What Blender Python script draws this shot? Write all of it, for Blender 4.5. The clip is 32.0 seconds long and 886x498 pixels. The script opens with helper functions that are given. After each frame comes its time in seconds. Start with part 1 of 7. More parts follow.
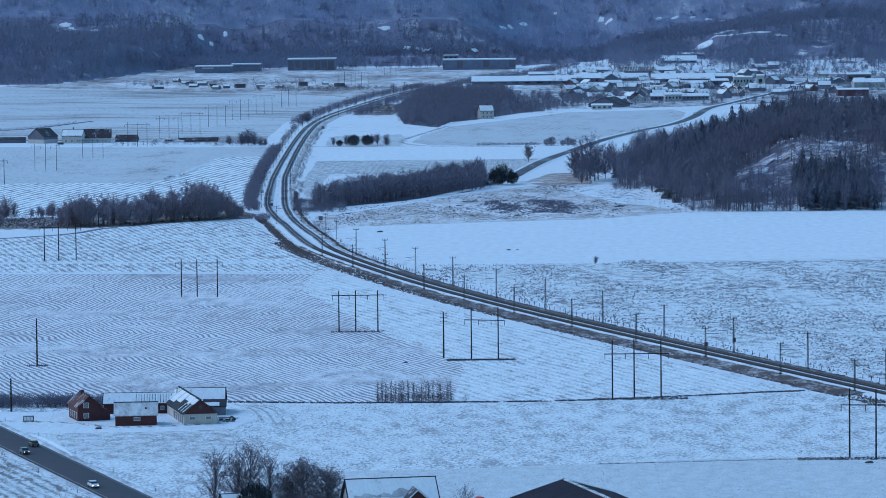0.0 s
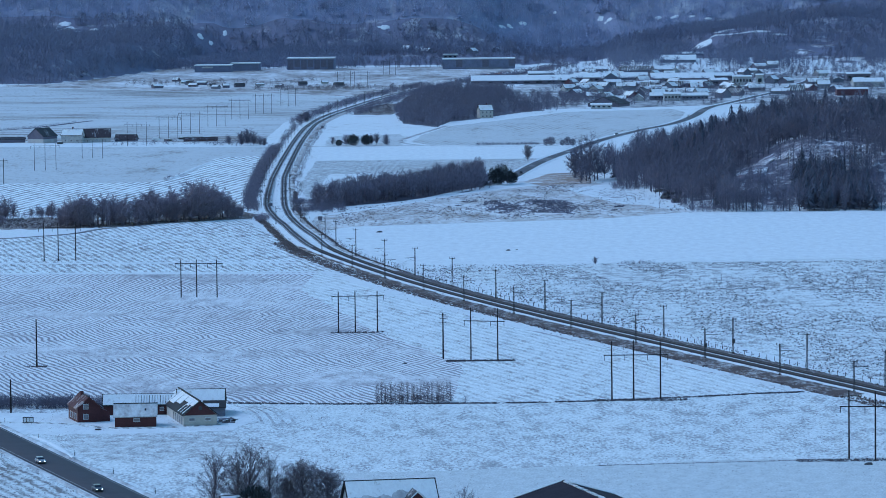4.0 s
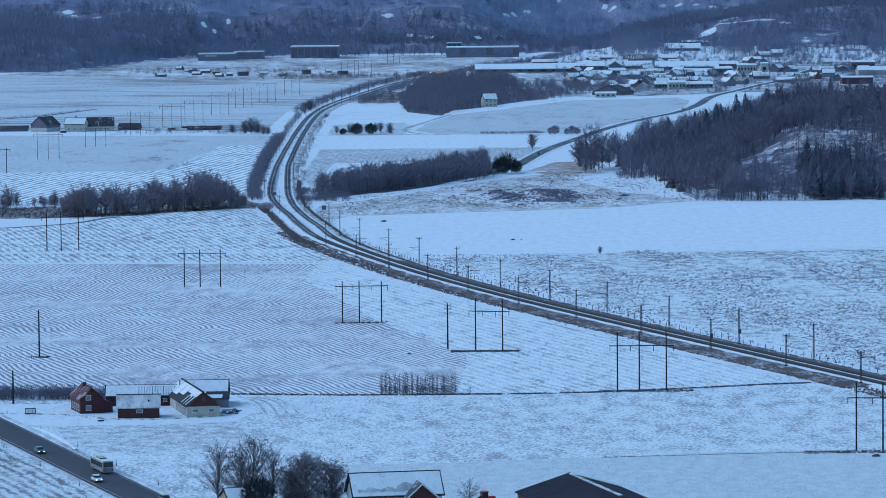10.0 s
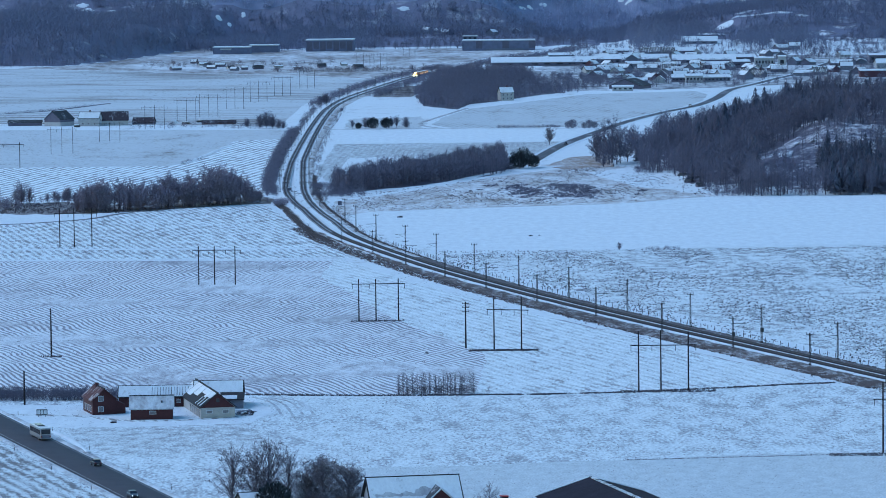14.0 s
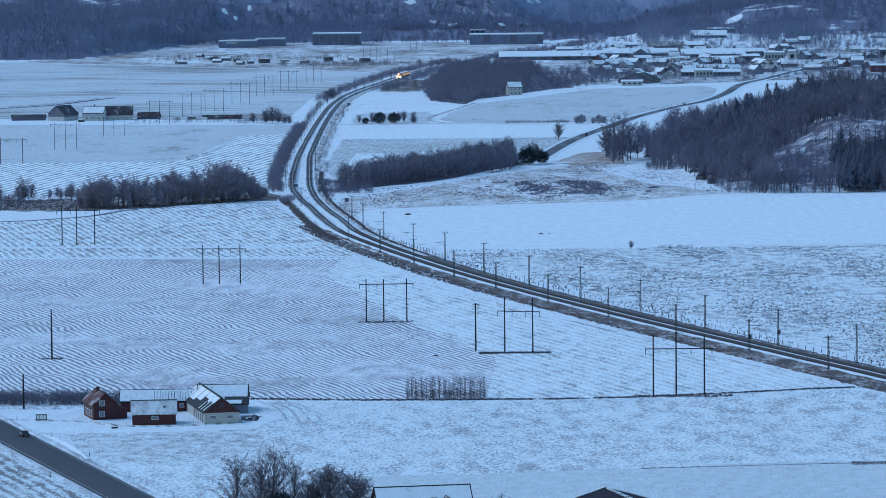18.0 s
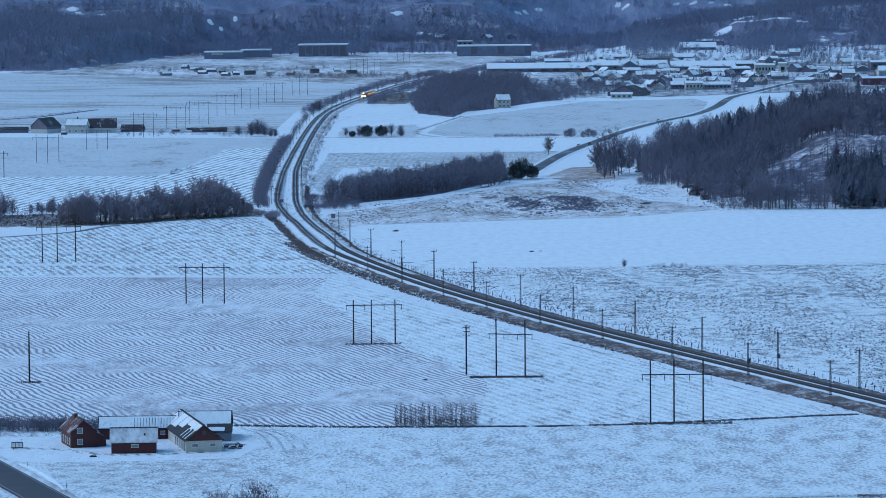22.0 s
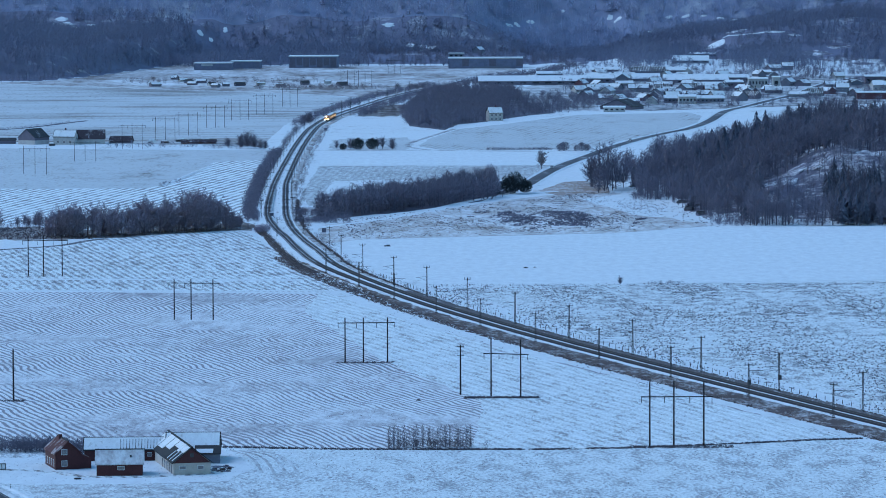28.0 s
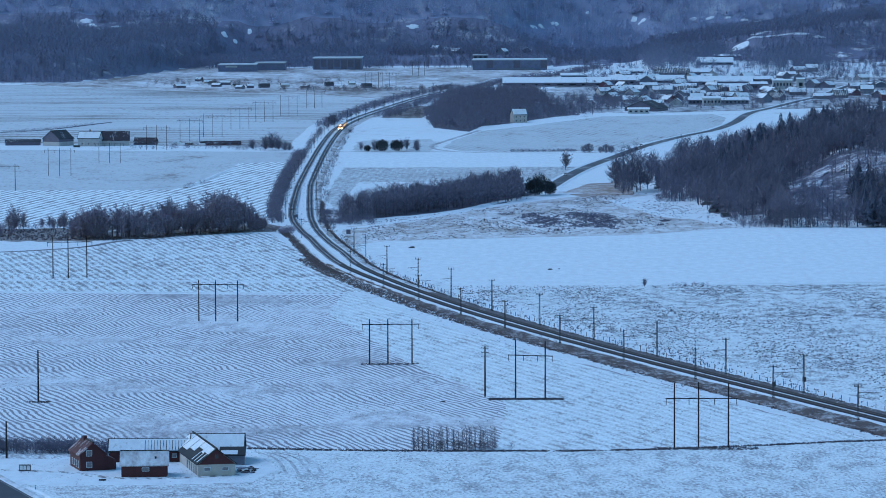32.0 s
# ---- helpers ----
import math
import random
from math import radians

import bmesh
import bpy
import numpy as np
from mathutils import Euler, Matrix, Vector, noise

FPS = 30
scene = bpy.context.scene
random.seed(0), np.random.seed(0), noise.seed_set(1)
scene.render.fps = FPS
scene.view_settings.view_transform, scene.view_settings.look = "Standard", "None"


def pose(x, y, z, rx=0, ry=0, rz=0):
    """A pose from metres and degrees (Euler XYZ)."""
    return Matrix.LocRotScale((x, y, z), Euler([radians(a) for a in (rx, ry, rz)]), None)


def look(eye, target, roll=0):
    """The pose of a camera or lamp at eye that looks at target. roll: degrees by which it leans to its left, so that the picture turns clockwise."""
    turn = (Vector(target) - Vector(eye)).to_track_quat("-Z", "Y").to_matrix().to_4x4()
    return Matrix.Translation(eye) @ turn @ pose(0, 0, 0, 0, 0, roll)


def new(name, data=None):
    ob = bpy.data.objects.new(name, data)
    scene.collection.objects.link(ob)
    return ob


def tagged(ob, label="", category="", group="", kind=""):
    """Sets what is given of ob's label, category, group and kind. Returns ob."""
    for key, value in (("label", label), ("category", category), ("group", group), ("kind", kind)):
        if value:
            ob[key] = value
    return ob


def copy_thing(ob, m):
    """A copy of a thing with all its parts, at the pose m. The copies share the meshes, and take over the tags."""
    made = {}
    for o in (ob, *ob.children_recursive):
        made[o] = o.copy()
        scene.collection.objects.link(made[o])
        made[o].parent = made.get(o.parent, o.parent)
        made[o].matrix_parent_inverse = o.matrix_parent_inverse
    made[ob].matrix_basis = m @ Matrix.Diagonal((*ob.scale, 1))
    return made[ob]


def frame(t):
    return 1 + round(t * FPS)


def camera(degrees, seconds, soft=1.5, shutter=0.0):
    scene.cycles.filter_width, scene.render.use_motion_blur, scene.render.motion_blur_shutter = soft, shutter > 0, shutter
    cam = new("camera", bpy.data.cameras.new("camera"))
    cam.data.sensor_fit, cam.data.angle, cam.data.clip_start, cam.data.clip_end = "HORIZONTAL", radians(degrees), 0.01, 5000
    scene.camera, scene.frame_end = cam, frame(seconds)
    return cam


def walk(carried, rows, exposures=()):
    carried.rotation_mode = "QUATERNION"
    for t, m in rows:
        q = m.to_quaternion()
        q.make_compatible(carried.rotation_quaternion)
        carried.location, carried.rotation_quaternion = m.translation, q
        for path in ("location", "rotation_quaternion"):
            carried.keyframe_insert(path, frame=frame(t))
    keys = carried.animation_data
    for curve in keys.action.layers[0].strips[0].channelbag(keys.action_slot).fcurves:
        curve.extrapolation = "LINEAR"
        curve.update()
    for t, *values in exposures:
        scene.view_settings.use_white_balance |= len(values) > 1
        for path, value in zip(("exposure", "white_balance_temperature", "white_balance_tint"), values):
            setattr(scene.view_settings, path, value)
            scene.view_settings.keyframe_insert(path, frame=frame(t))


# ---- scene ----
cam = camera(12.4, 32.0, 0.9)
PATH = [
    (0.0, pose(-0.00, -0.03, 120.06, 0, 0, -0.000) @ pose(0, 0, 0, 85.904) @ pose(0, 0, 0, 0, 0, -0.589)),
    (0.5, pose(-0.00, -0.08, 120.14, 0, 0, -0.008) @ pose(0, 0, 0, 85.906) @ pose(0, 0, 0, 0, 0, -0.600)),
    (1.0, pose(-0.01, -0.15, 120.25, 0, 0, -0.008) @ pose(0, 0, 0, 85.906) @ pose(0, 0, 0, 0, 0, -0.594)),
    (1.5, pose(-0.01, -0.22, 120.37, 0, 0, -0.001) @ pose(0, 0, 0, 85.907) @ pose(0, 0, 0, 0, 0, -0.598)),
    (2.0, pose(-0.02, -0.29, 120.49, 0, 0, -0.007) @ pose(0, 0, 0, 85.902) @ pose(0, 0, 0, 0, 0, -0.603)),
    (2.5, pose(-0.02, -0.35, 120.60, 0, 0, -0.008) @ pose(0, 0, 0, 85.901) @ pose(0, 0, 0, 0, 0, -0.592)),
    (3.0, pose(-0.02, -0.39, 120.69, 0, 0, -0.008) @ pose(0, 0, 0, 85.895) @ pose(0, 0, 0, 0, 0, -0.585)),
    (3.5, pose(-0.03, -0.39, 120.76, 0, 0, -0.008) @ pose(0, 0, 0, 85.889) @ pose(0, 0, 0, 0, 0, -0.584)),
    (5.5, pose(-0.04, -0.30, 120.90, 0, 0, -0.011) @ pose(0, 0, 0, 85.873) @ pose(0, 0, 0, 0, 0, -0.575)),
    (6.0, pose(-0.05, -0.33, 120.94, 0, 0, -0.003) @ pose(0, 0, 0, 85.872) @ pose(0, 0, 0, 0, 0, -0.580)),
    (6.5, pose(-0.07, -0.37, 120.96, 0, 0, -0.004) @ pose(0, 0, 0, 85.872) @ pose(0, 0, 0, 0, 0, -0.567)),
    (7.0, pose(-0.08, -0.33, 120.96, 0, 0, -0.010) @ pose(0, 0, 0, 85.856) @ pose(0, 0, 0, 0, 0, -0.575)),
    (7.5, pose(-0.09, -0.08, 120.95, 0, 0, -0.005) @ pose(0, 0, 0, 85.808) @ pose(0, 0, 0, 0, 0, -0.593)),
    (8.0, pose(-0.10, 0.48, 120.92, 0, 0, -0.004) @ pose(0, 0, 0, 85.784) @ pose(0, 0, 0, 0, 0, -0.586)),
    (8.5, pose(-0.13, 1.39, 120.91, 0, 0, 0.009) @ pose(0, 0, 0, 85.774) @ pose(0, 0, 0, 0, 0, -0.590)),
    (9.0, pose(-0.17, 2.61, 120.91, 0, 0, 0.015) @ pose(0, 0, 0, 85.735) @ pose(0, 0, 0, 0, 0, -0.590)),
    (9.5, pose(-0.23, 4.10, 120.90, 0, 0, 0.028) @ pose(0, 0, 0, 85.735) @ pose(0, 0, 0, 0, 0, -0.590)),
    (10.0, pose(-0.29, 5.81, 120.89, 0, 0, 0.045) @ pose(0, 0, 0, 85.718) @ pose(0, 0, 0, 0, 0, -0.589)),
    (10.5, pose(-0.35, 7.67, 120.91, 0, 0, 0.056) @ pose(0, 0, 0, 85.726) @ pose(0, 0, 0, 0, 0, -0.591)),
    (11.0, pose(-0.41, 9.60, 120.94, 0, 0, 0.082) @ pose(0, 0, 0, 85.723) @ pose(0, 0, 0, 0, 0, -0.616)),
    (11.5, pose(-0.48, 11.55, 120.98, 0, 0, 0.104) @ pose(0, 0, 0, 85.718) @ pose(0, 0, 0, 0, 0, -0.606)),
    (12.0, pose(-0.56, 13.58, 121.02, 0, 0, 0.127) @ pose(0, 0, 0, 85.708) @ pose(0, 0, 0, 0, 0, -0.615)),
    (12.5, pose(-0.68, 15.81, 121.03, 0, 0, 0.158) @ pose(0, 0, 0, 85.657) @ pose(0, 0, 0, 0, 0, -0.614)),
    (13.0, pose(-0.81, 18.28, 121.02, 0, 0, 0.187) @ pose(0, 0, 0, 85.613) @ pose(0, 0, 0, 0, 0, -0.625)),
    (13.5, pose(-0.94, 21.00, 120.99, 0, 0, 0.218) @ pose(0, 0, 0, 85.617) @ pose(0, 0, 0, 0, 0, -0.627)),
    (14.0, pose(-1.07, 23.89, 120.96, 0, 0, 0.261) @ pose(0, 0, 0, 85.618) @ pose(0, 0, 0, 0, 0, -0.643)),
    (14.5, pose(-1.20, 26.91, 120.94, 0, 0, 0.291) @ pose(0, 0, 0, 85.610) @ pose(0, 0, 0, 0, 0, -0.622)),
    (16.5, pose(-1.75, 39.91, 120.87, 0, 0, 0.343) @ pose(0, 0, 0, 85.563) @ pose(0, 0, 0, 0, 0, -0.615)),
    (17.0, pose(-1.88, 43.30, 120.87, 0, 0, 0.342) @ pose(0, 0, 0, 85.552) @ pose(0, 0, 0, 0, 0, -0.616)),
    (17.5, pose(-2.01, 46.88, 120.88, 0, 0, 0.348) @ pose(0, 0, 0, 85.541) @ pose(0, 0, 0, 0, 0, -0.598)),
    (18.0, pose(-2.14, 50.66, 120.89, 0, 0, 0.349) @ pose(0, 0, 0, 85.524) @ pose(0, 0, 0, 0, 0, -0.588)),
    (18.5, pose(-2.28, 54.66, 120.90, 0, 0, 0.337) @ pose(0, 0, 0, 85.502) @ pose(0, 0, 0, 0, 0, -0.577)),
    (19.0, pose(-2.44, 58.81, 120.93, 0, 0, 0.307) @ pose(0, 0, 0, 85.504) @ pose(0, 0, 0, 0, 0, -0.577)),
    (19.5, pose(-2.60, 63.11, 120.96, 0, 0, 0.275) @ pose(0, 0, 0, 85.531) @ pose(0, 0, 0, 0, 0, -0.573)),
    (20.0, pose(-2.77, 67.54, 120.99, 0, 0, 0.238) @ pose(0, 0, 0, 85.557) @ pose(0, 0, 0, 0, 0, -0.549)),
    (20.5, pose(-2.95, 72.06, 121.02, 0, 0, 0.201) @ pose(0, 0, 0, 85.595) @ pose(0, 0, 0, 0, 0, -0.531)),
    (21.0, pose(-3.12, 76.54, 121.05, 0, 0, 0.179) @ pose(0, 0, 0, 85.612) @ pose(0, 0, 0, 0, 0, -0.518)),
    (21.5, pose(-3.29, 80.88, 121.10, 0, 0, 0.162) @ pose(0, 0, 0, 85.630) @ pose(0, 0, 0, 0, 0, -0.506)),
    (22.0, pose(-3.46, 85.13, 121.13, 0, 0, 0.147) @ pose(0, 0, 0, 85.668) @ pose(0, 0, 0, 0, 0, -0.471)),
    (22.5, pose(-3.62, 89.33, 121.13, 0, 0, 0.133) @ pose(0, 0, 0, 85.669) @ pose(0, 0, 0, 0, 0, -0.421)),
    (23.0, pose(-3.80, 93.43, 121.13, 0, 0, 0.120) @ pose(0, 0, 0, 85.686) @ pose(0, 0, 0, 0, 0, -0.417)),
    (23.5, pose(-4.01, 97.35, 121.13, 0, 0, 0.106) @ pose(0, 0, 0, 85.728) @ pose(0, 0, 0, 0, 0, -0.402)),
    (24.0, pose(-4.23, 101.07, 121.13, 0, 0, 0.095) @ pose(0, 0, 0, 85.793) @ pose(0, 0, 0, 0, 0, -0.347)),
    (24.5, pose(-4.44, 104.42, 121.11, 0, 0, 0.069) @ pose(0, 0, 0, 85.852) @ pose(0, 0, 0, 0, 0, -0.289)),
    (25.0, pose(-4.62, 107.05, 121.05, 0, 0, 0.085) @ pose(0, 0, 0, 85.851) @ pose(0, 0, 0, 0, 0, -0.269)),
    (25.5, pose(-4.75, 108.66, 120.98, 0, 0, 0.080) @ pose(0, 0, 0, 85.857) @ pose(0, 0, 0, 0, 0, -0.230)),
    (27.5, pose(-4.97, 110.21, 120.77, 0, 0, 0.029) @ pose(0, 0, 0, 85.833) @ pose(0, 0, 0, 0, 0, -0.188)),
    (28.0, pose(-5.00, 110.28, 120.75, 0, 0, -0.012) @ pose(0, 0, 0, 85.833) @ pose(0, 0, 0, 0, 0, -0.186)),
    (28.5, pose(-5.02, 110.20, 120.75, 0, 0, -0.016) @ pose(0, 0, 0, 85.833) @ pose(0, 0, 0, 0, 0, -0.180)),
    (29.0, pose(-5.03, 110.01, 120.76, 0, 0, -0.018) @ pose(0, 0, 0, 85.835) @ pose(0, 0, 0, 0, 0, -0.162)),
    (29.5, pose(-5.03, 109.81, 120.78, 0, 0, -0.019) @ pose(0, 0, 0, 85.838) @ pose(0, 0, 0, 0, 0, -0.152)),
    (30.0, pose(-5.04, 109.69, 120.78, 0, 0, -0.022) @ pose(0, 0, 0, 85.841) @ pose(0, 0, 0, 0, 0, -0.144)),
    (30.5, pose(-5.05, 109.70, 120.76, 0, 0, -0.020) @ pose(0, 0, 0, 85.850) @ pose(0, 0, 0, 0, 0, -0.127)),
    (31.0, pose(-5.08, 109.83, 120.74, 0, 0, 0.038) @ pose(0, 0, 0, 85.860) @ pose(0, 0, 0, 0, 0, -0.140)),
    (31.5, pose(-5.12, 110.02, 120.72, 0, 0, 0.176) @ pose(0, 0, 0, 85.863) @ pose(0, 0, 0, 0, 0, -0.160)),
    (32.0, pose(-5.16, 110.20, 120.72, 0, 0, 0.326) @ pose(0, 0, 0, 85.858) @ pose(0, 0, 0, 0, 0, -0.184)),
]
walk(cam, PATH, [(0.0, 0.77, 4630, 9.5), (9.0, 0.79, 4670, 9.5), (14.0, 0.82, 4700, 9.5), (19.0, 0.82, 4710, 9.5), (25.0, 0.75, 4620, 9.0), (32.0, 0.74, 4590, 8.8)])

# ---- world, sun, exposure ----
world = bpy.data.worlds.new("world")
scene.world = world
world.use_nodes = True
wn = world.node_tree
sky = wn.nodes.new("ShaderNodeTexSky")
sky.sky_type, sky.sun_disc = "NISHITA", False
sky.sun_elevation, sky.sun_rotation = radians(9), radians(285)
sky.air_density, sky.dust_density, sky.ozone_density = 1.6, 0.4, 3.0
wn.links.new(sky.outputs[0], wn.nodes["Background"].inputs[0])
wn.nodes["Background"].inputs[1].default_value = 0.15
sun_data = bpy.data.lights.new("sun", "SUN")
sun_data.energy, sun_data.angle, sun_data.color = 0.8, radians(40), (1.0, 0.95, 0.9)
sun = new("sun", sun_data)
sun.matrix_world = look((0, 0, 0), (0.65, -0.12, -0.75))


# ---- materials ----
def material(name, rough=0.8, metal=0.0):
    m = bpy.data.materials.new(name)
    m.use_nodes = True
    b = m.node_tree.nodes["Principled BSDF"]
    b.inputs["Roughness"].default_value, b.inputs["Metallic"].default_value = rough, metal
    return m, m.node_tree, b


def coords(nt, scale=(1, 1, 1), turn=0.0):
    """World-size coordinates: the ground and the fields lie at the origin, so Object space is metres."""
    tc, mp = nt.nodes.new("ShaderNodeTexCoord"), nt.nodes.new("ShaderNodeMapping")
    mp.inputs["Scale"].default_value, mp.inputs["Rotation"].default_value = scale, (0, 0, radians(turn))
    nt.links.new(tc.outputs["Object"], mp.inputs[0])
    return mp.outputs[0]


def noise_tex(nt, vec, scale, detail=4, rough=0.55, distort=0.0):
    n = nt.nodes.new("ShaderNodeTexNoise")
    n.inputs["Scale"].default_value, n.inputs["Detail"].default_value = scale, detail
    n.inputs["Roughness"].default_value, n.inputs["Distortion"].default_value = rough, distort
    nt.links.new(vec, n.inputs["Vector"])
    return n.outputs["Fac"]


def ramp(nt, fac, stops):
    r = nt.nodes.new("ShaderNodeValToRGB")
    e = r.color_ramp.elements
    while len(e) < len(stops):
        e.new(0.5)
    for k, (p, c) in enumerate(stops):
        e[k].position, e[k].color = p, (*c, 1) if len(c) == 3 else c
    nt.links.new(fac, r.inputs[0])
    return r.outputs[0]


def mixed(nt, fac, a, b, blend="MIX"):
    m = nt.nodes.new("ShaderNodeMix")
    m.data_type, m.blend_type = "RGBA", blend
    for sock, v in ((m.inputs[0], fac), (m.inputs[6], a), (m.inputs[7], b)):
        if isinstance(v, (int, float)):
            sock.default_value = v
        elif isinstance(v, tuple):
            sock.default_value = (*v, 1)
        else:
            nt.links.new(v, sock)
    return m.outputs[2]


def calc(nt, op, a, b=0.0):
    m = nt.nodes.new("ShaderNodeMath")
    m.operation = op
    for sock, v in ((m.inputs[0], a), (m.inputs[1], b)):
        if isinstance(v, (int, float)):
            sock.default_value = v
        else:
            nt.links.new(v, sock)
    return m.outputs[0]


def bump(nt, b, fac, strength=0.3, dist=0.1):
    n = nt.nodes.new("ShaderNodeBump")
    n.inputs["Strength"].default_value, n.inputs["Distance"].default_value = strength, dist
    nt.links.new(fac, n.inputs["Height"])
    nt.links.new(n.outputs[0], b.inputs["Normal"])


SNOW, SOIL = (0.79, 0.825, 0.832), (0.11, 0.085, 0.07)
GREY, WHITE, BLACK = (0.5, 0.5, 0.5), (1, 1, 1), (0, 0, 0)


def plain(name, colour, rough=0.8, metal=0.0, scale=3.0, spread=0.25, coat=0.0):
    """A surface with stains and grain at two scales."""
    m, nt, b = material(name, rough, metal)
    v = coords(nt)
    n = calc(nt, "ADD", calc(nt, "MULTIPLY", noise_tex(nt, v, scale, 5), 0.6), calc(nt, "MULTIPLY", noise_tex(nt, v, scale * 9, 3), 0.4))
    lo, hi = tuple(c * (1 - spread) for c in colour), tuple(min(1, c * (1 + spread)) for c in colour)
    nt.links.new(ramp(nt, n, ((0.3, lo), (0.7, hi))), b.inputs["Base Color"])
    b.inputs["Coat Weight"].default_value = coat
    if rough > 0.9:
        b.inputs["Specular IOR Level"].default_value = 0.12
    bump(nt, b, n, 0.15, 0.02)
    return m


def boards(name, colour, width=0.16, along="X"):
    """Upright painted boards, weathered."""
    m, nt, b = material(name, 0.75)
    v = coords(nt)
    w = nt.nodes.new("ShaderNodeTexWave")
    w.bands_direction = "X"
    w.inputs["Scale"].default_value = 0.31 / width
    w.inputs["Distortion"].default_value = 0.6
    sw = nt.nodes.new("ShaderNodeSeparateXYZ")
    nt.links.new(v, sw.inputs[0])
    cb = nt.nodes.new("ShaderNodeCombineXYZ")
    nt.links.new(calc(nt, "ADD", sw.outputs[0], sw.outputs[1]), cb.inputs[0])
    nt.links.new(cb.outputs[0], w.inputs[0])
    n = noise_tex(nt, v, 1.3, 6)
    c = mixed(nt, n, tuple(x * 0.6 for x in colour), tuple(x * 1.35 for x in colour))
    c = mixed(nt, calc(nt, "MULTIPLY", calc(nt, "LESS_THAN", w.outputs["Fac"], 0.2), 0.6), c, tuple(x * 0.25 for x in colour))
    nt.links.new(c, b.inputs["Base Color"])
    return m


def glow(name, colour, strength):
    m, nt, b = material(name, 0.4)
    b.inputs["Base Color"].default_value = (*colour, 1)
    b.inputs["Emission Color"].default_value, b.inputs["Emission Strength"].default_value = (*colour, 1), strength
    return m


def snow_field(name, cover=0.9, grain=0.5, patch=0.02, furrow=0.0, pitch=3.0, turn=0.0, soil=SOIL, wobble=4.0, depth=0.25, stretch=0.35, soft=0.16, tone=1.0, crisp=0.0, along=1.0, swirl=0.0):
    """Snow over earth: cover is how much of it is white; furrows are bare crests, a pitch apart, lying at an angle."""
    m, nt, b = material(name, 0.8)
    b.inputs["Specular IOR Level"].default_value = 0.15
    crisp = min(0.9, crisp * 1.35)
    v = coords(nt, turn=turn)
    if swirl > 0:
        nz = nt.nodes.new("ShaderNodeTexNoise")
        nz.inputs["Scale"].default_value, nz.inputs["Detail"].default_value = 0.035, 2
        nt.links.new(coords(nt, (1, 0.4, 1)), nz.inputs["Vector"])
        va = nt.nodes.new("ShaderNodeVectorMath")
        va.operation = "MULTIPLY_ADD"
        va.inputs[1].default_value = (swirl,) * 3
        nt.links.new(nz.outputs["Color"], va.inputs[0])
        nt.links.new(v, va.inputs[2])
        v = va.outputs[0]
    vs = coords(nt, (along, stretch, 1))
    big = noise_tex(nt, coords(nt), patch, 3)
    mid = noise_tex(nt, vs, grain * 0.22, 4, 0.6)
    fine = noise_tex(nt, vs, grain, 5, 0.7)
    k = calc(nt, "ADD", calc(nt, "MULTIPLY", fine, 0.45), calc(nt, "ADD", calc(nt, "MULTIPLY", mid, 0.30), calc(nt, "MULTIPLY", big, 0.25)))
    if furrow > 0:
        w = nt.nodes.new("ShaderNodeTexWave")
        w.bands_direction = "Y"
        w.inputs["Scale"].default_value = 0.314 / pitch
        w.inputs["Distortion"].default_value = wobble
        w.inputs["Detail"].default_value, w.inputs["Detail Scale"].default_value = 3.0, 0.35
        nt.links.new(v, w.inputs[0])
        fade = ramp(nt, noise_tex(nt, coords(nt), patch * 1.7, 2), ((0.38, (0.05, 0.05, 0.05)), (0.60, WHITE)))
        k = calc(nt, "ADD", k, calc(nt, "MULTIPLY", calc(nt, "MULTIPLY", calc(nt, "SUBTRACT", calc(nt, "POWER", w.outputs["Fac"], 1.8), 0.38), furrow * 1.15), fade))
    k = calc(nt, "ADD", calc(nt, "MULTIPLY", k, 2.0), -0.5)
    edge = 0.5 + (cover - 0.5) * 0.55
    mask = ramp(nt, k, ((edge - soft, BLACK), (edge + soft, WHITE)))
    # snow tone follows the fine grain: relief shading put into the colour
    tint = mixed(nt, fine, tuple(c * tone * 0.70 for c in (0.80, 0.82, 0.86)), tuple(min(0.9, c * tone * 1.2) for c in SNOW))
    earth = mixed(nt, fine, tuple(c * 0.6 for c in soil), tuple(c * 1.6 for c in soil))
    colour = mixed(nt, mask, tint, earth)
    if crisp > 0:
        clod = calc(nt, "ADD", noise_tex(nt, coords(nt, (1, 0.13, 1)), grain * 3.2, 3, 0.6), calc(nt, "MULTIPLY", calc(nt, "SUBTRACT", mid, 0.5), 0.35))
        colour = mixed(nt, calc(nt, "MULTIPLY", ramp(nt, clod, ((0.56, BLACK), (0.68, WHITE))), crisp), colour, earth)
        k = calc(nt, "ADD", k, calc(nt, "MULTIPLY", clod, 0.5))
    nt.links.new(colour, b.inputs["Base Color"])
    bump(nt, b, k, 0.5, depth)
    return m


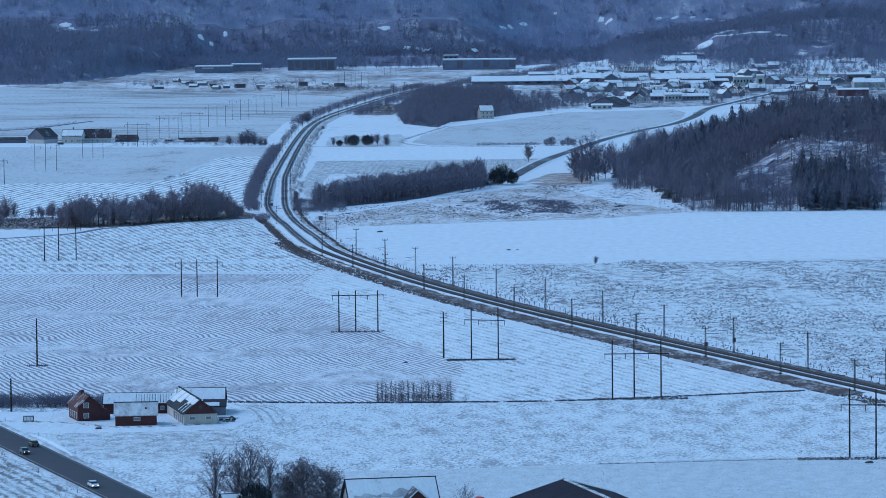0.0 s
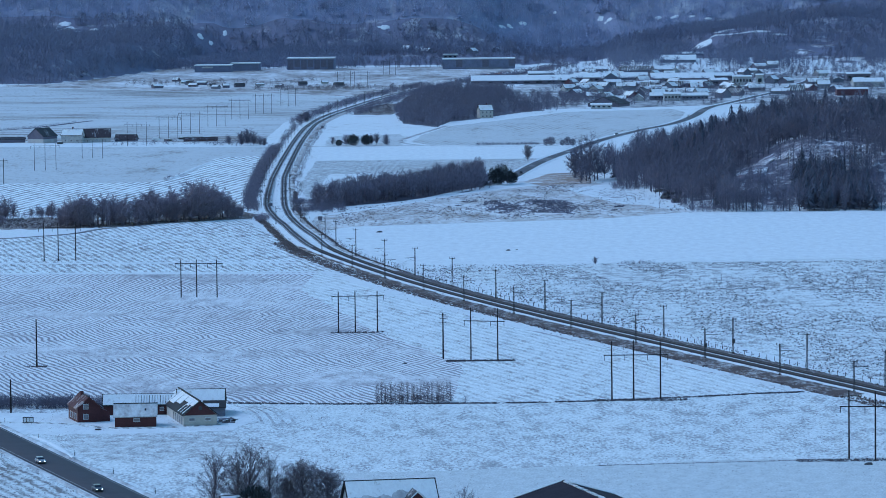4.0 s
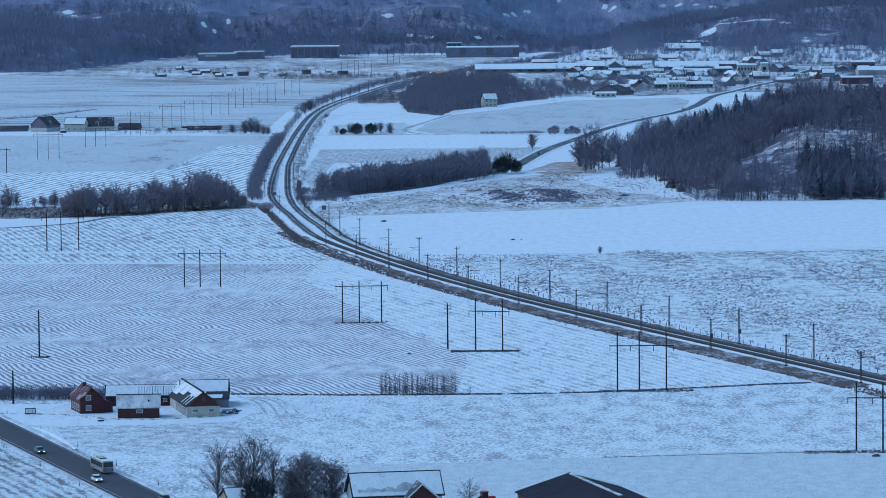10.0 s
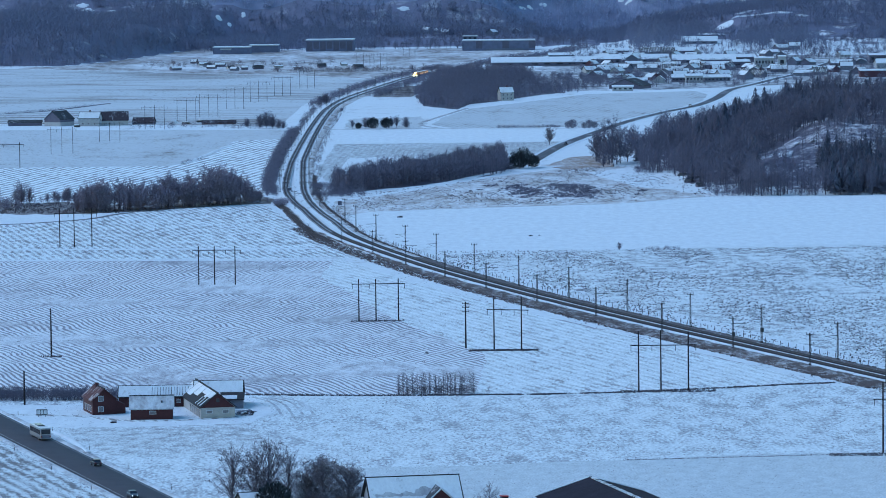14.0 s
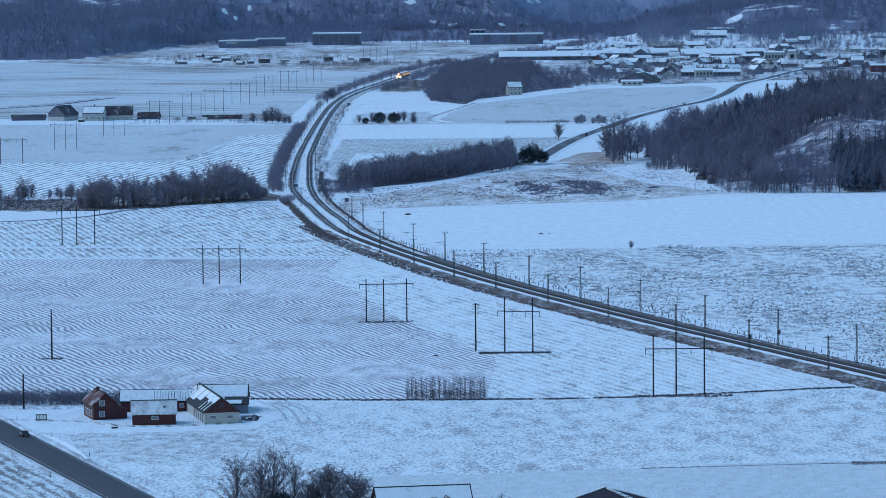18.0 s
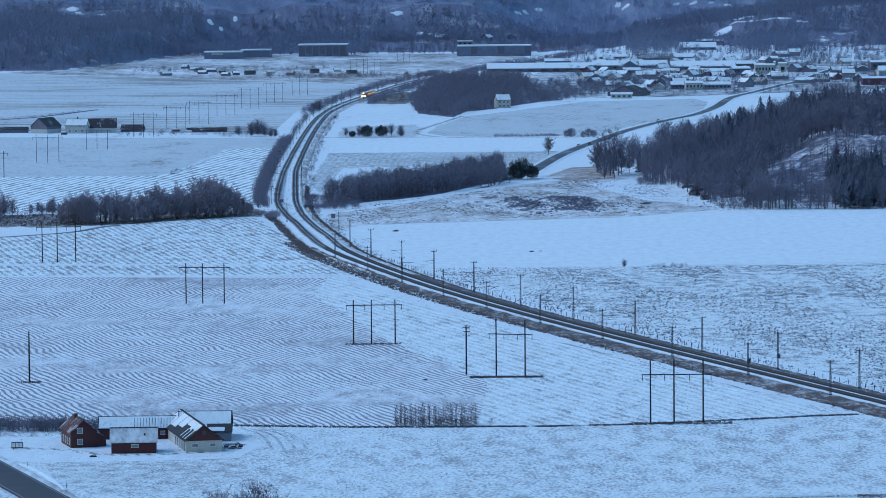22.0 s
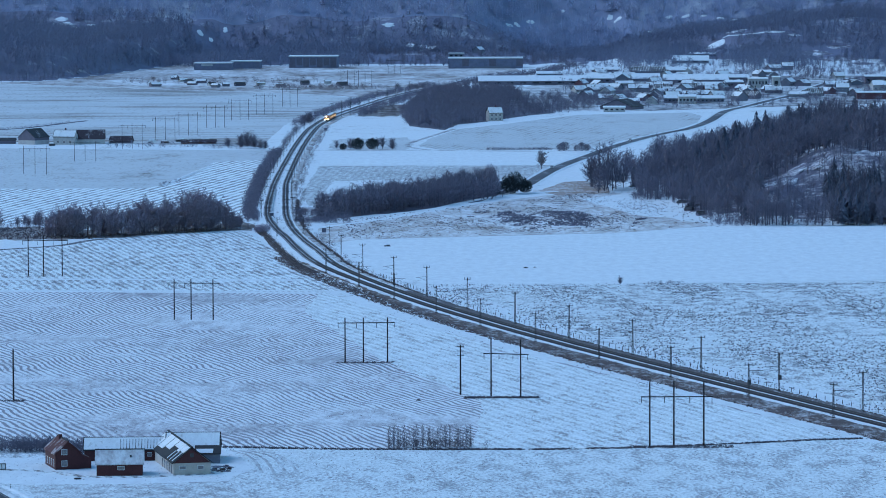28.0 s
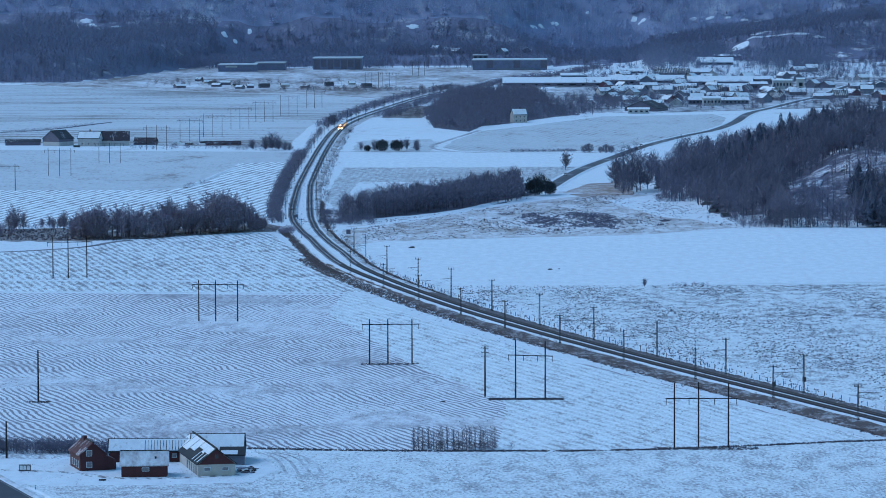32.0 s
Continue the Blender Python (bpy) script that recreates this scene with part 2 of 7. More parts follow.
def rough_snow(name, size=0.7, turn=30.0, speck=0.5, tone=1.0, soil=(0.13, 0.115, 0.12), cut=0.6, relief=0.3, rows=0.0, pitch=2.0, stretch=0.3, blot=1.0, wobble=3.5):
    """Uneven snow over grass: small clods and hollows drawn out one way, with specks where the clods stand highest:
    bare ground, and in snow_near painted small shadows.
    """
    m, nt, b = material(name, 0.8)
    b.inputs["Specular IOR Level"].default_value = 0.15
    v = coords(nt, (1.0 / size, stretch / size, 1), turn)
    fine = noise_tex(nt, v, 1.0, 4, 0.62)
    mid = noise_tex(nt, v, 0.16, 3, 0.55)
    big = noise_tex(nt, coords(nt), 0.018, 3)
    h = calc(nt, "ADD", calc(nt, "MULTIPLY", fine, 0.7), calc(nt, "MULTIPLY", mid, 0.3))
    if rows > 0:
        w = nt.nodes.new("ShaderNodeTexWave")
        w.bands_direction = "X"
        w.inputs["Scale"].default_value = 0.314 / pitch
        w.inputs["Distortion"].default_value, w.inputs["Detail"].default_value, w.inputs["Detail Scale"].default_value = wobble, 2.0, 0.4
        nt.links.new(coords(nt, (1, 1, 1), turn), w.inputs[0])
        h = calc(nt, "ADD", h, calc(nt, "MULTIPLY", calc(nt, "SUBTRACT", w.outputs["Fac"], 0.5), rows))
    k = calc(nt, "ADD", h, calc(nt, "ADD", calc(nt, "MULTIPLY", calc(nt, "SUBTRACT", mid, 0.5), 0.35 * blot), calc(nt, "MULTIPLY", calc(nt, "SUBTRACT", big, 0.5), 0.30 * blot)))
    mask = calc(nt, "MULTIPLY", ramp(nt, k, ((cut - 0.05, BLACK), (cut + 0.10, WHITE))), speck)
    tint = ramp(nt, h, ((0.38, tuple(min(0.88, c * tone * 1.06) for c in SNOW)), (0.60, tuple(c * tone * 0.74 for c in SNOW))))
    earth = mixed(nt, fine, tuple(c * 0.7 for c in soil), tuple(c * 1.4 for c in soil))
    nt.links.new(mixed(nt, mask, tint, earth), b.inputs["Base Color"])
    bump(nt, b, h, 0.8, relief)
    return m


def twig(name, colour, spread=0.5):
    m, nt, b = material(name, 0.9)
    b.inputs["Specular IOR Level"].default_value = 0.15
    oi, gi = nt.nodes.new("ShaderNodeObjectInfo"), nt.nodes.new("ShaderNodeNewGeometry")
    r = calc(nt, "FRACT", calc(nt, "ADD", oi.outputs["Random"], gi.outputs["Random Per Island"]))
    nt.links.new(mixed(nt, r, tuple(c * (1 - spread) for c in colour), tuple(c * (1 + spread) for c in colour)), b.inputs["Base Color"])
    return m


M = {
    "snow": snow_field("snow", 0.95, 0.5, 0.01, tone=0.9),
    "snow_smooth": snow_field("snow_smooth", 1.35, 0.3, 0.006, depth=0.05, tone=0.90),
    # near snow: the bluish grey specks are clod shadows put in as colour
    "snow_near": rough_snow("snow_near", 0.8, 36, 0.66, 0.93, cut=0.535, relief=0.5, soil=(0.22, 0.215, 0.24), stretch=0.33, blot=0.75),
    "furrowed": snow_field("furrowed", 0.57, 0.9, 0.012, 0.36, 2.0, 71, wobble=6.5, tone=1.0, soil=(0.24, 0.225, 0.245), soft=0.17, crisp=0.34, swirl=9),
    "snow_front": rough_snow("snow_front", 0.5, -75, 0.55, 0.79, cut=0.66, relief=0.12, stretch=0.7, blot=0.5),
    "furrowed_soft": rough_snow("furrowed_soft", 0.7, -19, 0.7, 0.95, cut=0.60, relief=0.4, rows=0.10, pitch=3.6, soil=(0.2, 0.185, 0.19)),
    "roadside": rough_snow("roadside", 0.8, -19, 0.8, 0.84, cut=0.53, relief=0.4, rows=0.16, pitch=3.0, soil=(0.12, 0.105, 0.105)),
    "plot": rough_snow("plot", 0.5, 30, 0.8, 0.92, cut=0.515, relief=0.35, soil=(0.16, 0.148, 0.16), stretch=0.6, blot=0.3),
    "furrowed_upper": rough_snow("furrowed_upper", 0.75, -13, 0.95, 0.98, cut=0.52, relief=0.8, rows=0.12, pitch=3.0, blot=0.5, soil=(0.2, 0.19, 0.2)),
    "stubble": rough_snow("stubble", 0.8, 80, 0.8, 0.93, cut=0.545, relief=0.4, soil=(0.125, 0.117, 0.135), stretch=0.6),
    "striped": rough_snow("striped", 0.7, 8.5, 0.9, 1.0, cut=0.555, relief=0.5, rows=0.24, pitch=4.6, wobble=1.2, soil=(0.16, 0.15, 0.16)),
    "thin_snow": snow_field("thin_snow", 0.92, 0.2, 0.008, 0.06, 12.0, 15, wobble=4, tone=0.70, crisp=0.3),
    "furrowed_far": snow_field("furrowed_far", 0.74, 0.12, 0.005, 0.08, 30.0, 3, wobble=4, tone=0.72, stretch=0.30, soft=0.16, crisp=0.32, along=0.10),
    "snow_rise": snow_field("snow_rise", 0.90, 0.3, 0.006, 0.10, 5.0, -80, wobble=2.5, tone=0.68, crisp=0.28),
    "rows": rough_snow("rows", 0.6, 2, 0.8, 0.85, cut=0.49, relief=0.4, rows=0.03, pitch=3.3, stretch=0.7, blot=0.5, soil=(0.15, 0.14, 0.15)),
    "brown": snow_field("brown", 0.60, 0.45, 0.014, soil=(0.17, 0.13, 0.10), soft=0.2, crisp=0.5),
    "grass": snow_field("grass", 0.52, 0.9, 0.05, soil=(0.16, 0.125, 0.10)),
    "reeds": snow_field("reeds", 0.34, 0.9, 0.05, soil=(0.24, 0.185, 0.15)),
    "dry_bank": snow_field("dry_bank", 0.20, 0.8, 0.06, soil=(0.085, 0.066, 0.062), soft=0.2),
    "industrial": snow_field("industrial", 0.50, 0.10, 0.006, 0.06, 30.0, 8, soil=(0.15, 0.125, 0.115), stretch=0.3, tone=1.0, soft=0.2, crisp=0.4),
    "town": snow_field("town", 0.45, 0.10, 0.02, soil=(0.10, 0.095, 0.105), stretch=0.3, tone=0.95, soft=0.18, crisp=0.5),
    "rocky_snow": snow_field("rocky_snow", 0.38, 0.35, 0.05, soil=(0.10, 0.095, 0.13), stretch=0.8, soft=0.12, crisp=0.6),
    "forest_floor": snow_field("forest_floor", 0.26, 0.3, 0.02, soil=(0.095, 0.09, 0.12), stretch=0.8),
    # ridge and hill floors: distance haze put into the ground colour
    "ridge_floor_hazy": snow_field("ridge_floor_hazy", 0.05, 0.03, 0.010, soil=(0.21, 0.225, 0.31), stretch=0.8),
    "hill_floor_hazy": snow_field("hill_floor_hazy", 0.05, 0.06, 0.010, soil=(0.15, 0.152, 0.21), stretch=0.8),
    "dark_ground": snow_field("dark_ground", 0.05, 0.2, 0.03, soil=(0.085, 0.08, 0.105), stretch=0.8),
    "reed_floor": rough_snow("reed_floor", 1.2, 80, 0.85, 0.9, cut=0.30, relief=0.4, soil=(0.15, 0.125, 0.115)),
    "rail_shoulder": rough_snow("rail_shoulder", 0.6, 10, 0.95, 0.7, cut=0.33, relief=0.2, soil=(0.080, 0.064, 0.070)),
    "ballast_dusted": snow_field("ballast_dusted", 0.36, 0.6, 0.05, soil=(0.10, 0.098, 0.115), tone=0.72, soft=0.2),
    "lane_dark": snow_field("lane_dark", 0.16, 0.5, 0.05, soil=(0.10, 0.095, 0.105), tone=0.8, soft=0.2),
    "lane_slush": snow_field("lane_slush", 0.5, 0.5, 0.05, soil=(0.16, 0.15, 0.16), tone=0.8, soft=0.2),
    "road_far": snow_field("road_far", 0.10, 0.25, 0.02, soil=(0.085, 0.085, 0.095), tone=0.7, soft=0.2),
    "slush": snow_field("slush", 0.62, 0.8, 0.05, soil=(0.16, 0.15, 0.16), tone=0.85, soft=0.2, depth=0.1),
    "asphalt": plain("asphalt", (0.038, 0.036, 0.047), 0.85, scale=0.2),
    "ballast": plain("ballast", (0.040, 0.038, 0.046), 0.95, scale=1.5, spread=0.5),
    "rail_steel": plain("rail_steel", (0.06, 0.052, 0.05), 0.6, 0.4),
    "sleeper": plain("sleeper", (0.042, 0.04, 0.045), 0.95),
    "pole_wood": plain("pole_wood", (0.03, 0.027, 0.03), 0.95),
    "steel": plain("steel", (0.05, 0.052, 0.06), 0.7, 0.2),
    "falu_red": boards("falu_red", (0.066, 0.016, 0.018)),
    # red greyed toward blue: haze on distant boards put into the colour
    "red_hazy": boards("red_hazy", (0.11, 0.05, 0.07)),
    "red_board": boards("red_board", (0.10, 0.055, 0.055)),
    "white_wall": plain("white_wall", (0.40, 0.40, 0.40), 0.85, scale=0.8),
    "render_pale": plain("render_pale", (0.43, 0.405, 0.37), 0.9, scale=0.7),
    "yellow_wall": plain("yellow_wall", (0.30, 0.255, 0.18), 0.85),
    "grey_wall": plain("grey_wall", (0.17, 0.18, 0.23), 0.8, scale=0.5),
    # these two wall colours are lifted and blued to stand in for haze
    "wall_hazy": plain("wall_hazy", (0.15, 0.16, 0.24), 0.7, scale=0.3),
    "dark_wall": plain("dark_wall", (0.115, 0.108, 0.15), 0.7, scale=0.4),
    "roof_snow": snow_field("roof_snow", 0.95, 1.2, 0.25, depth=0.05, tone=0.90),
    "roof_thin": snow_field("roof_thin", 0.62, 0.8, 0.25, soil=(0.16, 0.13, 0.145), depth=0.04, tone=0.85, soft=0.2),
    "roof_dark": snow_field("roof_dark", 0.05, 0.9, 0.12, soil=(0.05, 0.052, 0.058), depth=0.04),
    "roof_mixed": snow_field("roof_mixed", 0.30, 0.7, 0.2, 0.25, 1.6, 90, soil=(0.055, 0.055, 0.06), wobble=1.0, depth=0.04),
    "roof_bare": plain("roof_bare", (0.022, 0.022, 0.025), 0.9, scale=0.3),
    "roof_sheet": plain("roof_sheet", (0.026, 0.023, 0.033), 0.92, 0.0, scale=0.25, spread=0.4),
    "roof_brown": snow_field("roof_brown", 0.06, 0.8, 0.2, soil=(0.048, 0.04, 0.048), depth=0.04),
    "window_pane": plain("window_pane", (0.20, 0.19, 0.20), 0.25, spread=0.4),
    "roof_tile": snow_field("roof_tile", 0.13, 0.8, 0.2, soil=(0.075, 0.036, 0.038), depth=0.04),
    "glass": plain("glass", (0.03, 0.035, 0.045), 0.1),
    "bark": plain("bark", (0.12, 0.118, 0.155), 0.95, scale=2.0),
    # lightened and blued for the haze over the knoll; near bushes share it
    "twigs": twig("twigs", (0.158, 0.150, 0.196), 0.2),
    # haze painted into the next three twig colours, paler and bluer with distance
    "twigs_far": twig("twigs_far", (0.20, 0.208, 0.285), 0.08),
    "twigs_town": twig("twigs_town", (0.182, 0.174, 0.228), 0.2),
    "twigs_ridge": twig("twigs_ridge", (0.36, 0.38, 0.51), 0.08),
    "birch_twigs": twig("birch_twigs", (0.155, 0.138, 0.16)),
    # needles paled for haze over the knoll; needles_dark is the colour without it
    "needles": twig("needles", (0.104, 0.112, 0.15), 0.28),
    "needles_dark": twig("needles_dark", (0.036, 0.044, 0.05), 0.5),
    "twigs_row": twig("twigs_row", (0.26, 0.232, 0.285), 0.3),
    "hedge_twigs": twig("hedge_twigs", (0.15, 0.128, 0.145)),
    "bank_grass": twig("bank_grass", (0.15, 0.122, 0.12)),
    "dry_grass": twig("dry_grass", (0.115, 0.105, 0.12)),
    "paint_white": plain("paint_white", (0.6, 0.61, 0.63), 0.4, coat=0.2),
    "paint_dark": plain("paint_dark", (0.03, 0.032, 0.04), 0.3, coat=0.5),
    "paint_silver": plain("paint_silver", (0.35, 0.36, 0.38), 0.3, 0.4, coat=0.5),
    "line_paint": plain("line_paint", (0.30, 0.30, 0.30), 0.8),
    "rubber": plain("rubber", (0.02, 0.02, 0.02), 0.9),
    "headlight": glow("headlight", (1.0, 0.95, 0.86), 4.0),
    "train_lamp": glow("train_lamp", (1.0, 0.62, 0.25), 40.0),
    "amber": glow("amber", (1.0, 0.45, 0.12), 0.55),
    "tail": glow("tail", (0.12, 0.01, 0.01), 0.06),
    "orange": plain("orange", (0.34, 0.13, 0.04), 0.5),
    "red_paint": plain("red_paint", (0.40, 0.03, 0.03), 0.4),
}


# ---- mesh helpers ----
def part(name, bm, mat, parent=None, label=""):
    me = bpy.data.meshes.new(name)
    bm.to_mesh(me)
    bm.free()
    me.materials.append(M[mat])
    ob = new(name, me)
    ob.parent = parent
    if label:
        ob["label"] = label
    return ob


def from_arrays(name, V, F, mats, parent=None, index=None):
    me = bpy.data.meshes.new(name)
    V, F = np.asarray(V, np.float32), np.asarray(F, np.int32)
    n = F.shape[1]
    me.vertices.add(len(V))
    me.vertices.foreach_set("co", V.ravel())
    me.loops.add(F.size)
    me.loops.foreach_set("vertex_index", F.ravel())
    me.polygons.add(len(F))
    me.polygons.foreach_set("loop_start", np.arange(0, F.size, n, dtype=np.int32))
    for k in mats:
        me.materials.append(M[k])
    if index is not None:
        me.polygons.foreach_set("material_index", np.asarray(index, np.int32))
    me.update(calc_edges=True)
    ob = new(name, me)
    ob.parent = parent
    return ob


def box(bm, x0, x1, y0, y1, z0, z1, bevel=0.0):
    r = bmesh.ops.create_cube(bm, size=1.0)
    for v in r["verts"]:
        v.co = Vector((x0 + (v.co.x + 0.5) * (x1 - x0), y0 + (v.co.y + 0.5) * (y1 - y0), z0 + (v.co.z + 0.5) * (z1 - z0)))
    if bevel > 0:
        es = list({e for v in r["verts"] for e in v.link_edges})
        bmesh.ops.bevel(bm, geom=es, offset=bevel, segments=1, affect="EDGES")
    return bm


def boxes(*dims):
    bm = bmesh.new()
    for d in dims:
        box(bm, *d)
    return bm


def rod(bm, a, b, r0, r1=None, n=6):
    a, b = Vector(a), Vector(b)
    d = b - a
    m = Matrix.Translation((a + b) / 2) @ d.to_track_quat("Z", "Y").to_matrix().to_4x4()
    bmesh.ops.create_cone(bm, cap_ends=True, segments=n, radius1=r0, radius2=r0 if r1 is None else r1, depth=d.length, matrix=m)
    return bm


def prism(outline, y0, y1):
    """An upright outline in x and z, drawn out along y."""
    bm = bmesh.new()
    a = [bm.verts.new((x, y0, z)) for x, z in outline]
    b = [bm.verts.new((x, y1, z)) for x, z in outline]
    bm.faces.new(a)
    bm.faces.new(b[::-1])
    n = len(outline)
    for k in range(n):
        bm.faces.new((a[k], b[k], b[(k + 1) % n], a[(k + 1) % n]))
    bmesh.ops.recalc_face_normals(bm, faces=bm.faces)
    return bm


def thing(name, x, y, z=0.0, turn=0.0, label="", category="", group=""):
    ob = new(name)
    ob.matrix_world = pose(x, y, z, 0, 0, turn)
    return tagged(ob, label, category, group)


def ease(t):
    t = np.clip(t, 0, 1)
    return t * t * (3 - 2 * t)


def wavy(x, y, s, seed):
    """Cheap smooth noise for land forms, about -1 to 1."""
    r = np.random.RandomState(seed)
    out = 0
    for k in range(7):
        a, p = r.uniform(0, 6.283), r.uniform(0, 6.283)
        q = r.uniform(0.6, 1.9) / s
        out = out + np.sin((x * np.cos(a) + y * np.sin(a)) * q * 6.283 + p)
    return out / 3.5


# crest of the near hills: places along x and heights
CREST = ([-508, -477, -451, -438, -413, -381, -318, -286, -254, -222, -191, -159, -127, -95, -64, -32, 0, 32, 51, 63, 89, 127, 178, 197, 210, 222, 254, 286, 318, 349, 381, 413, 445, 488],
         [48.9, 51.9, 51.8, 47.3, 45.3, 45.1, 42.9, 39.6, 41.4, 44.4, 46.2, 43.5, 37.6, 37.5, 41.8, 43.5, 43.4, 38.8, 28.5, 17.0, 5.5, 1, 1.3, 8.8, 15.1, 18.8, 23.1, 28.7, 31.7, 35.4, 41.6, 49.7, 54.6, 60.7])


def land(x, y):
    """Height of the ground: a flat valley floor, a wooded knoll, and the hills that close the valley."""
    x, y = np.asarray(x, float), np.asarray(y, float)
    knoll = 27 * ease((x - 94) / 115) * ease((y - 1908) / 155) * (1 - ease((y - 2240) / 330))
    knoll = knoll * (1 + 0.12 * wavy(x, y, 85, 3))
    foot = 3950 + 730 * ease((x + 400) / 156) - 330 * ease((x - 144) / 190)
    d = y - foot
    hill = (31 + 8 * wavy(x, y * 0.3, 500, 5)) * ease(d / 220) + 44 * ease((y - 4680) / 240) + (4 * wavy(x, y, 190, 9)) * ease(d / 200)
    east = ease((x - 70) / 130)
    hill = hill + 26 * ease((x - 400) / 300) * ease((y - 4020) / 400) + 12 * ease((y - 4080) / 350) * east + 9 * ease((y - 4440) / 200) * (1 - east) * ease((x + 230) / 60)
    hill = np.minimum(hill, np.interp(x, *CREST) + 1.5 * wavy(x, y, 60, 12))
    ridge = 115 * ease((y - 4765) / 230) * (1 + 0.06 * wavy(x, y * 0.5, 420, 6))
    return np.maximum(0, knoll) + np.maximum(0, hill) + ridge


# ---- ground: one sheet to the horizon ----
def ground_sheet():
    xs = np.concatenate([np.linspace(-6000, -800, 14)[:-1], np.linspace(-800, -480, 17)[:-1], np.linspace(-480, 560, 98)[:-1], np.linspace(560, 900, 17)[:-1], np.linspace(900, 6000, 14)])
    ys = np.concatenate([np.linspace(-3000, 500, 15)[:-1], np.linspace(500, 1900, 60)[:-1], np.linspace(1900, 2760, 80)[:-1], np.linspace(2760, 3900, 30)[:-1], np.linspace(3900, 5100, 110)[:-1], np.linspace(5100, 9000, 20)])
    X, Y = np.meshgrid(xs, ys)
    Z = land(X, Y)
    V = np.stack([X, Y, Z], -1).reshape(-1, 3)
    nx = len(xs)
    i, j = np.meshgrid(np.arange(nx - 1), np.arange(len(ys) - 1))
    a = (j * nx + i).ravel()
    F = np.stack([a, a + 1, a + nx + 1, a + nx], 1)
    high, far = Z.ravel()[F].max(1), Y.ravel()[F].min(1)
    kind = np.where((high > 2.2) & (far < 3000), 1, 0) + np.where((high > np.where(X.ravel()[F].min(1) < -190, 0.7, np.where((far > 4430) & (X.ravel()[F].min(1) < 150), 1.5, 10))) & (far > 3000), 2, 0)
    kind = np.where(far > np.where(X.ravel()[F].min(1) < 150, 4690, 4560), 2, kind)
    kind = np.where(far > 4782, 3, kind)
    ob = from_arrays("ground", V, F, ["snow", "forest_floor", "hill_floor_hazy", "ridge_floor_hazy"], index=kind)
    ob.data.shade_smooth()
    tagged(ob, "snow covered valley floor and wooded hills", "ground", kind="structure")


ground_sheet()


def field(name, corners, mat, label, z=0.05, rough=1.2, step=9.0, category="field"):
    """A patch of ground with an uneven rim, lying on the valley floor."""
    rnd = random.Random(len(corners) * 31 + int(corners[0][1]))
    pts = []
    for k, (x, y) in enumerate(corners):
        x2, y2 = corners[(k + 1) % len(corners)]
        n = max(1, int(math.hypot(x2 - x, y2 - y) / step))
        for i in range(n):
            t = i / n
            pts.append((x + (x2 - x) * t + rnd.uniform(-rough, rough) * 0.5, y + (y2 - y) * t + rnd.uniform(-rough, rough) * 2))
    bm = bmesh.new()
    top = [bm.verts.new((x, y, z)) for x, y in pts]
    low = [bm.verts.new((x, y, -0.3)) for x, y in pts]
    bm.faces.new(top)
    for k in range(len(pts)):
        bm.faces.new((top[k - 1], low[k - 1], low[k], top[k]))
    bmesh.ops.recalc_face_normals(bm, faces=bm.faces)
    bmesh.ops.triangulate(bm, faces=[f for f in bm.faces if len(f.verts) > 4])
    return tagged(part(name, bm, mat), label, category, kind="structure")


field("field_main", [(-504, 1111.2), (-59.8, 1104), (-44, 1101), (-29, 1098.4), (-4.5, 1097.4), (16.8, 1096.8), (38.2, 1099), (53.7, 1103), (71, 1108.5), (86.8, 1114.2), (94, 1122), (76.8, 1170), (50.4, 1248), (14.4, 1346), (-12, 1428), (-48, 1560), (-504, 1586.4)], "furrowed", "ploughed field with thin snow between the furrows", 0.04)
field("field_main_east", [(2, 1097.6), (16.8, 1097), (38.2, 1099.2), (53.7, 1103.2), (71, 1108.7), (86.8, 1114.4), (94, 1122), (76, 1170), (50, 1248), (14, 1346), (-12, 1428), (-48, 1562), (-52, 1480), (-22, 1310), (6, 1200)], "furrowed_soft", "snow field with faint plough lines beside the railway", 0.07)
field("field_upper", [(-504, 1588.8), (-43, 1565), (-62, 1662), (-72, 1764), (-77, 1783), (-84, 1832), (-89, 1875), (-93, 1880), (-105.6, 1874), (-118, 1864.7), (-130, 1855), (-141.5, 1838), (-149, 1836), (-156, 1822), (-162, 1801), (-169, 1788.5), (-183, 1775), (-197, 1767), (-300, 1742), (-504, 1728)], "furrowed_upper", "snow covered stubble field with faint rows", 0.05)
field("field_near", [(-504, 1094.4), (-110.4, 1096), (-59.8, 1101), (-44, 1098), (-29, 1095.4), (-4.5, 1094.4), (16.8, 1093.8), (38.2, 1096), (53.7, 1100), (71, 1105.5), (86.8, 1111), (112, 1108), (130, 1050), (504, 900), (504, 672), (-36, 672)], "snow_near", "snow covered grass field below the boundary line", 0.04)
field("field_rough", [(124.8, 1140), (504, 672), (504, 1596), (174, 1600.8), (69.6, 1587.6), (2.4, 1560), (28.8, 1440), (74.4, 1302)], "stubble", "rough stubble field with dark tufts in the snow", 0.05)
field("field_smooth", [(-4.8, 1567.2), (69.6, 1590), (174, 1605.6), (504, 1612.8), (504, 1886.4), (205.2, 1891.2), (120, 1903.2), (68.4, 1855.2), (-37.2, 1821.6), (-52.8, 1773.6), (-28.8, 1656)], "snow_smooth", "smooth unbroken snow field", 0.07)
field("field_brown", [(-55.2, 1800), (-37.2, 1825.2), (68.4, 1858.8), (117.6, 1908), (110.4, 1980), (88.8, 2130), (74.4, 2178), (19.2, 2082), (-22.8, 1970.4), (-60, 1914)], "brown", "brown weedy meadow showing through thin snow", 0.06)
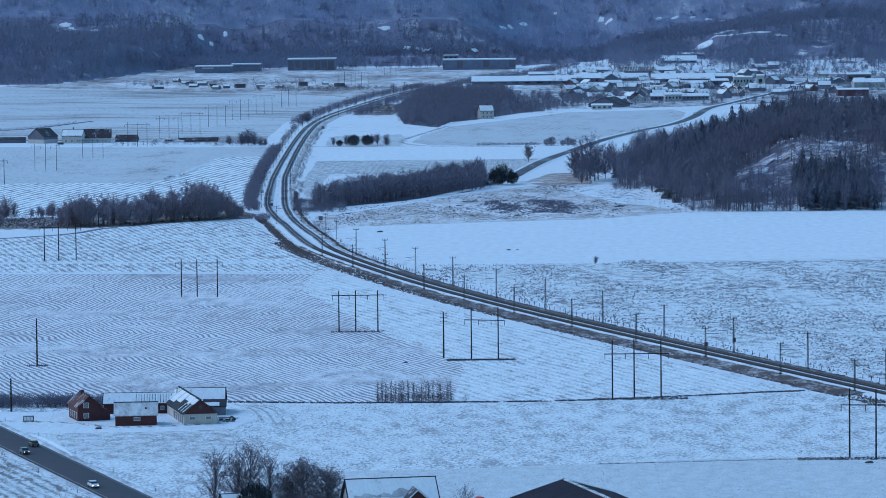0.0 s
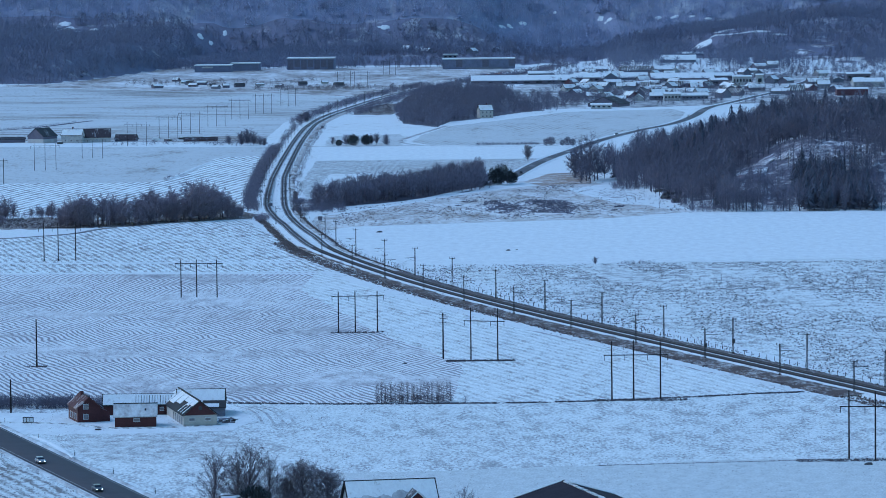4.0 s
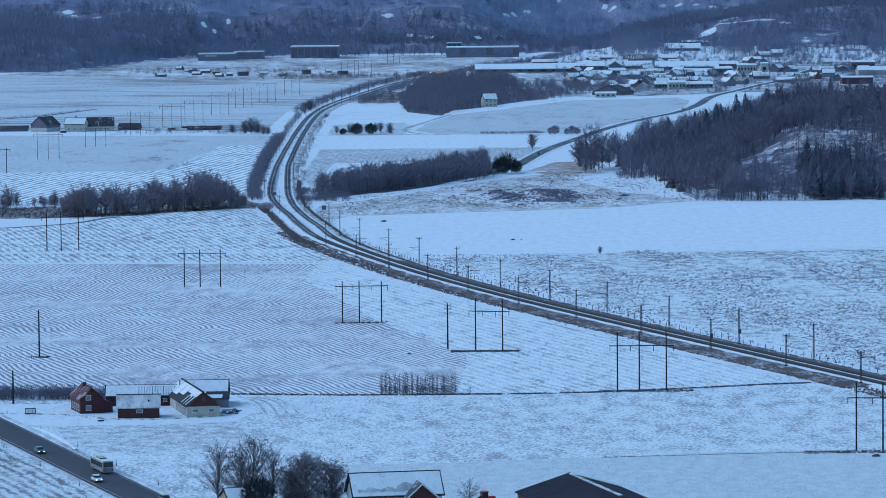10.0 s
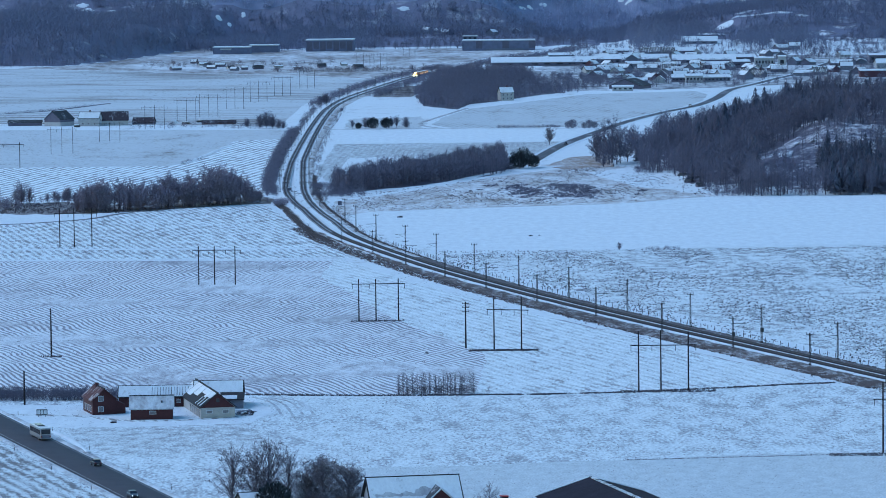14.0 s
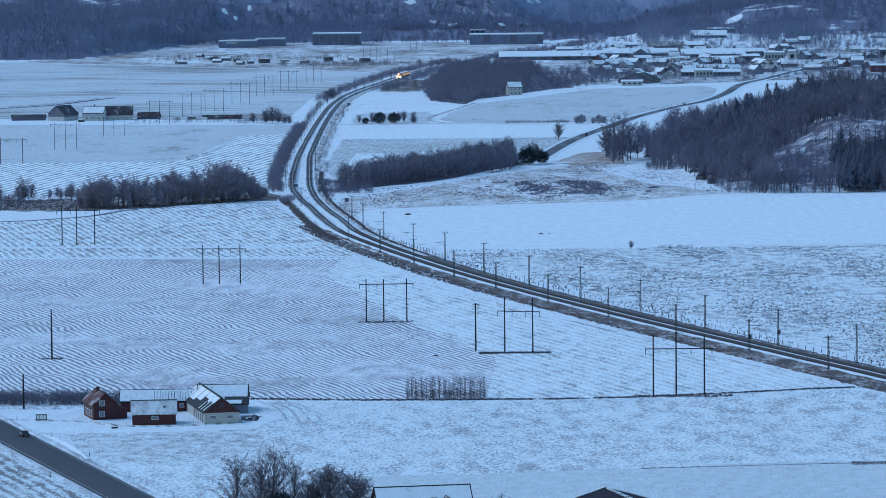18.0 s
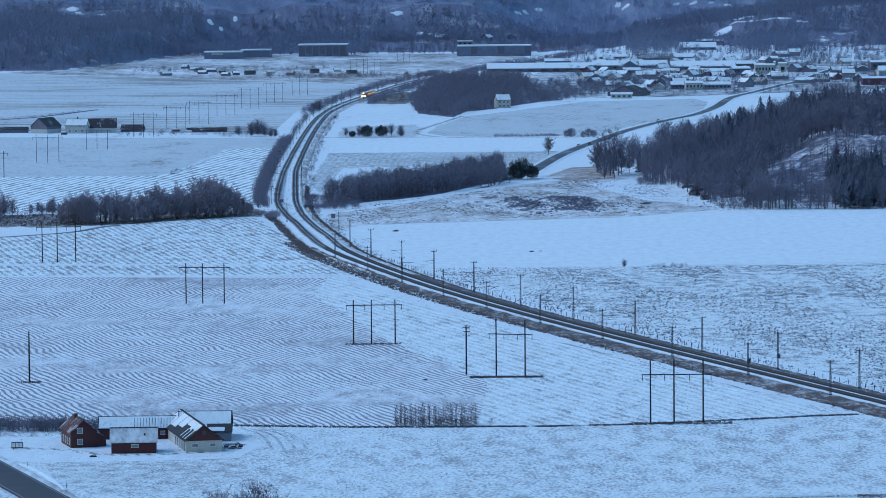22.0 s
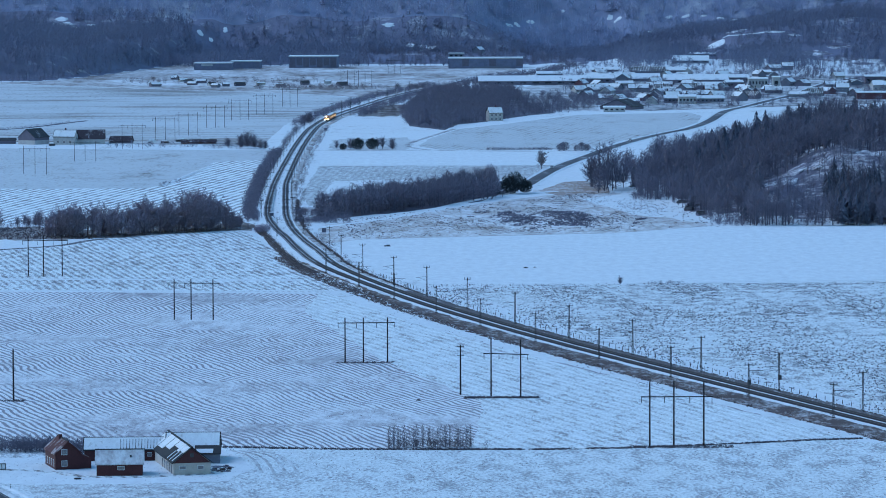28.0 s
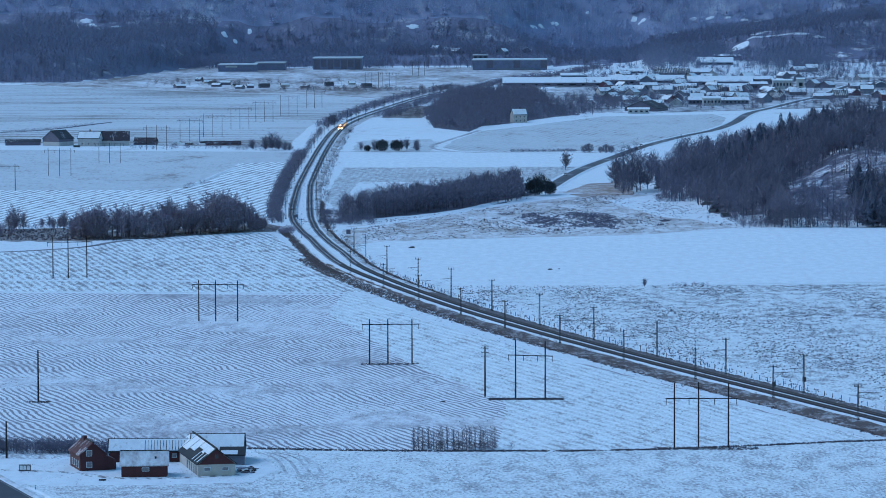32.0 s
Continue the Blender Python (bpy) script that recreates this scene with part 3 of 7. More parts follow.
field("field_left_rows", [(-504, 1926), (-210, 1928.4), (-96, 1965), (-103, 2280), (-105, 2490), (-136.4, 2464), (-139.5, 2316), (-147, 2236), (-158.8, 2204), (-239.6, 2203), (-504, 2203)], "striped", "snow field with dark plough rows", 0.05)
field("field_left_thin", [(-504, 2206), (-239.6, 2206), (-158.8, 2207), (-147.5, 2240), (-140, 2318), (-137, 2467), (-105, 2496), (-106, 2600), (-290.4, 2640), (-504, 2640)], "thin_snow", "flat field under thin snow", 0.05)
field("field_far", [(-576, 2730), (-290.4, 2730), (-117.6, 2658), (-115.2, 2976), (-100, 3200), (-66, 3480), (-110, 3575), (-423, 3900), (-576, 3900)], "furrowed_far", "wide open snow field beside the railway", 0.06)
field("field_centre", [(-79.2, 2594.4), (91.2, 2578.8), (72, 2422.8), (-74.4, 2420.4)], "snow_smooth", "bright strip of untouched snow", 0.06)
field("field_rows", [(-74.4, 2415.6), (69.6, 2418), (43.2, 2256), (12, 2280), (-62.4, 2268), (-67.2, 2040), (-75.6, 2136)], "rows", "snow field with dark stubble rows", 0.05)
field("field_rise", [(-20, 2650), (-12, 2760), (6, 2890), (36, 2964), (96, 3132), (180, 3168), (186, 3100), (175, 2985), (156, 2888), (134, 2808), (115, 2736), (100, 2670), (84, 2606), (28, 2592), (-6, 2606)], "snow_rise", "gently rising field under thin snow before the town", 0.05)
field("field_wedge", [(-73, 2600), (-76, 2731), (-64, 2765), (-52, 2748), (-40.7, 2756), (-28, 2772), (-22, 2690), (-27, 2600)], "thin_snow", "small field of thin snow between the railway and a lane", 0.05, 3.0, 5.0)
field("scrub_floor", [(-68, 3118), (-37, 3116), (-31, 3230), (-30, 3330), (-44, 3345), (-54, 3300), (-64, 3210)], "dry_bank", "brown scrub ground between the railway and the grove", 0.06, 3.0, 5.0)
field("field_industrial", [(-66, 3500), (-20, 3640), (20, 4063), (96, 4300), (96, 4405), (130, 4640), (-100, 4672), (-292, 4520), (-380, 4100), (-423, 3910), (-110, 3580)], "industrial", "brown rutted industrial ground under patchy snow", 0.05)
field("town_ground", [(60, 3195), (150, 3205), (195, 3230), (330, 3330), (430, 3500), (440, 4060), (120, 4060), (60, 3700)], "town", "trodden snow and bare gardens between the houses of the town", 0.04)
field("roadside_bank", [(-300, 1420), (-131, 1058), (-111, 997), (-80, 905), (-60, 845), (-90, 780), (-420, 900), (-420, 1400)], "roadside", "rough bank of dark grass and snow beside the road", 0.06)
field("farm_plot", [(-100, 1033), (-74, 1043), (-55, 1034), (-48, 1002), (-65, 977), (-84, 978), (-95, 1006)], "plot", "rough garden plot under thin snow", 0.08)
field("field_front", [(-28, 948), (-0.1, 953.3), (14.5, 954.3), (27.8, 956.3), (41.2, 959.5), (54.8, 962.7), (68.4, 965.8), (95, 968), (140, 972), (300, 930), (300, 600), (0, 600)], "snow_front", "smooth snow field at the farmyard", 0.08)
field("yard_snow", [(-136, 1044), (-107, 1038), (-98.6, 1033), (-77, 1034), (-54.6, 1040), (-49.6, 1063), (-56, 1092), (-84, 1093), (-106, 1084), (-132, 1078)], "snow_smooth", "smooth trodden snow round the farm buildings", 0.085)
field("meadow_snow", [(63, 2100), (90, 2150), (118, 2030), (112, 1937), (85, 1974), (75, 2030)], "snow_smooth", "tongue of deep snow below the wood", 0.1)
field("brown_corner", [(43.9, 2168), (60, 2252), (80, 2266), (79, 2153), (54, 2121)], "reeds", "patch of pale brown grass", 0.09)
field("reed_hollow", [(-300, 1836), (-204, 1834), (-183.6, 1829.5), (-166, 1830.5), (-152, 1838), (-163, 1870), (-172.7, 1895), (-184.5, 1910), (-205.5, 1902), (-300, 1895)], "reed_floor", "hollow of brown reeds before the trees", 0.08, 3.0, 5.0)


field("thicket_floor", [(-64, 1945), (-20, 2010), (14, 2085), (28, 2170), (24, 2250), (-20, 2180), (-60, 2060)], "dark_ground", "dark ground under the thicket", 0.09)
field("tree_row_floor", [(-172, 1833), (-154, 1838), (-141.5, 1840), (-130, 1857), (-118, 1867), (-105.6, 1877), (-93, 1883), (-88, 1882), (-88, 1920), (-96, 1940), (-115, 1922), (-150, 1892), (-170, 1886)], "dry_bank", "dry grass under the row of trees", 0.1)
field("grove_floor", [(-34, 3120), (-27, 2945), (-3, 2880), (6, 2965), (26, 3012), (40, 3060), (62, 3130), (80, 3165), (64, 3400), (62, 3640), (4, 3690), (-12, 3570), (-26, 3400), (-30, 3250)], "dark_ground", "dark ground under the grove", 0.08)


# ---- strips: roads and the railway ----
def line(points, step=6.0):
    """A smooth line (Catmull-Rom) through the corners."""
    P = [Vector((*p, 0)) for p in points]
    P = [P[0] * 2 - P[1]] + P + [P[-1] * 2 - P[-2]]
    out = []
    for k in range(1, len(P) - 2):
        a, b, c, d = P[k - 1:k + 3]
        n = max(2, int((c - b).length / step))
        for i in range(n):
            t = i / n
            out.append(0.5 * ((2 * b) + (c - a) * t + (2 * a - 5 * b + 4 * c - d) * t * t + (3 * b - a - 3 * c + d) * t ** 3))
    out.append(P[-2])
    return out


def sides(pts):
    out = []
    for k, p in enumerate(pts):
        d = pts[min(k + 1, len(pts) - 1)] - pts[max(k - 1, 0)]
        out.append(Vector((d.y, -d.x, 0)).normalized())
    return out


def strip(name, pts, profile, mat, parent=None, jitter=0.0):
    """A section (offset to the right, height) swept along a line of points."""
    rnd, S = random.Random(len(pts)), sides(pts)
    shape = profile if callable(profile) else lambda y: profile
    V, F, n = [], [], len(shape(pts[0].y))
    for p, s in zip(pts, S):
        for o, z in shape(p.y):
            q = p + s * (o + rnd.uniform(-jitter, jitter))
            V.append((q.x, q.y, z))
    for k in range(len(pts) - 1):
        for i in range(n - 1):
            a = k * n + i
            F.append((a, a + 1, a + n + 1, a + n))
    return from_arrays(name, V, F, [mat], parent)


RIGHT_TRACK = line([(254.3, 723), (173, 960.7), (125, 1100.7), (89.9, 1200.8), (55, 1300.7), (22.3, 1400.7), (-6.5, 1500.6), (-30.6, 1600.5), (-46.5, 1682), (-54.7, 1750), (-62.5, 1811), (-69.9, 1882), (-75.2, 1955), (-78.9, 2033), (-83.9, 2165), (-86.4, 2244), (-88.4, 2385), (-90.2, 2545), (-91.2, 2702), (-91.0, 2850), (-89.8, 2945), (-86.9, 3010), (-80.2, 3117), (-60.6, 3328), (-38.9, 3532), (-4.5, 3757), (22, 3900), (32, 3941), (60, 4058), (90, 4165), (150, 4418)])
LEFT_TRACK = line([(249.9, 721.4), (168.7, 959.3), (120.7, 1099.3), (85.7, 1199.2), (50.7, 1299.3), (18, 1399.3), (-10.9, 1499.4), (-35.4, 1599.5), (-52.6, 1681), (-62.4, 1752), (-70.8, 1829), (-77.2, 1884), (-83.7, 1957), (-87.4, 2035), (-91, 2167), (-92.6, 2245), (-94.4, 2400), (-95.8, 2560), (-96.6, 2720), (-96.2, 2870), (-93.8, 2960), (-91.2, 3030), (-84.6, 3130), (-65.6, 3335), (-44.0, 3540), (-9.8, 3762), (16.5, 3905), (26.5, 3946), (54.5, 4062), (84.5, 4168), (144.5, 4420)])
railway = tagged(new("railway"), "double track railway on a low ballast bed with snow between the rails", "railway", kind="structure")
strip("embankment", LEFT_TRACK, [(-7.0, -0.2), (-4.8, 0.35), (-2.4, 0.55), (2.0, 0.6)], "snow", railway, 0.35)
strip("mid_verge", RIGHT_TRACK, [(-4.4, 0.45), (-2.2, 0.6), (2.4, 0.62)], "snow", railway, 0.2)
for trk in (LEFT_TRACK, RIGHT_TRACK):
    near, far = [p for p in trk if p.y < 1690], [p for p in trk if p.y > 1680]
    strip("ballast_bed", near, [(-1.75, 0.5), (-1.45, 0.74), (1.35, 0.74), (1.55, 0.55)], "ballast", railway, 0.12)
    strip("ballast_bed", far, [(-1.9, 0.5), (-1.5, 0.75), (1.5, 0.75), (1.9, 0.55)], "ballast_dusted", railway, 0.2)
    strip("sleeper_band", near, [(-1.2, 0.74), (-1.16, 0.8), (1.16, 0.8), (1.2, 0.74)], "sleeper", railway)
    for o in (-0.75, 0.75):
        strip("rail", trk, [(o - 0.05, 0.76), (o - 0.05, 0.95), (o + 0.05, 0.95), (o + 0.05, 0.76)], "rail_steel", railway)
        strip("rail_shoulder", far, [(o - 0.42, 0.755), (o - 0.2, 0.84), (o + 0.2, 0.84), (o + 0.42, 0.755)], "ballast", railway, 0.1)
strip("verge", RIGHT_TRACK, [(2.4, 0.62), (4.5, 0.4), (6.6, -0.2)], "grass", railway, 0.4)


def bank_width(y):
    """The dry bank is widest at the near end and runs out towards the curve."""
    w = float(np.interp(y, (1100, 1200, 1300, 1400, 1480, 1560, 1640, 1720), (12.6, 12.6, 11.8, 10.6, 8.6, 6.0, 4.6, 3.8)))
    return [(-w - 0.5, -0.12), (-w + 0.6, 0.2), (-5.2, 0.42), (-3.9, 0.5)]


strip("dry_verge", [p for p in LEFT_TRACK if 1100 < p.y < 1700], bank_width, "dry_bank", railway, 0.6)
strip("ballast_edge", [p for p in RIGHT_TRACK if p.y < 1560], [(1.2, 0.70), (3.4, 0.66), (6.4, 0.12), (7.2, -0.2)], "rail_shoulder", railway, 0.35)
field_path = strip("field_path", line([(-66, 1893), (-61.3, 1897), (-42.6, 1930), (-17.8, 1992), (6.2, 2076), (26.2, 2130), (52.3, 2163)]), [(-3.0, 0.0), (-2.0, 0.3), (1.6, 0.3), (2.6, 0.0)], "snow_smooth", None, 0.15)
tagged(field_path, "snow covered farm track along the meadow", "path", kind="structure")

HIGHWAY = line([(102, 400), (34, 600), (-71.3, 907), (-119.3, 1047), (-206, 1300), (-300, 1574)][::-1], 12)
highway = tagged(new("road"), "wet dark two lane country road cleared of snow", "road", kind="structure")
strip("road_surface", HIGHWAY, [(-5.4, -0.2), (-5.1, 0.14), (0, 0.22), (5.2, 0.14), (5.5, -0.2)], "asphalt", highway)
for o in (-4.5, 4.5):
    strip("edge_line", HIGHWAY, [(o - 0.09, 0.165), (o + 0.09, 0.166)], "line_paint", highway)
for o, w in ((-6.4, 0.9), (6.4, 0.9)):
    strip("ploughed_snow", HIGHWAY, [(o - w, 0.0), (o - 0.3, 0.30), (o + 0.35, 0.26), (o + w, 0.0)], "slush", highway, 0.2)
FAR_ROAD = line([(22, 2140), (35.7, 2201), (46, 2286), (55.8, 2365), (67.8, 2443), (82.4, 2525), (95.9, 2605), (109.6, 2675), (123.7, 2739), (142.7, 2815), (164.8, 2895), (186.7, 3021), (208, 3180), (235.9, 3298), (263.7, 3422), (292.5, 3541), (330, 3747), (357, 3875), (391, 3991)])
strip("far_road", FAR_ROAD, [(-3.5, 0.0), (-3.3, 0.14), (3.3, 0.14), (3.5, 0.0)], "road_far")
for o in (-4.6, 4.6):
    tagged(strip("road_bank", FAR_ROAD, [(o - 1.1, 0.0), (o - 0.4, 0.4), (o + 0.4, 0.4), (o + 1.1, 0.0)], "snow_smooth", None, 0.25), "ridge of ploughed snow beside the country road", "snow bank", kind="structure")
strip("farm_lane", line([(3.7, 2896), (-9.3, 2806), (-22.2, 2713), (-26.7, 2673), (-23.4, 2632), (-8.7, 2597.5), (23.5, 2582), (59, 2580), (90, 2600)]), [(-1.7, 0.0), (-1.4, 0.13), (1.4, 0.13), (1.7, 0.0)], "lane_slush")
strip("field_lane", line([(-110, 2606), (-60, 2600), (-36, 2599), (-12, 2598)]), [(-1.9, 0.0), (-1.6, 0.12), (1.6, 0.12), (1.9, 0.0)], "lane_slush")
tagged(strip("field_bank", line([(-150.5, 2222), (-148.2, 2251), (-144.9, 2296), (-140.8, 2362), (-135.8, 2419)]), [(-1.6, 0.0), (-0.6, 0.45), (0.5, 0.45), (1.4, 0.0)], "snow_smooth", None, 0.5), "low snowy bank at the edge of the ploughed rows", "bank", kind="structure")
tagged(strip("reed_lane", line([(-300, 1738), (-240, 1752), (-197, 1765), (-183, 1773.3), (-167.3, 1788.5), (-159.8, 1801.7), (-153.5, 1823), (-147.5, 1833)]), [(-2.2, 0.02), (-1.4, 0.13), (1.4, 0.13), (2.2, 0.02)], "lane_dark", None, 0.25), "dark wet farm lane between a field and the reeds", "lane", kind="structure")
strip("ditch", line([(-345, 2862), (-321, 2888), (-295, 2928), (-270, 3020), (-262, 3050)]), [(-3.0, 0.0), (-1.5, 0.25), (1.5, 0.25), (3.0, 0.0)], "dark_ground", None, 0.4)
for k in range(4):
    o = 2.3 * k
    tagged(strip("wheel_track", line([(-56.6 + o, 1095.5 - 0.5 * k), (-52.3 + o * 1.1, 1086.5), (-49.4 + o * 1.15, 1073), (-47 + o * 1.2, 1052)], 3), [(-0.42, 0.05), (-0.2, 0.12), (0.2, 0.12), (0.42, 0.05)], "slush", None, 0.12), "curved wheel track pressed into the snow", "wheel track", kind="structure")
tagged(strip("snow_ridge", line([(-104, 1028), (-100.5, 1020), (-94.5, 1001.5), (-90, 982)], 3), [(-0.8, 0.0), (-0.3, 0.38), (0.3, 0.38), (0.9, 0.0)], "snow_smooth", None, 0.12), "low ridge of ploughed snow beside the garden plot", "snow ridge", kind="structure")
strip("yard_drive", line([(-127, 1064), (-112, 1060.5), (-98, 1056), (-86, 1046), (-72, 1046), (-58, 1052)], 3), [(-1.8, 0.0), (-1.5, 0.11), (1.5, 0.11), (1.8, 0.0)], "roadside", None, 0.3)
tagged(bpy.data.objects["yard_drive"], "trodden grey slush on the farm drive", "drive", kind="structure")
for n in ("farm_lane", "field_lane"):
    tagged(bpy.data.objects[n], "narrow dark farm lane between snow fields", "lane", kind="structure")
tagged(bpy.data.objects["ditch"], "dark overgrown ditch across a snow field", "ditch", kind="structure")
tagged(bpy.data.objects["far_road"], "narrow dark country road between snow fields", "road", kind="structure")
for k, ys in enumerate(((1552, 1570, 1590), (1610, 1622, 1640))):
    ob = strip("field_ridge", line([(-420, ys[2]), (-200, ys[1]), (-48 - 9 * k, ys[0])]), [(-2.2, 0.0), (-1.0, 0.35), (0.6, 0.4), (2.0, 0.0)], "snow_smooth", None, 0.4)
    tagged(ob, "low ridge of drifted snow across the field", "snow ridge", kind="structure")


# ---- poles ----
def portal_frame(legs, height, beam, label, stout=0.82):
    """A wooden power line portal: posts at the given places, a crossbeam and hanging insulators."""
    cx, cy = sum(p[0] for p in legs) / len(legs), sum(p[1] for p in legs) / len(legs)
    ob = thing("power_portal", cx, cy, 0, 0, label, "power pole", "wooden power line portals")
    L = [(x - cx, y - cy) for x, y in legs]
    for x, y in L:
        part("post", rod(bmesh.new(), (x, y, -0.6), (x, y, height), 0.26 * stout, 0.2 * stout, 8), "pole_wood", ob)
    a, b = Vector((*L[0], beam)), Vector((*L[-1], beam))
    d = (b - a).normalized()
    part("crossbeam", rod(bmesh.new(), a - d * 2.2, b + d * 2.2, 0.16 * stout, 0.16 * stout, 6), "pole_wood", ob)
    for p in (a - d * 2.0, a.lerp(b, 0.27), a.lerp(b, 0.74), b + d * 2.0):
        part("insulator", rod(bmesh.new(), p - Vector((0, 0, 0.1)), p - Vector((0, 0, 1.5)), 0.09, 0.11, 6), "steel", ob)
    return ob


TALL = "dark wooden power line portal with three posts in snow"
portal_frame([(96.5, 966.5), (102.5, 963.7), (110.5, 965.0)], 16.6, 12.6, TALL)
portal_frame([(45.6, 1101), (51.6, 1103), (58.8, 1101)], 16.0, 12.2, TALL)
portal_frame([(8.2, 1214), (16.2, 1211.6)], 15.8, 11.8, "dark wooden power line portal on a strip of dry grass")
portal_frame([(-33.7, 1307), (-28.3, 1306.6), (-21.2, 1307.7)], 13.4, 11.8, TALL)
portal_frame([(-93.4, 1450), (-87.8, 1449.5), (-80.5, 1448.5)], 13.6, 12.2, TALL)
portal_frame([(-160, 1633), (-154.2, 1632), (-147.4, 1634)], 15.5, 13.4, TALL)
for k in range(8):
    x, y = ((-227.5, 2338), (-212.5, 2480), (-196.5, 2631), (-182.9, 2733), (-172.7, 2808), (-161.5, 2931), (-150.4, 3050), (-137.5, 3161))[k]
    portal_frame([(x - 6.2, y), (x, y), (x + 6.2, y)], 15.6 if k not in (1,) else 11.5, 14.2 if k not in (1,) else 11.0, "tall wooden power line portal on a distant snow field", 0.52)
for x, y in ((-124, 3311), (-90, 3800), (-74, 3790), (-52, 4160)):
    portal_frame([(x - 6, y), (x, y), (x + 6, y)], 14.5, 13.4, "tall wooden power line portal on a distant snow field", 0.6)
portal_frame([(-248, 2197), (-236.3, 2197)], 14.0, 12.8, "tall wooden power line portal on a distant snow field", 0.8)


def line_pole(x, y, height, arms, label):
    ob = thing("utility_pole", x, y, 0, 0, label, "utility pole", "single wooden poles")
    part("post", rod(bmesh.new(), (0, 0, -0.6), (0, 0, height), 0.26, 0.18, 8), "pole_wood", ob)
    for k in range(arms):
        z = height - 0.5 - 1.2 * k
        part("crossarm", boxes((-1.0, 1.0, -0.07, 0.07, z - 0.07, z + 0.07)), "pole_wood", ob)
        for s in (-0.9, 0.9):
            part("insulator", rod(bmesh.new(), (s, 0, z), (s, 0, z + 0.3), 0.06, 0.06, 6), "steel", ob)
    return ob


line_pole(-121, 1207, 14.2, 0, "tall dark wooden pole standing alone in a field")
line_pole(-115.8, 1084, 9.0, 0, "short dark wooden pole beside the farm")
line_pole(-0.1, 1218.4, 13.8, 3, "wooden pole with three crossarms beside the portal")


def rail_mast(x, y, turn, height, reach, side, label):
    """A lattice catenary mast with its cantilever over the track."""
    ob = thing("catenary_mast", x, y, 0.3, turn, label, "catenary mast", "catenary masts along the railway")
    part("foundation", boxes((-0.35, 0.35, -0.35, 0.35, -0.6, 0.35)), "sleeper", ob)
    bm = bmesh.new()
    for sx in (-0.2, 0.2):
        for sy in (-0.2, 0.2):
            rod(bm, (sx, sy, 0.3), (sx * 0.6, sy * 0.6, height), 0.055, 0.05, 4)
    n = 9
    for k in range(n):
        z0, z1 = 0.4 + (height - 0.5) * k / n, 0.4 + (height - 0.5) * (k + 1) / n
        s = 0.19 * (-1) ** k
        rod(bm, (-s, -0.13, z0), (s * 0.9, -0.12, z1), 0.03, 0.03, 3)
        rod(bm, (-s, 0.13, z0), (s * 0.9, 0.12, z1), 0.03, 0.03, 3)
    part("lattice_mast", bm, "steel", ob)
    zc = min(height - 1.0, 7.2)
    bm = bmesh.new()
    rod(bm, (0, 0, zc), (reach * side, 0, zc - 0.2), 0.07, 0.07, 5)
    rod(bm, (0, 0, zc - 1.5), (reach * 0.75 * side, 0, zc - 0.2), 0.04, 0.04, 5)
    rod(bm, (reach * 0.5 * side, 0, zc - 1.2), (reach * side, 0, zc - 1.4), 0.03, 0.03, 4)
    part("cantilever", bm, "steel", ob)
    part("feeder_arm", rod(bmesh.new(), (-1.1 * side, 0, height - 0.3), (1.1 * side, 0, height - 0.3), 0.08, 0.08, 5), "steel", ob)
    for s in (-1.0, 0.0, 1.0):
        part("insulator", rod(bmesh.new(), (s, 0, height - 0.25), (s, 0, height + 0.35), 0.08, 0.05, 6), "steel", ob)
    return ob


def along(track, y):
    """The point of a track at that depth, and the way to its right."""
    k = max(1, next((i for i, p in enumerate(track) if p.y > y), len(track) - 1))
    a, b = track[k - 1], track[k]
    return a.lerp(b, (y - a.y) / (b.y - a.y)), Vector((b.y - a.y, a.x - b.x, 0)).normalized()


def mast_row(track, offset, ys, heights, side):
    for k, y in enumerate(ys):
        p, s = along(track, y)
        q = p + s * offset
        rail_mast(q.x, q.y, math.degrees(math.atan2(s.y, s.x)), heights[k % len(heights)], abs(offset), side, "grey lattice catenary mast beside the snowy railway")


mast_row(LEFT_TRACK, -4.3, (1064, 1111.8, 1158.7, 1210, 1261.5, 1314.7, 1368, 1421, 1470, 1525, 1580, 1640), (9.0, 8.8, 9.1), 1)
mast_row(RIGHT_TRACK, 4.0, (1068, 1120, 1169, 1219.5, 1270.8, 1321.5, 1374, 1425.6, 1478, 1531, 1582, 1640, 1694, 1746), (10.7, 10.4, 10.8), -1)
for trk, o, y in ((LEFT_TRACK, -4.3, 1210), (RIGHT_TRACK, 4.0, 1219.5)):
    p, s = along(trk, y)
    mast = min((m for m in bpy.data.objects if m.name.startswith("catenary_mast")), key=lambda m: math.hypot(m.location.x - p.x - s.x * o, m.location.y - p.y - s.y * o))
    part("transformer", boxes((-0.42, 0.42, -0.75, -0.1, 3.4, 4.7)), "steel", mast, "grey transformer box")
mast_row(LEFT_TRACK, -3.1, range(1840, 3700, 62), (8.2, 8.6), 1)
mast_row(RIGHT_TRACK, 3.1, range(1860, 3700, 62), (8.2, 8.6), -1)


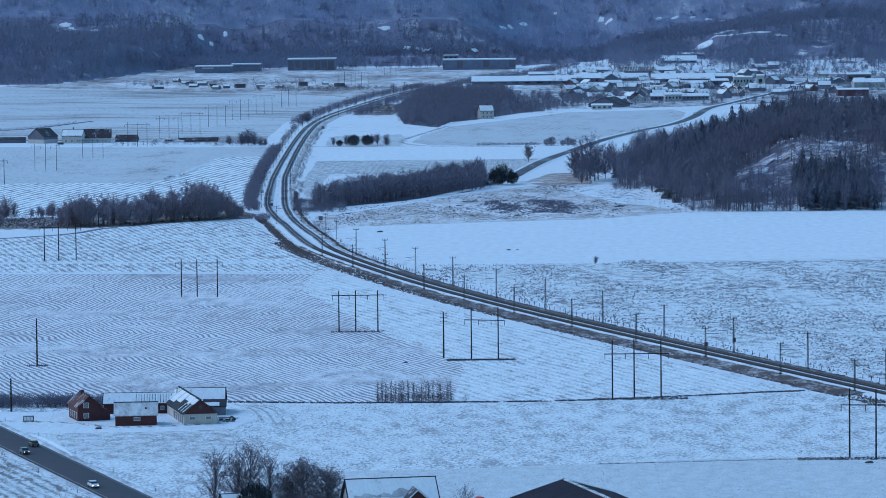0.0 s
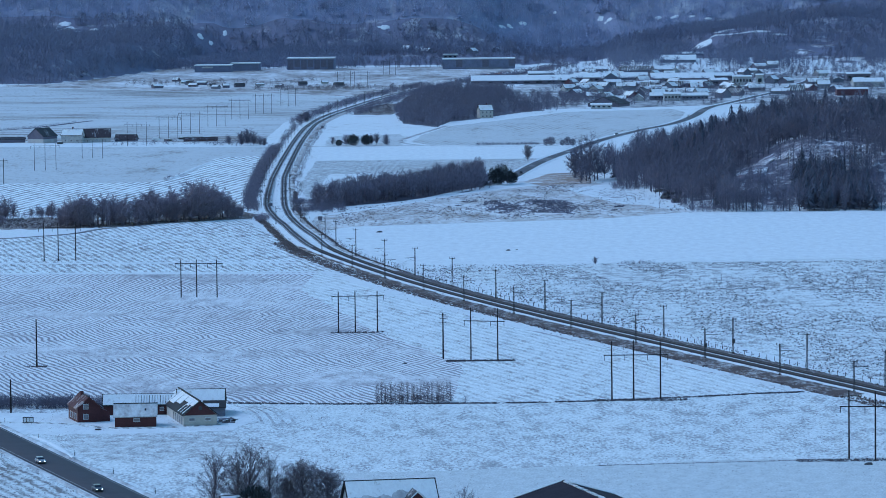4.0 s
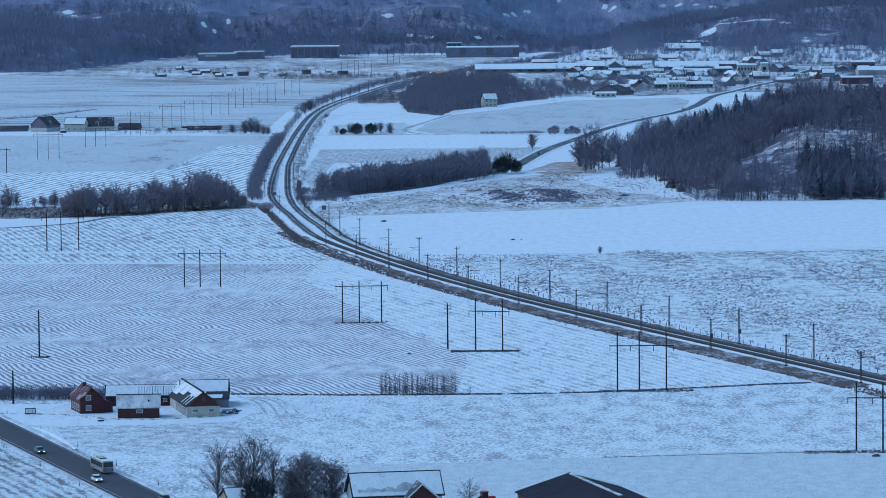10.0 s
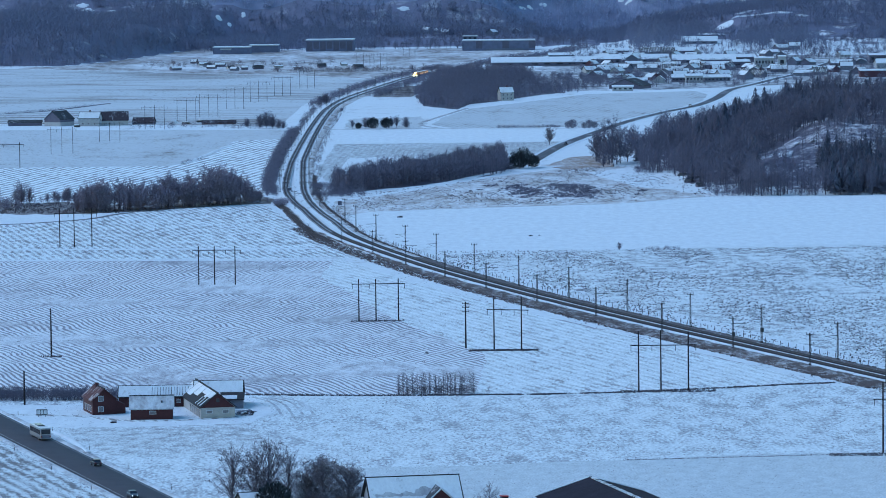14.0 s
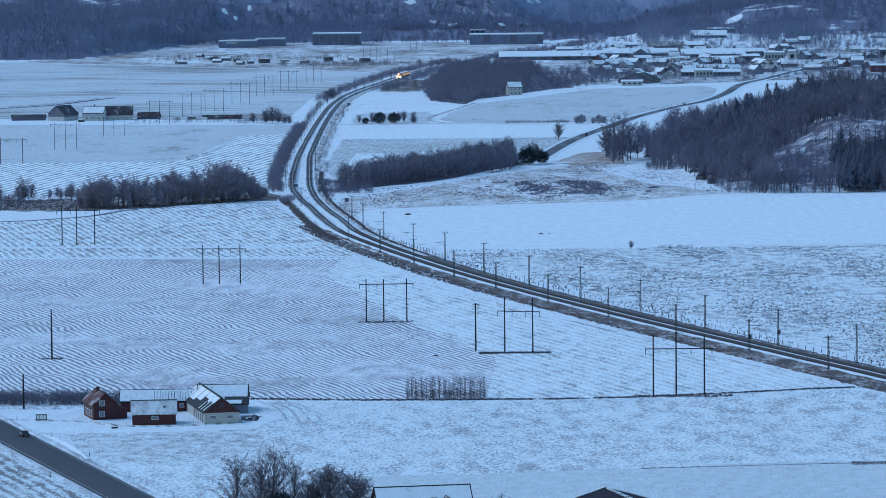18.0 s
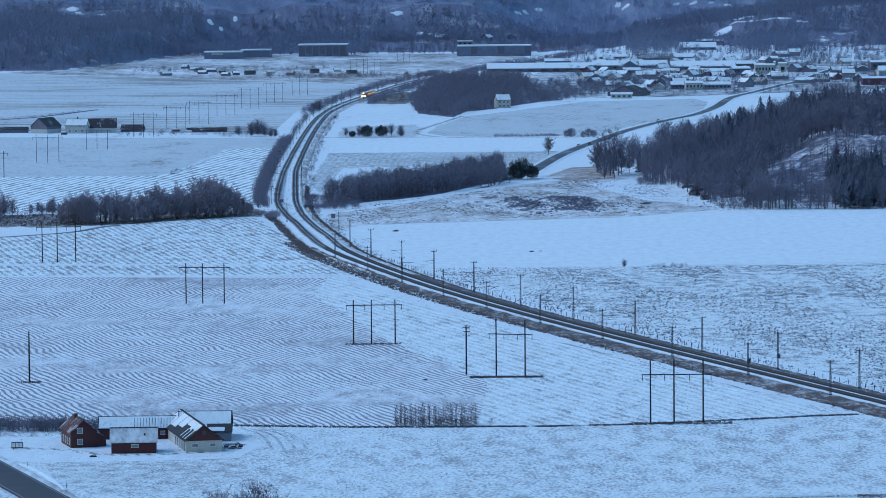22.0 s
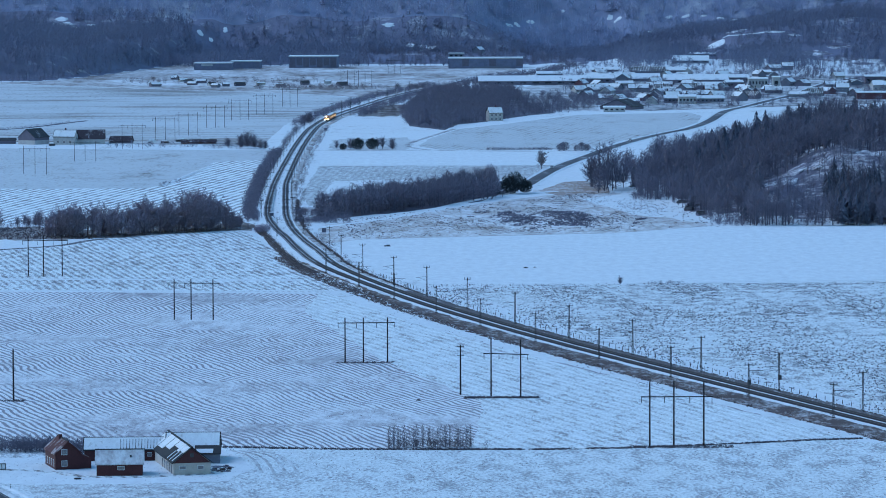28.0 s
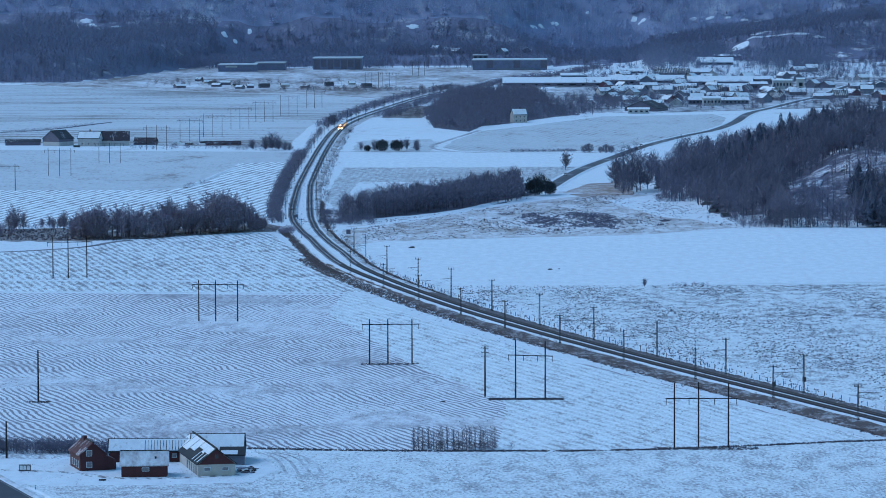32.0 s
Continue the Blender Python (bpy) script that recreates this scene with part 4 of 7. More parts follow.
# ---- trees ----
def bare_tree(seed, height, spread, levels=4, twigs=5, width=0.16, droop=0.0):
    """A leafless tree: returns the arrays of its wood and of its fine twigs."""
    rnd = random.Random(seed)
    WV, WF, TV, TF = [], [], [], []

    def limb(a, b, r0, r1):
        d = (b - a).normalized()
        u = d.orthogonal().normalized()
        v = d.cross(u)
        i = len(WV)
        for p, r in ((a, r0), (b, r1)):
            for k in range(4):
                c, s = math.cos(k * 1.5708), math.sin(k * 1.5708)
                WV.append(p + (u * c + v * s) * r)
        for k in range(4):
            WF.append((i + k, i + (k + 1) % 4, i + 4 + (k + 1) % 4, i + 4 + k))

    def grow(p, d, length, r, level):
        n = 3 if level == 0 else 2
        for k in range(n):
            bend = Vector((rnd.gauss(0, 0.12), rnd.gauss(0, 0.12), rnd.gauss(0, 0.08) - droop * level * 0.12))
            d = (d + bend).normalized()
            q = p + d * length / n
            limb(p, q, r, r * 0.78)
            p, r = q, r * 0.78
            if level < levels and (k > 0 or level > 0):
                for _ in range(2 if level < 2 else 1):
                    a = rnd.uniform(0, 6.283)
                    side = (d.orthogonal().normalized() * math.cos(a) + d.cross(d.orthogonal()).normalized() * math.sin(a))
                    nd = (d * 0.75 + side * spread + Vector((0, 0, 0.15 - droop * 0.3))).normalized()
                    grow(p, nd, length * rnd.uniform(0.55, 0.75), r * 0.62, level + 1)
        if level < levels:
            grow(p, (d + Vector((rnd.gauss(0, 0.3), rnd.gauss(0, 0.3), 0.1))).normalized(), length * 0.62, r * 0.8, level + 1)
        if level >= levels - 1:
            for _ in range(twigs):
                t = (d + Vector((rnd.gauss(0, 0.8), rnd.gauss(0, 0.8), rnd.gauss(0.1, 0.5) - droop))).normalized() * height * rnd.uniform(0.05, 0.11)
                o = Vector((rnd.gauss(0, 1), rnd.gauss(0, 1), rnd.gauss(0, 1))).normalized() * width * rnd.uniform(0.3, 0.7)
                b = p - d * rnd.uniform(0, length / n)
                i = len(TV)
                TV.extend((b - o, b + o, b + t))
                TF.append((i, i + 1, i + 2))

    grow(Vector((0, 0, -0.3)), Vector((rnd.gauss(0, 0.03), rnd.gauss(0, 0.03), 1)).normalized(), height * 0.40, height * 0.018, 0)
    top = max(v.z for v in TV)
    k = height / top
    return np.array(WV) * k, np.array(WF), np.array(TV) * k, np.array(TF)


def spruce_tree(seed, height, tiers=11, arms=9, width=0.22):
    rnd = random.Random(seed)
    WV, WF, TV, TF = [], [], [], []
    for k in range(5):
        a = k * 1.2566
        WV += [(0.013 * height * math.cos(a), 0.013 * height * math.sin(a), -0.3), (0, 0, height)]
    for k in range(5):
        WF.append((2 * k, (2 * k + 2) % 10, 2 * k + 1, 2 * k + 1))
    WF = [(a, b, c, (c + 2) % 10) for a, b, c, _ in WF]
    for i in range(tiers):
        z = height * (0.13 + 0.85 * i / tiers)
        r = width * height * (1 - i / tiers) ** 0.85 * rnd.uniform(0.8, 1.15) + 0.25
        for j in range(arms):
            a = (j + rnd.uniform(-0.4, 0.4)) * 6.283 / arms
            rr, w = r * rnd.uniform(0.65, 1.15), r * rnd.uniform(0.22, 0.4)
            c, s = math.cos(a), math.sin(a)
            zz = z + rnd.uniform(-0.02, 0.02) * height
            n = len(TV)
            TV += [(0, 0, zz + 0.07 * height), (c * rr - s * w, s * rr + c * w, zz - 0.02 * height), (c * rr * 1.15, s * rr * 1.15, zz - 0.05 * height), (c * rr + s * w, s * rr - c * w, zz - 0.02 * height)]
            TF += [(n, n + 1, n + 2), (n, n + 2, n + 3)]
    return np.array(WV, float), np.array(WF), np.array(TV, float), np.array(TF)


def sketch_tree(seed, height, spread, limbs, twigs, width, base=0.25, flat=0.38, stem=0.018):
    """A lighter leafless tree for stands and brush: a stem, some limbs, and twigs that fill its crown."""
    rnd = random.Random(seed)
    WV, WF, TV, TF = [], [], [], []
    for r, z in ((stem, -0.03), (stem * 0.25, 0.8)):
        for k in range(4):
            WV.append((r * height * math.cos(k * 1.57), r * height * math.sin(k * 1.57), z * height))
    for k in range(4):
        WF.append((k, (k + 1) % 4, 4 + (k + 1) % 4, 4 + k))
    for _ in range(limbs):
        z, a = height * rnd.uniform(base, 0.8), rnd.uniform(0, 6.283)
        ln, w = spread * height * rnd.uniform(0.3, 0.62) * (1.15 - z / height * 0.6), height * rnd.uniform(0.004, 0.009)
        c, s, up = math.cos(a), math.sin(a), height * rnd.uniform(0.08, 0.3)
        i = len(WV)
        WV += [(0, 0, z - w), (0, 0, z + w), (c * ln, s * ln, z + up), (c * ln * 0.98, s * ln * 0.98, z + up - w)]
        WF.append((i, i + 1, i + 2, i + 3))
    for _ in range(twigs):
        d = Vector((rnd.gauss(0, 1), rnd.gauss(0, 1), rnd.gauss(0, 1))).normalized() * rnd.uniform(0.12, 1.0) ** 0.5
        p = Vector((d.x * spread * 0.5 * height, d.y * spread * 0.5 * height, height * (1 - flat) + d.z * flat * height * 0.93))
        t = (d + Vector((rnd.gauss(0, 0.5), rnd.gauss(0, 0.5), rnd.gauss(0.5, 0.5)))).normalized() * height * rnd.uniform(0.08, 0.17)
        o = Vector((rnd.gauss(0, 1), rnd.gauss(0, 1), rnd.gauss(0, 0.4))).normalized() * width * rnd.uniform(0.4, 1.0)
        i = len(TV)
        TV += [tuple(p - t * 0.5 - o), tuple(p - t * 0.5 + o), tuple(p + t * 0.6)]
        TF.append((i, i + 1, i + 2))
    return split_boughs(WV, WF, TV, TF, 8, 4)


def split_boughs(WV, WF, TV, TF, nv, nf):
    """The stem stays the trunk; the boughs go with the twigs of the crown."""
    WV, WF, TV, TF = np.array(WV, float), np.array(WF), np.array(TV, float), np.array(TF)
    Q = WF[nf:] - nv + len(TV)
    return WV[:nv], WF[:nf], np.concatenate([TV, WV[nv:]]), np.concatenate([TF, Q[:, [0, 1, 2]], Q[:, [0, 2, 3]]])


def fan_tree(seed, height, wide, limbs=70, twigs=8, width=0.05, low=0.12, droop=0.0, shell=0.5, peak=0.56):
    """A leafless tree whose boughs rise from the trunk and fan out into a rounded crown of fine twigs."""
    rnd = random.Random(seed)
    WV, WF, TV, TF = [], [], [], []

    def tube(points, r0, r1):
        base, n = len(WV), len(points)
        for k, p in enumerate(points):
            d = (points[min(k + 1, n - 1)] - points[max(k - 1, 0)]).normalized()
            u = d.orthogonal().normalized()
            w, r = d.cross(u), r0 + (r1 - r0) * k / (n - 1)
            WV.extend(tuple(p + (u * math.cos(a) + w * math.sin(a)) * r) for a in (0, 2.094, 4.189))
        for k in range(n - 1):
            for j in range(3):
                a, b = base + 3 * k + j, base + 3 * k + (j + 1) % 3
                WF.append((a, b, b + 3, a + 3))

    lean = (rnd.uniform(-0.04, 0.04) * height, rnd.uniform(-0.04, 0.04) * height)
    stem = lambda q: Vector((lean[0] * q + 0.01 * height * math.sin(q * 5 + seed), lean[1] * q, height * q))
    tube([stem(q) for q in (-0.03, 0.15, 0.3, 0.45, 0.6, 0.78)], 0.016 * height, 0.004 * height)
    for _ in range(limbs):
        d = Vector((rnd.gauss(0, 1), rnd.gauss(0, 1), rnd.gauss(0.15, 1))).normalized() * rnd.uniform(shell, 1.0)
        tip = Vector((d.x * wide * height / 2, d.y * wide * height / 2, height * (peak + d.z * (1 - peak))))
        out = math.hypot(tip.x, tip.y)
        q0 = max(low, min(0.66, tip.z / height - rnd.uniform(0.16, 0.34) - 0.35 * out / height))
        a = stem(q0)
        c = Vector((a.x + (tip.x - a.x) * 0.42, a.y + (tip.y - a.y) * 0.42, a.z + (tip.z - a.z) * rnd.uniform(0.55, 0.85)))
        curve = [a * (1 - t) ** 2 + c * 2 * t * (1 - t) + tip * t * t for t in (0, 0.3, 0.65, 1.0)]
        tube(curve, height * rnd.uniform(0.0035, 0.006), height * 0.0008)
        for _ in range(twigs):
            t = rnd.uniform(0.3, 1.0)
            p = a * (1 - t) ** 2 + c * 2 * t * (1 - t) + tip * t * t
            g = ((c - a) * (1 - t) + (tip - c) * t).normalized()
            g = (g + Vector((rnd.gauss(0, 0.6), rnd.gauss(0, 0.6), rnd.gauss(0.1, 0.45) - droop))).normalized()
            ln = height * rnd.uniform(0.045, 0.10)
            for j in range(3):
                b = p + g * ln * j * 0.33
                e = (g + Vector((rnd.gauss(0, 0.5), rnd.gauss(0, 0.5), rnd.gauss(0, 0.4) - droop * 1.2))).normalized() * ln * rnd.uniform(0.6, 1.1)
                o = Vector((rnd.gauss(0, 1), rnd.gauss(0, 1), rnd.gauss(0, 0.5))).normalized() * width * rnd.uniform(0.5, 1.0)
                i = len(TV)
                TV.extend((tuple(b - o), tuple(b + o), tuple(b + e)))
                TF.append((i, i + 1, i + 2))
    return split_boughs(WV, WF, TV, TF, 18, 15)


def tree(name, x, y, kind, wood, leaf, turn=0.0, scale=1.0, label="", group=""):
    key = (kind, wood, leaf)
    if key not in TREE_MESH:
        WV, WF, TV, TF = PROTO[kind]
        a, b = from_arrays("trunk", WV, WF, [wood]), from_arrays("crown", TV, TF, [leaf])
        TREE_MESH[key] = (a.data, b.data)
        bpy.data.objects.remove(a), bpy.data.objects.remove(b)
    ob = thing(name, x, y, float(land(x, y)), turn, label, "bush" if "bush" in name else "tree", group)
    ob.scale = (scale,) * 3
    for n, me in zip(("trunk", "crown"), TREE_MESH[key]):
        new(n, me).parent = ob
    return ob


TREE_MESH = {}
PROTO = {
    "birch2": bare_tree(8, 12, 0.55, 3, 9, 0.13, 0.3),
    "full": sketch_tree(12, 12, 0.62, 34, 460, 0.22, 0.04, 0.49),
    "full2": sketch_tree(13, 12, 0.75, 34, 480, 0.22, 0.05, 0.49),
    "sapling": sketch_tree(15, 6, 0.26, 16, 46, 0.07, 0.1, 0.46, 0.012),
    "shrub": sketch_tree(14, 3, 1.0, 16, 110, 0.09, 0.02, 0.5),
    "brush": sketch_tree(16, 3, 1.1, 8, 46, 0.16, 0.02, 0.5),
    "clump": sketch_tree(17, 7, 1.0, 16, 480, 0.32, 0.02, 0.5),
    "pine": sketch_tree(33, 12, 0.7, 20, 260, 0.45, 0.2, 0.42),
    "spruce": spruce_tree(3, 14),
    "spruce2": spruce_tree(4, 15, 12, 8, 0.18),
    "far_bare": sketch_tree(21, 14, 0.6, 4, 52, 0.3, 0.2, 0.4),
    "far_bare2": sketch_tree(22, 14, 0.75, 4, 58, 0.32, 0.2, 0.38),
    "far_spruce": spruce_tree(23, 14, 6, 5, 0.2),
    "far_dense": sketch_tree(24, 10, 0.8, 8, 90, 0.48, 0.1, 0.46),
    "stand": sketch_tree(27, 13, 0.6, 6, 150, 0.26, 0.05, 0.49),
    "weeping": fan_tree(41, 15, 0.95, 105, 11, 0.068, 0.15, 0.22, 0.5),
    "weeping2": fan_tree(42, 15, 0.75, 72, 11, 0.068, 0.15, 0.2, 0.5),
    "crown": fan_tree(43, 12, 1.05, 250, 14, 0.065, 0.1, 0.5, 0.62, 0.45),
    "evergreen": sketch_tree(48, 8, 1.1, 10, 1500, 0.26, 0.02, 0.5),
    "spreading": fan_tree(44, 6, 1.3, 60, 8, 0.04, 0.15, 0.0, 0.5, 0.5),
    "low_dome": fan_tree(49, 9.5, 1.75, 150, 12, 0.12, 0.2, 0.0, 0.4, 0.5),
    "row_a": fan_tree(45, 14, 0.85, 105, 12, 0.11, 0.08, 0.0, 0.3, 0.52),
    "row_b": fan_tree(46, 14, 1.05, 130, 12, 0.11, 0.08, 0.05, 0.3, 0.5),
    "row_c": fan_tree(47, 14, 0.72, 75, 12, 0.11, 0.1, 0.0, 0.3, 0.55),
    "mid_bare": sketch_tree(25, 15, 0.5, 14, 165, 0.15, 0.2, 0.42),
    "mid_bare2": sketch_tree(26, 14, 0.62, 14, 180, 0.15, 0.2, 0.42),
}


def wood(name, spots, kinds, label, wood_mat="bark", leaf_mats=None, seed=0, category="woodland", lo=0.7, hi=1.2, wide=1.0):
    """A stand of trees joined into one object. kinds: (prototype, crown material, share)."""
    rnd = np.random.RandomState(seed)
    mats = [wood_mat] + sorted({k[1] for k in kinds})
    share = np.array([k[2] for k in kinds], float)
    pick = rnd.choice(len(kinds), len(spots), p=share / share.sum())
    size, turn = rnd.uniform(lo, hi, len(spots)), rnd.uniform(0, 6.283, len(spots))
    Z = land(spots[:, 0], spots[:, 1])
    VV, FF, II, base = [], [], [], 0
    for k, (proto, leaf, _) in enumerate(kinds):
        WV, WF, TV, TF = PROTO[proto]
        F = np.concatenate([np.concatenate([WF[:, [0, 1, 2]], WF[:, [0, 2, 3]]]), TF + len(WV)])
        I = np.concatenate([np.zeros(2 * len(WF), int), np.full(len(TF), mats.index(leaf))])
        V = np.concatenate([WV, TV])
        for i in np.nonzero(pick == k)[0]:
            c, s = math.cos(turn[i]), math.sin(turn[i])
            w = size[i] * wide
            VV.append(np.stack([(V[:, 0] * c - V[:, 1] * s) * w + spots[i, 0], (V[:, 0] * s + V[:, 1] * c) * w + spots[i, 1], V[:, 2] * size[i] + Z[i]], 1))
            FF.append(F + base)
            II.append(I)
            base += len(V)
    ob = from_arrays(name, np.concatenate(VV), np.concatenate(FF), mats, index=np.concatenate(II))
    return tagged(ob, label, category, kind="stuff")


def scatter(n, x0, x1, y0, y1, seed, keep=None):
    r = np.random.RandomState(seed)
    P = np.stack([r.uniform(x0, x1, n), r.uniform(y0, y1, n)], 1)
    return P if keep is None else P[keep(P[:, 0], P[:, 1])]


# wooded knoll
def knoll_spots(n, seed, keep):
    return scatter(int(n * 1.27), 84, 330, 1895, 2640, seed, lambda x, y: ((land(x, y) > 0.8) & (y < 2480) | ((y > 2200) & (x > 108 + (y - 2200) * 0.17)) | ((x > 114 + np.maximum(0, 1965 - y) * 0.2) & (y > 1900) & (y < 2300)) | ((x > 92) & (x < 135) & (y > 2090 - (x - 84) * 0.5) & (y < 2330))) & keep(x, y))


def inside(x, y, poly):
    """Which points lie within a polygon on the plan."""
    hit = np.zeros(np.shape(x), bool)
    for (x0, y0), (x1, y1) in zip(poly, poly[1:] + poly[:1]):
        hit = hit ^ ((y0 > y) != (y1 > y)) & (x < (x1 - x0) * (y - y0) / (y1 - y0 + 1e-9) + x0)
    return hit


SLOPE = [(140, 1912), (140, 1965), (149, 2030), (160, 2075), (182, 2078), (212, 2090), (212, 2012), (204, 2002), (186, 2000), (172, 1990), (168, 1912)]
BROW = [(174, 2036), (182, 2070), (214, 2084), (212, 2012), (178, 2014)]
GULLY = [(207, 1930), (224, 1930), (224, 2002), (208, 2002)]


def snowy_slope(x, y):
    return inside(x, y, SLOPE) | inside(x, y, BROW) | inside(x, y, GULLY)


def dark_clump(x, y):
    return ((x > 170) & (x < 204) & (y < 1996)) | ((y > 2090) & (x > 150) & (wavy(x, y, 70, 21) > 0.1))


wood("knoll_bare_trees", knoll_spots(5400, 1, lambda x, y: ~snowy_slope(x, y) & ~dark_clump(x, y) & (wavy(x, y, 50, 12) < 0.9) & ((y < 2170) | (np.sin(x * 37.7 + y * 11.3) > 0.2))),
     [("mid_bare", "twigs", 4), ("mid_bare2", "twigs", 4), ("stand", "twigs", 4), ("spruce", "needles", 0.3)], "leafless trees covering a snowy knoll", seed=3, lo=0.65, hi=1.15)
wood("knoll_slope_trees", knoll_spots(8500, 71, lambda x, y: snowy_slope(x, y) & (np.sin(x * 31.1 + y * 7.7) > np.where((y < 2000) & (x < 168), 0.0, -0.3))), [("mid_bare", "twigs", 5), ("sapling", "twigs", 5), ("brush", "twigs", 5)], "thin leafless trees on a snowy rocky slope", seed=13, lo=0.4, hi=0.85)
wood("knoll_clump", knoll_spots(9000, 74, lambda x, y: (x > 170) & (x < 204) & (y < 1992)), [("stand", "needles", 3), ("spruce", "needles", 2), ("mid_bare", "twigs", 4)], "dark dense stand of trees at the foot of the knoll", seed=17, lo=0.55, hi=0.98)
wood("knoll_spruces", knoll_spots(2600, 72, dark_clump), [("spruce", "needles", 3), ("spruce2", "needles", 3), ("pine", "needles", 2), ("mid_bare", "twigs", 3)], "dark spruces standing among bare trees on the knoll", seed=14, lo=0.6, hi=1.05)
# hills behind the town, with open snowy rock between the trees
CLEARINGS = [(-437, 4764, 9, 14), (-429, 4738, 10, 10), (-413, 4720, 13, 12), (-443, 4728, 6, 8), (-402, 4735, 6, 9), (315, 4486, 15, 4), (346, 4482, 22, 4), (372, 4470, 9, 4), (287, 4468, 13, 14),
             (386, 4382, 18, 22), (398, 4315, 26, 30), (414, 4418, 16, 10), (424, 4252, 14, 14), (318, 4606, 12, 8),
             (-279, 4746, 4, 8), (-267, 4748, 3, 6), (-252, 4782, 3, 6), (-65, 4771, 8, 5), (73, 4831, 5, 3), (82, 4838, 5, 3), (98, 4848, 6, 3), (137, 4872, 3, 2), (191, 4856, 4, 5), (200, 4846, 5, 4), (258, 4828, 5, 3), (277, 4824, 6, 3), (297, 4819, 5, 3), (316, 4809, 5, 3), (331, 4802, 7, 2), (237, 4802, 6, 3)]


HOMES = [(-32, 4700, 12, 8), (-16, 4690, 9, 8), (64, 4692, 9, 8), (36, 4625, 8, 8), (11, 4552, 8, 8), (256, 4290, 20, 9), (268, 4390, 15, 9), (333, 4178, 16, 8)]


def all_clear(x, y):
    ok = np.ones(len(x), bool)
    for a, b, rx, ry in CLEARINGS + HOMES:
        ok &= np.hypot((x - a) / (rx + 4), np.where(y < b, (y - b) / (ry * 7), (y - b) / ry)) > 0.9
    return ok


for a, b, rx, ry in CLEARINGS + [(152, 1975, 10, 36), (154, 2016, 9, 26), (163, 2048, 9, 20), (176, 2036, 9, 18), (187, 2048, 10, 18), (197, 2038, 8, 18), (206, 2046, 6, 18), (213, 2040, 4, 14), (211, 1985, 6, 24)]:
    rr = np.random.RandomState(int(abs(a)))
    V, F = [], []
    for i in range(4):
        for j in range(14):
            t = j * 6.283 / 14
            q = i / 3 * (1 + rr.uniform(-0.35, 0.35) * (i > 1))
            x, y = a + rx * q * math.cos(t), b + ry * q * math.sin(t)
            V.append((x, y, float(land(x, y)) + 0.8 * (i < 3) - 0.5 * (i == 3)))
    for i in range(3):
        for j in range(14):
            F.append((i * 14 + j, i * 14 + (j + 1) % 14, i * 14 + 14 + (j + 1) % 14, i * 14 + 14 + j))
    tagged(from_arrays("rock_clearing", V, F, ["snow_smooth" if b > 4466 else "rocky_snow"]), "open snowy rock between leafless trees", "clearing", kind="structure")
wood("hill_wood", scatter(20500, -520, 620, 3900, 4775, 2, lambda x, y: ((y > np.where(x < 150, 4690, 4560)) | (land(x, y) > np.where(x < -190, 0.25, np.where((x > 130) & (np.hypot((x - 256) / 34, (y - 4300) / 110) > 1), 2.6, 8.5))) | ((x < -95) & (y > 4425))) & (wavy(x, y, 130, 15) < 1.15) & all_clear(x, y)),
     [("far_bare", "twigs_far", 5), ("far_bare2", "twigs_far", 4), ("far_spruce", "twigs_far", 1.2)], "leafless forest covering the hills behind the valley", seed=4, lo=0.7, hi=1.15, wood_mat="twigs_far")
# far ridge trees carry the palest haze in their own colour
wood("ridge_wood", scatter(5600, -560, 640, 4792, 4975, 5, all_clear), [("far_bare", "twigs_ridge", 5), ("far_bare2", "twigs_ridge", 4), ("far_spruce", "twigs_ridge", 1.0)], "forest on the farthest ridge, paled by painted haze", seed=6, lo=0.8, hi=1.3, wood_mat="twigs_ridge")
# grove before the town
def in_grove(x, y):
    edge = np.interp(y, [2880, 2936, 3124, 3300, 3700], [-4, -29, -35, -27, -14])
    return (x > np.maximum(edge, np.interp(y, [p.y for p in RIGHT_TRACK], [p.x for p in RIGHT_TRACK]) + 13)) & (x < 64) & (y > grove_front(x))


def grove_front(x):
    return np.interp(x, [-36, -29, -3, 5, 25, 39, 62, 98], [3124, 2940, 2872, 2962, 3010, 3056, 3125, 3182])


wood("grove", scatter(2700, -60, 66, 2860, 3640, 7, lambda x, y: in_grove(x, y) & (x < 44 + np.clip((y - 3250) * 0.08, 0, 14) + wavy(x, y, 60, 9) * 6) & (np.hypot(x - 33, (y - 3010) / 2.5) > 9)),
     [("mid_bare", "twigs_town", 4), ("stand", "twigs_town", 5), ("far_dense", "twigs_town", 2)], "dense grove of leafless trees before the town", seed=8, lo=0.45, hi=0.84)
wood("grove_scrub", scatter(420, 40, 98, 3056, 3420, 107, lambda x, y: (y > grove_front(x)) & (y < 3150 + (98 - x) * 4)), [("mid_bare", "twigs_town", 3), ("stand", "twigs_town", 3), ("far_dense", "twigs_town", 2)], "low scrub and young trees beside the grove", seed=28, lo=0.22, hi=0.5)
# thicket beside the meadow
wood("thicket", scatter(1500, -62, 22, 1930, 2290, 9, lambda x, y: (y > 1945 + (x + 60) * 1.9) & (y < 2010 + (x + 60) * 2.4)),
     [("stand", "twigs", 6), ("far_dense", "twigs", 3)], "dark dense thicket of leafless trees", seed=10, lo=0.75, hi=1.05)
def row_front(x):
    return np.interp(x, [-172, -154, -141.5, -130, -118, -105, -93, -88], [1833, 1838, 1840, 1857, 1867, 1877, 1883, 1893])


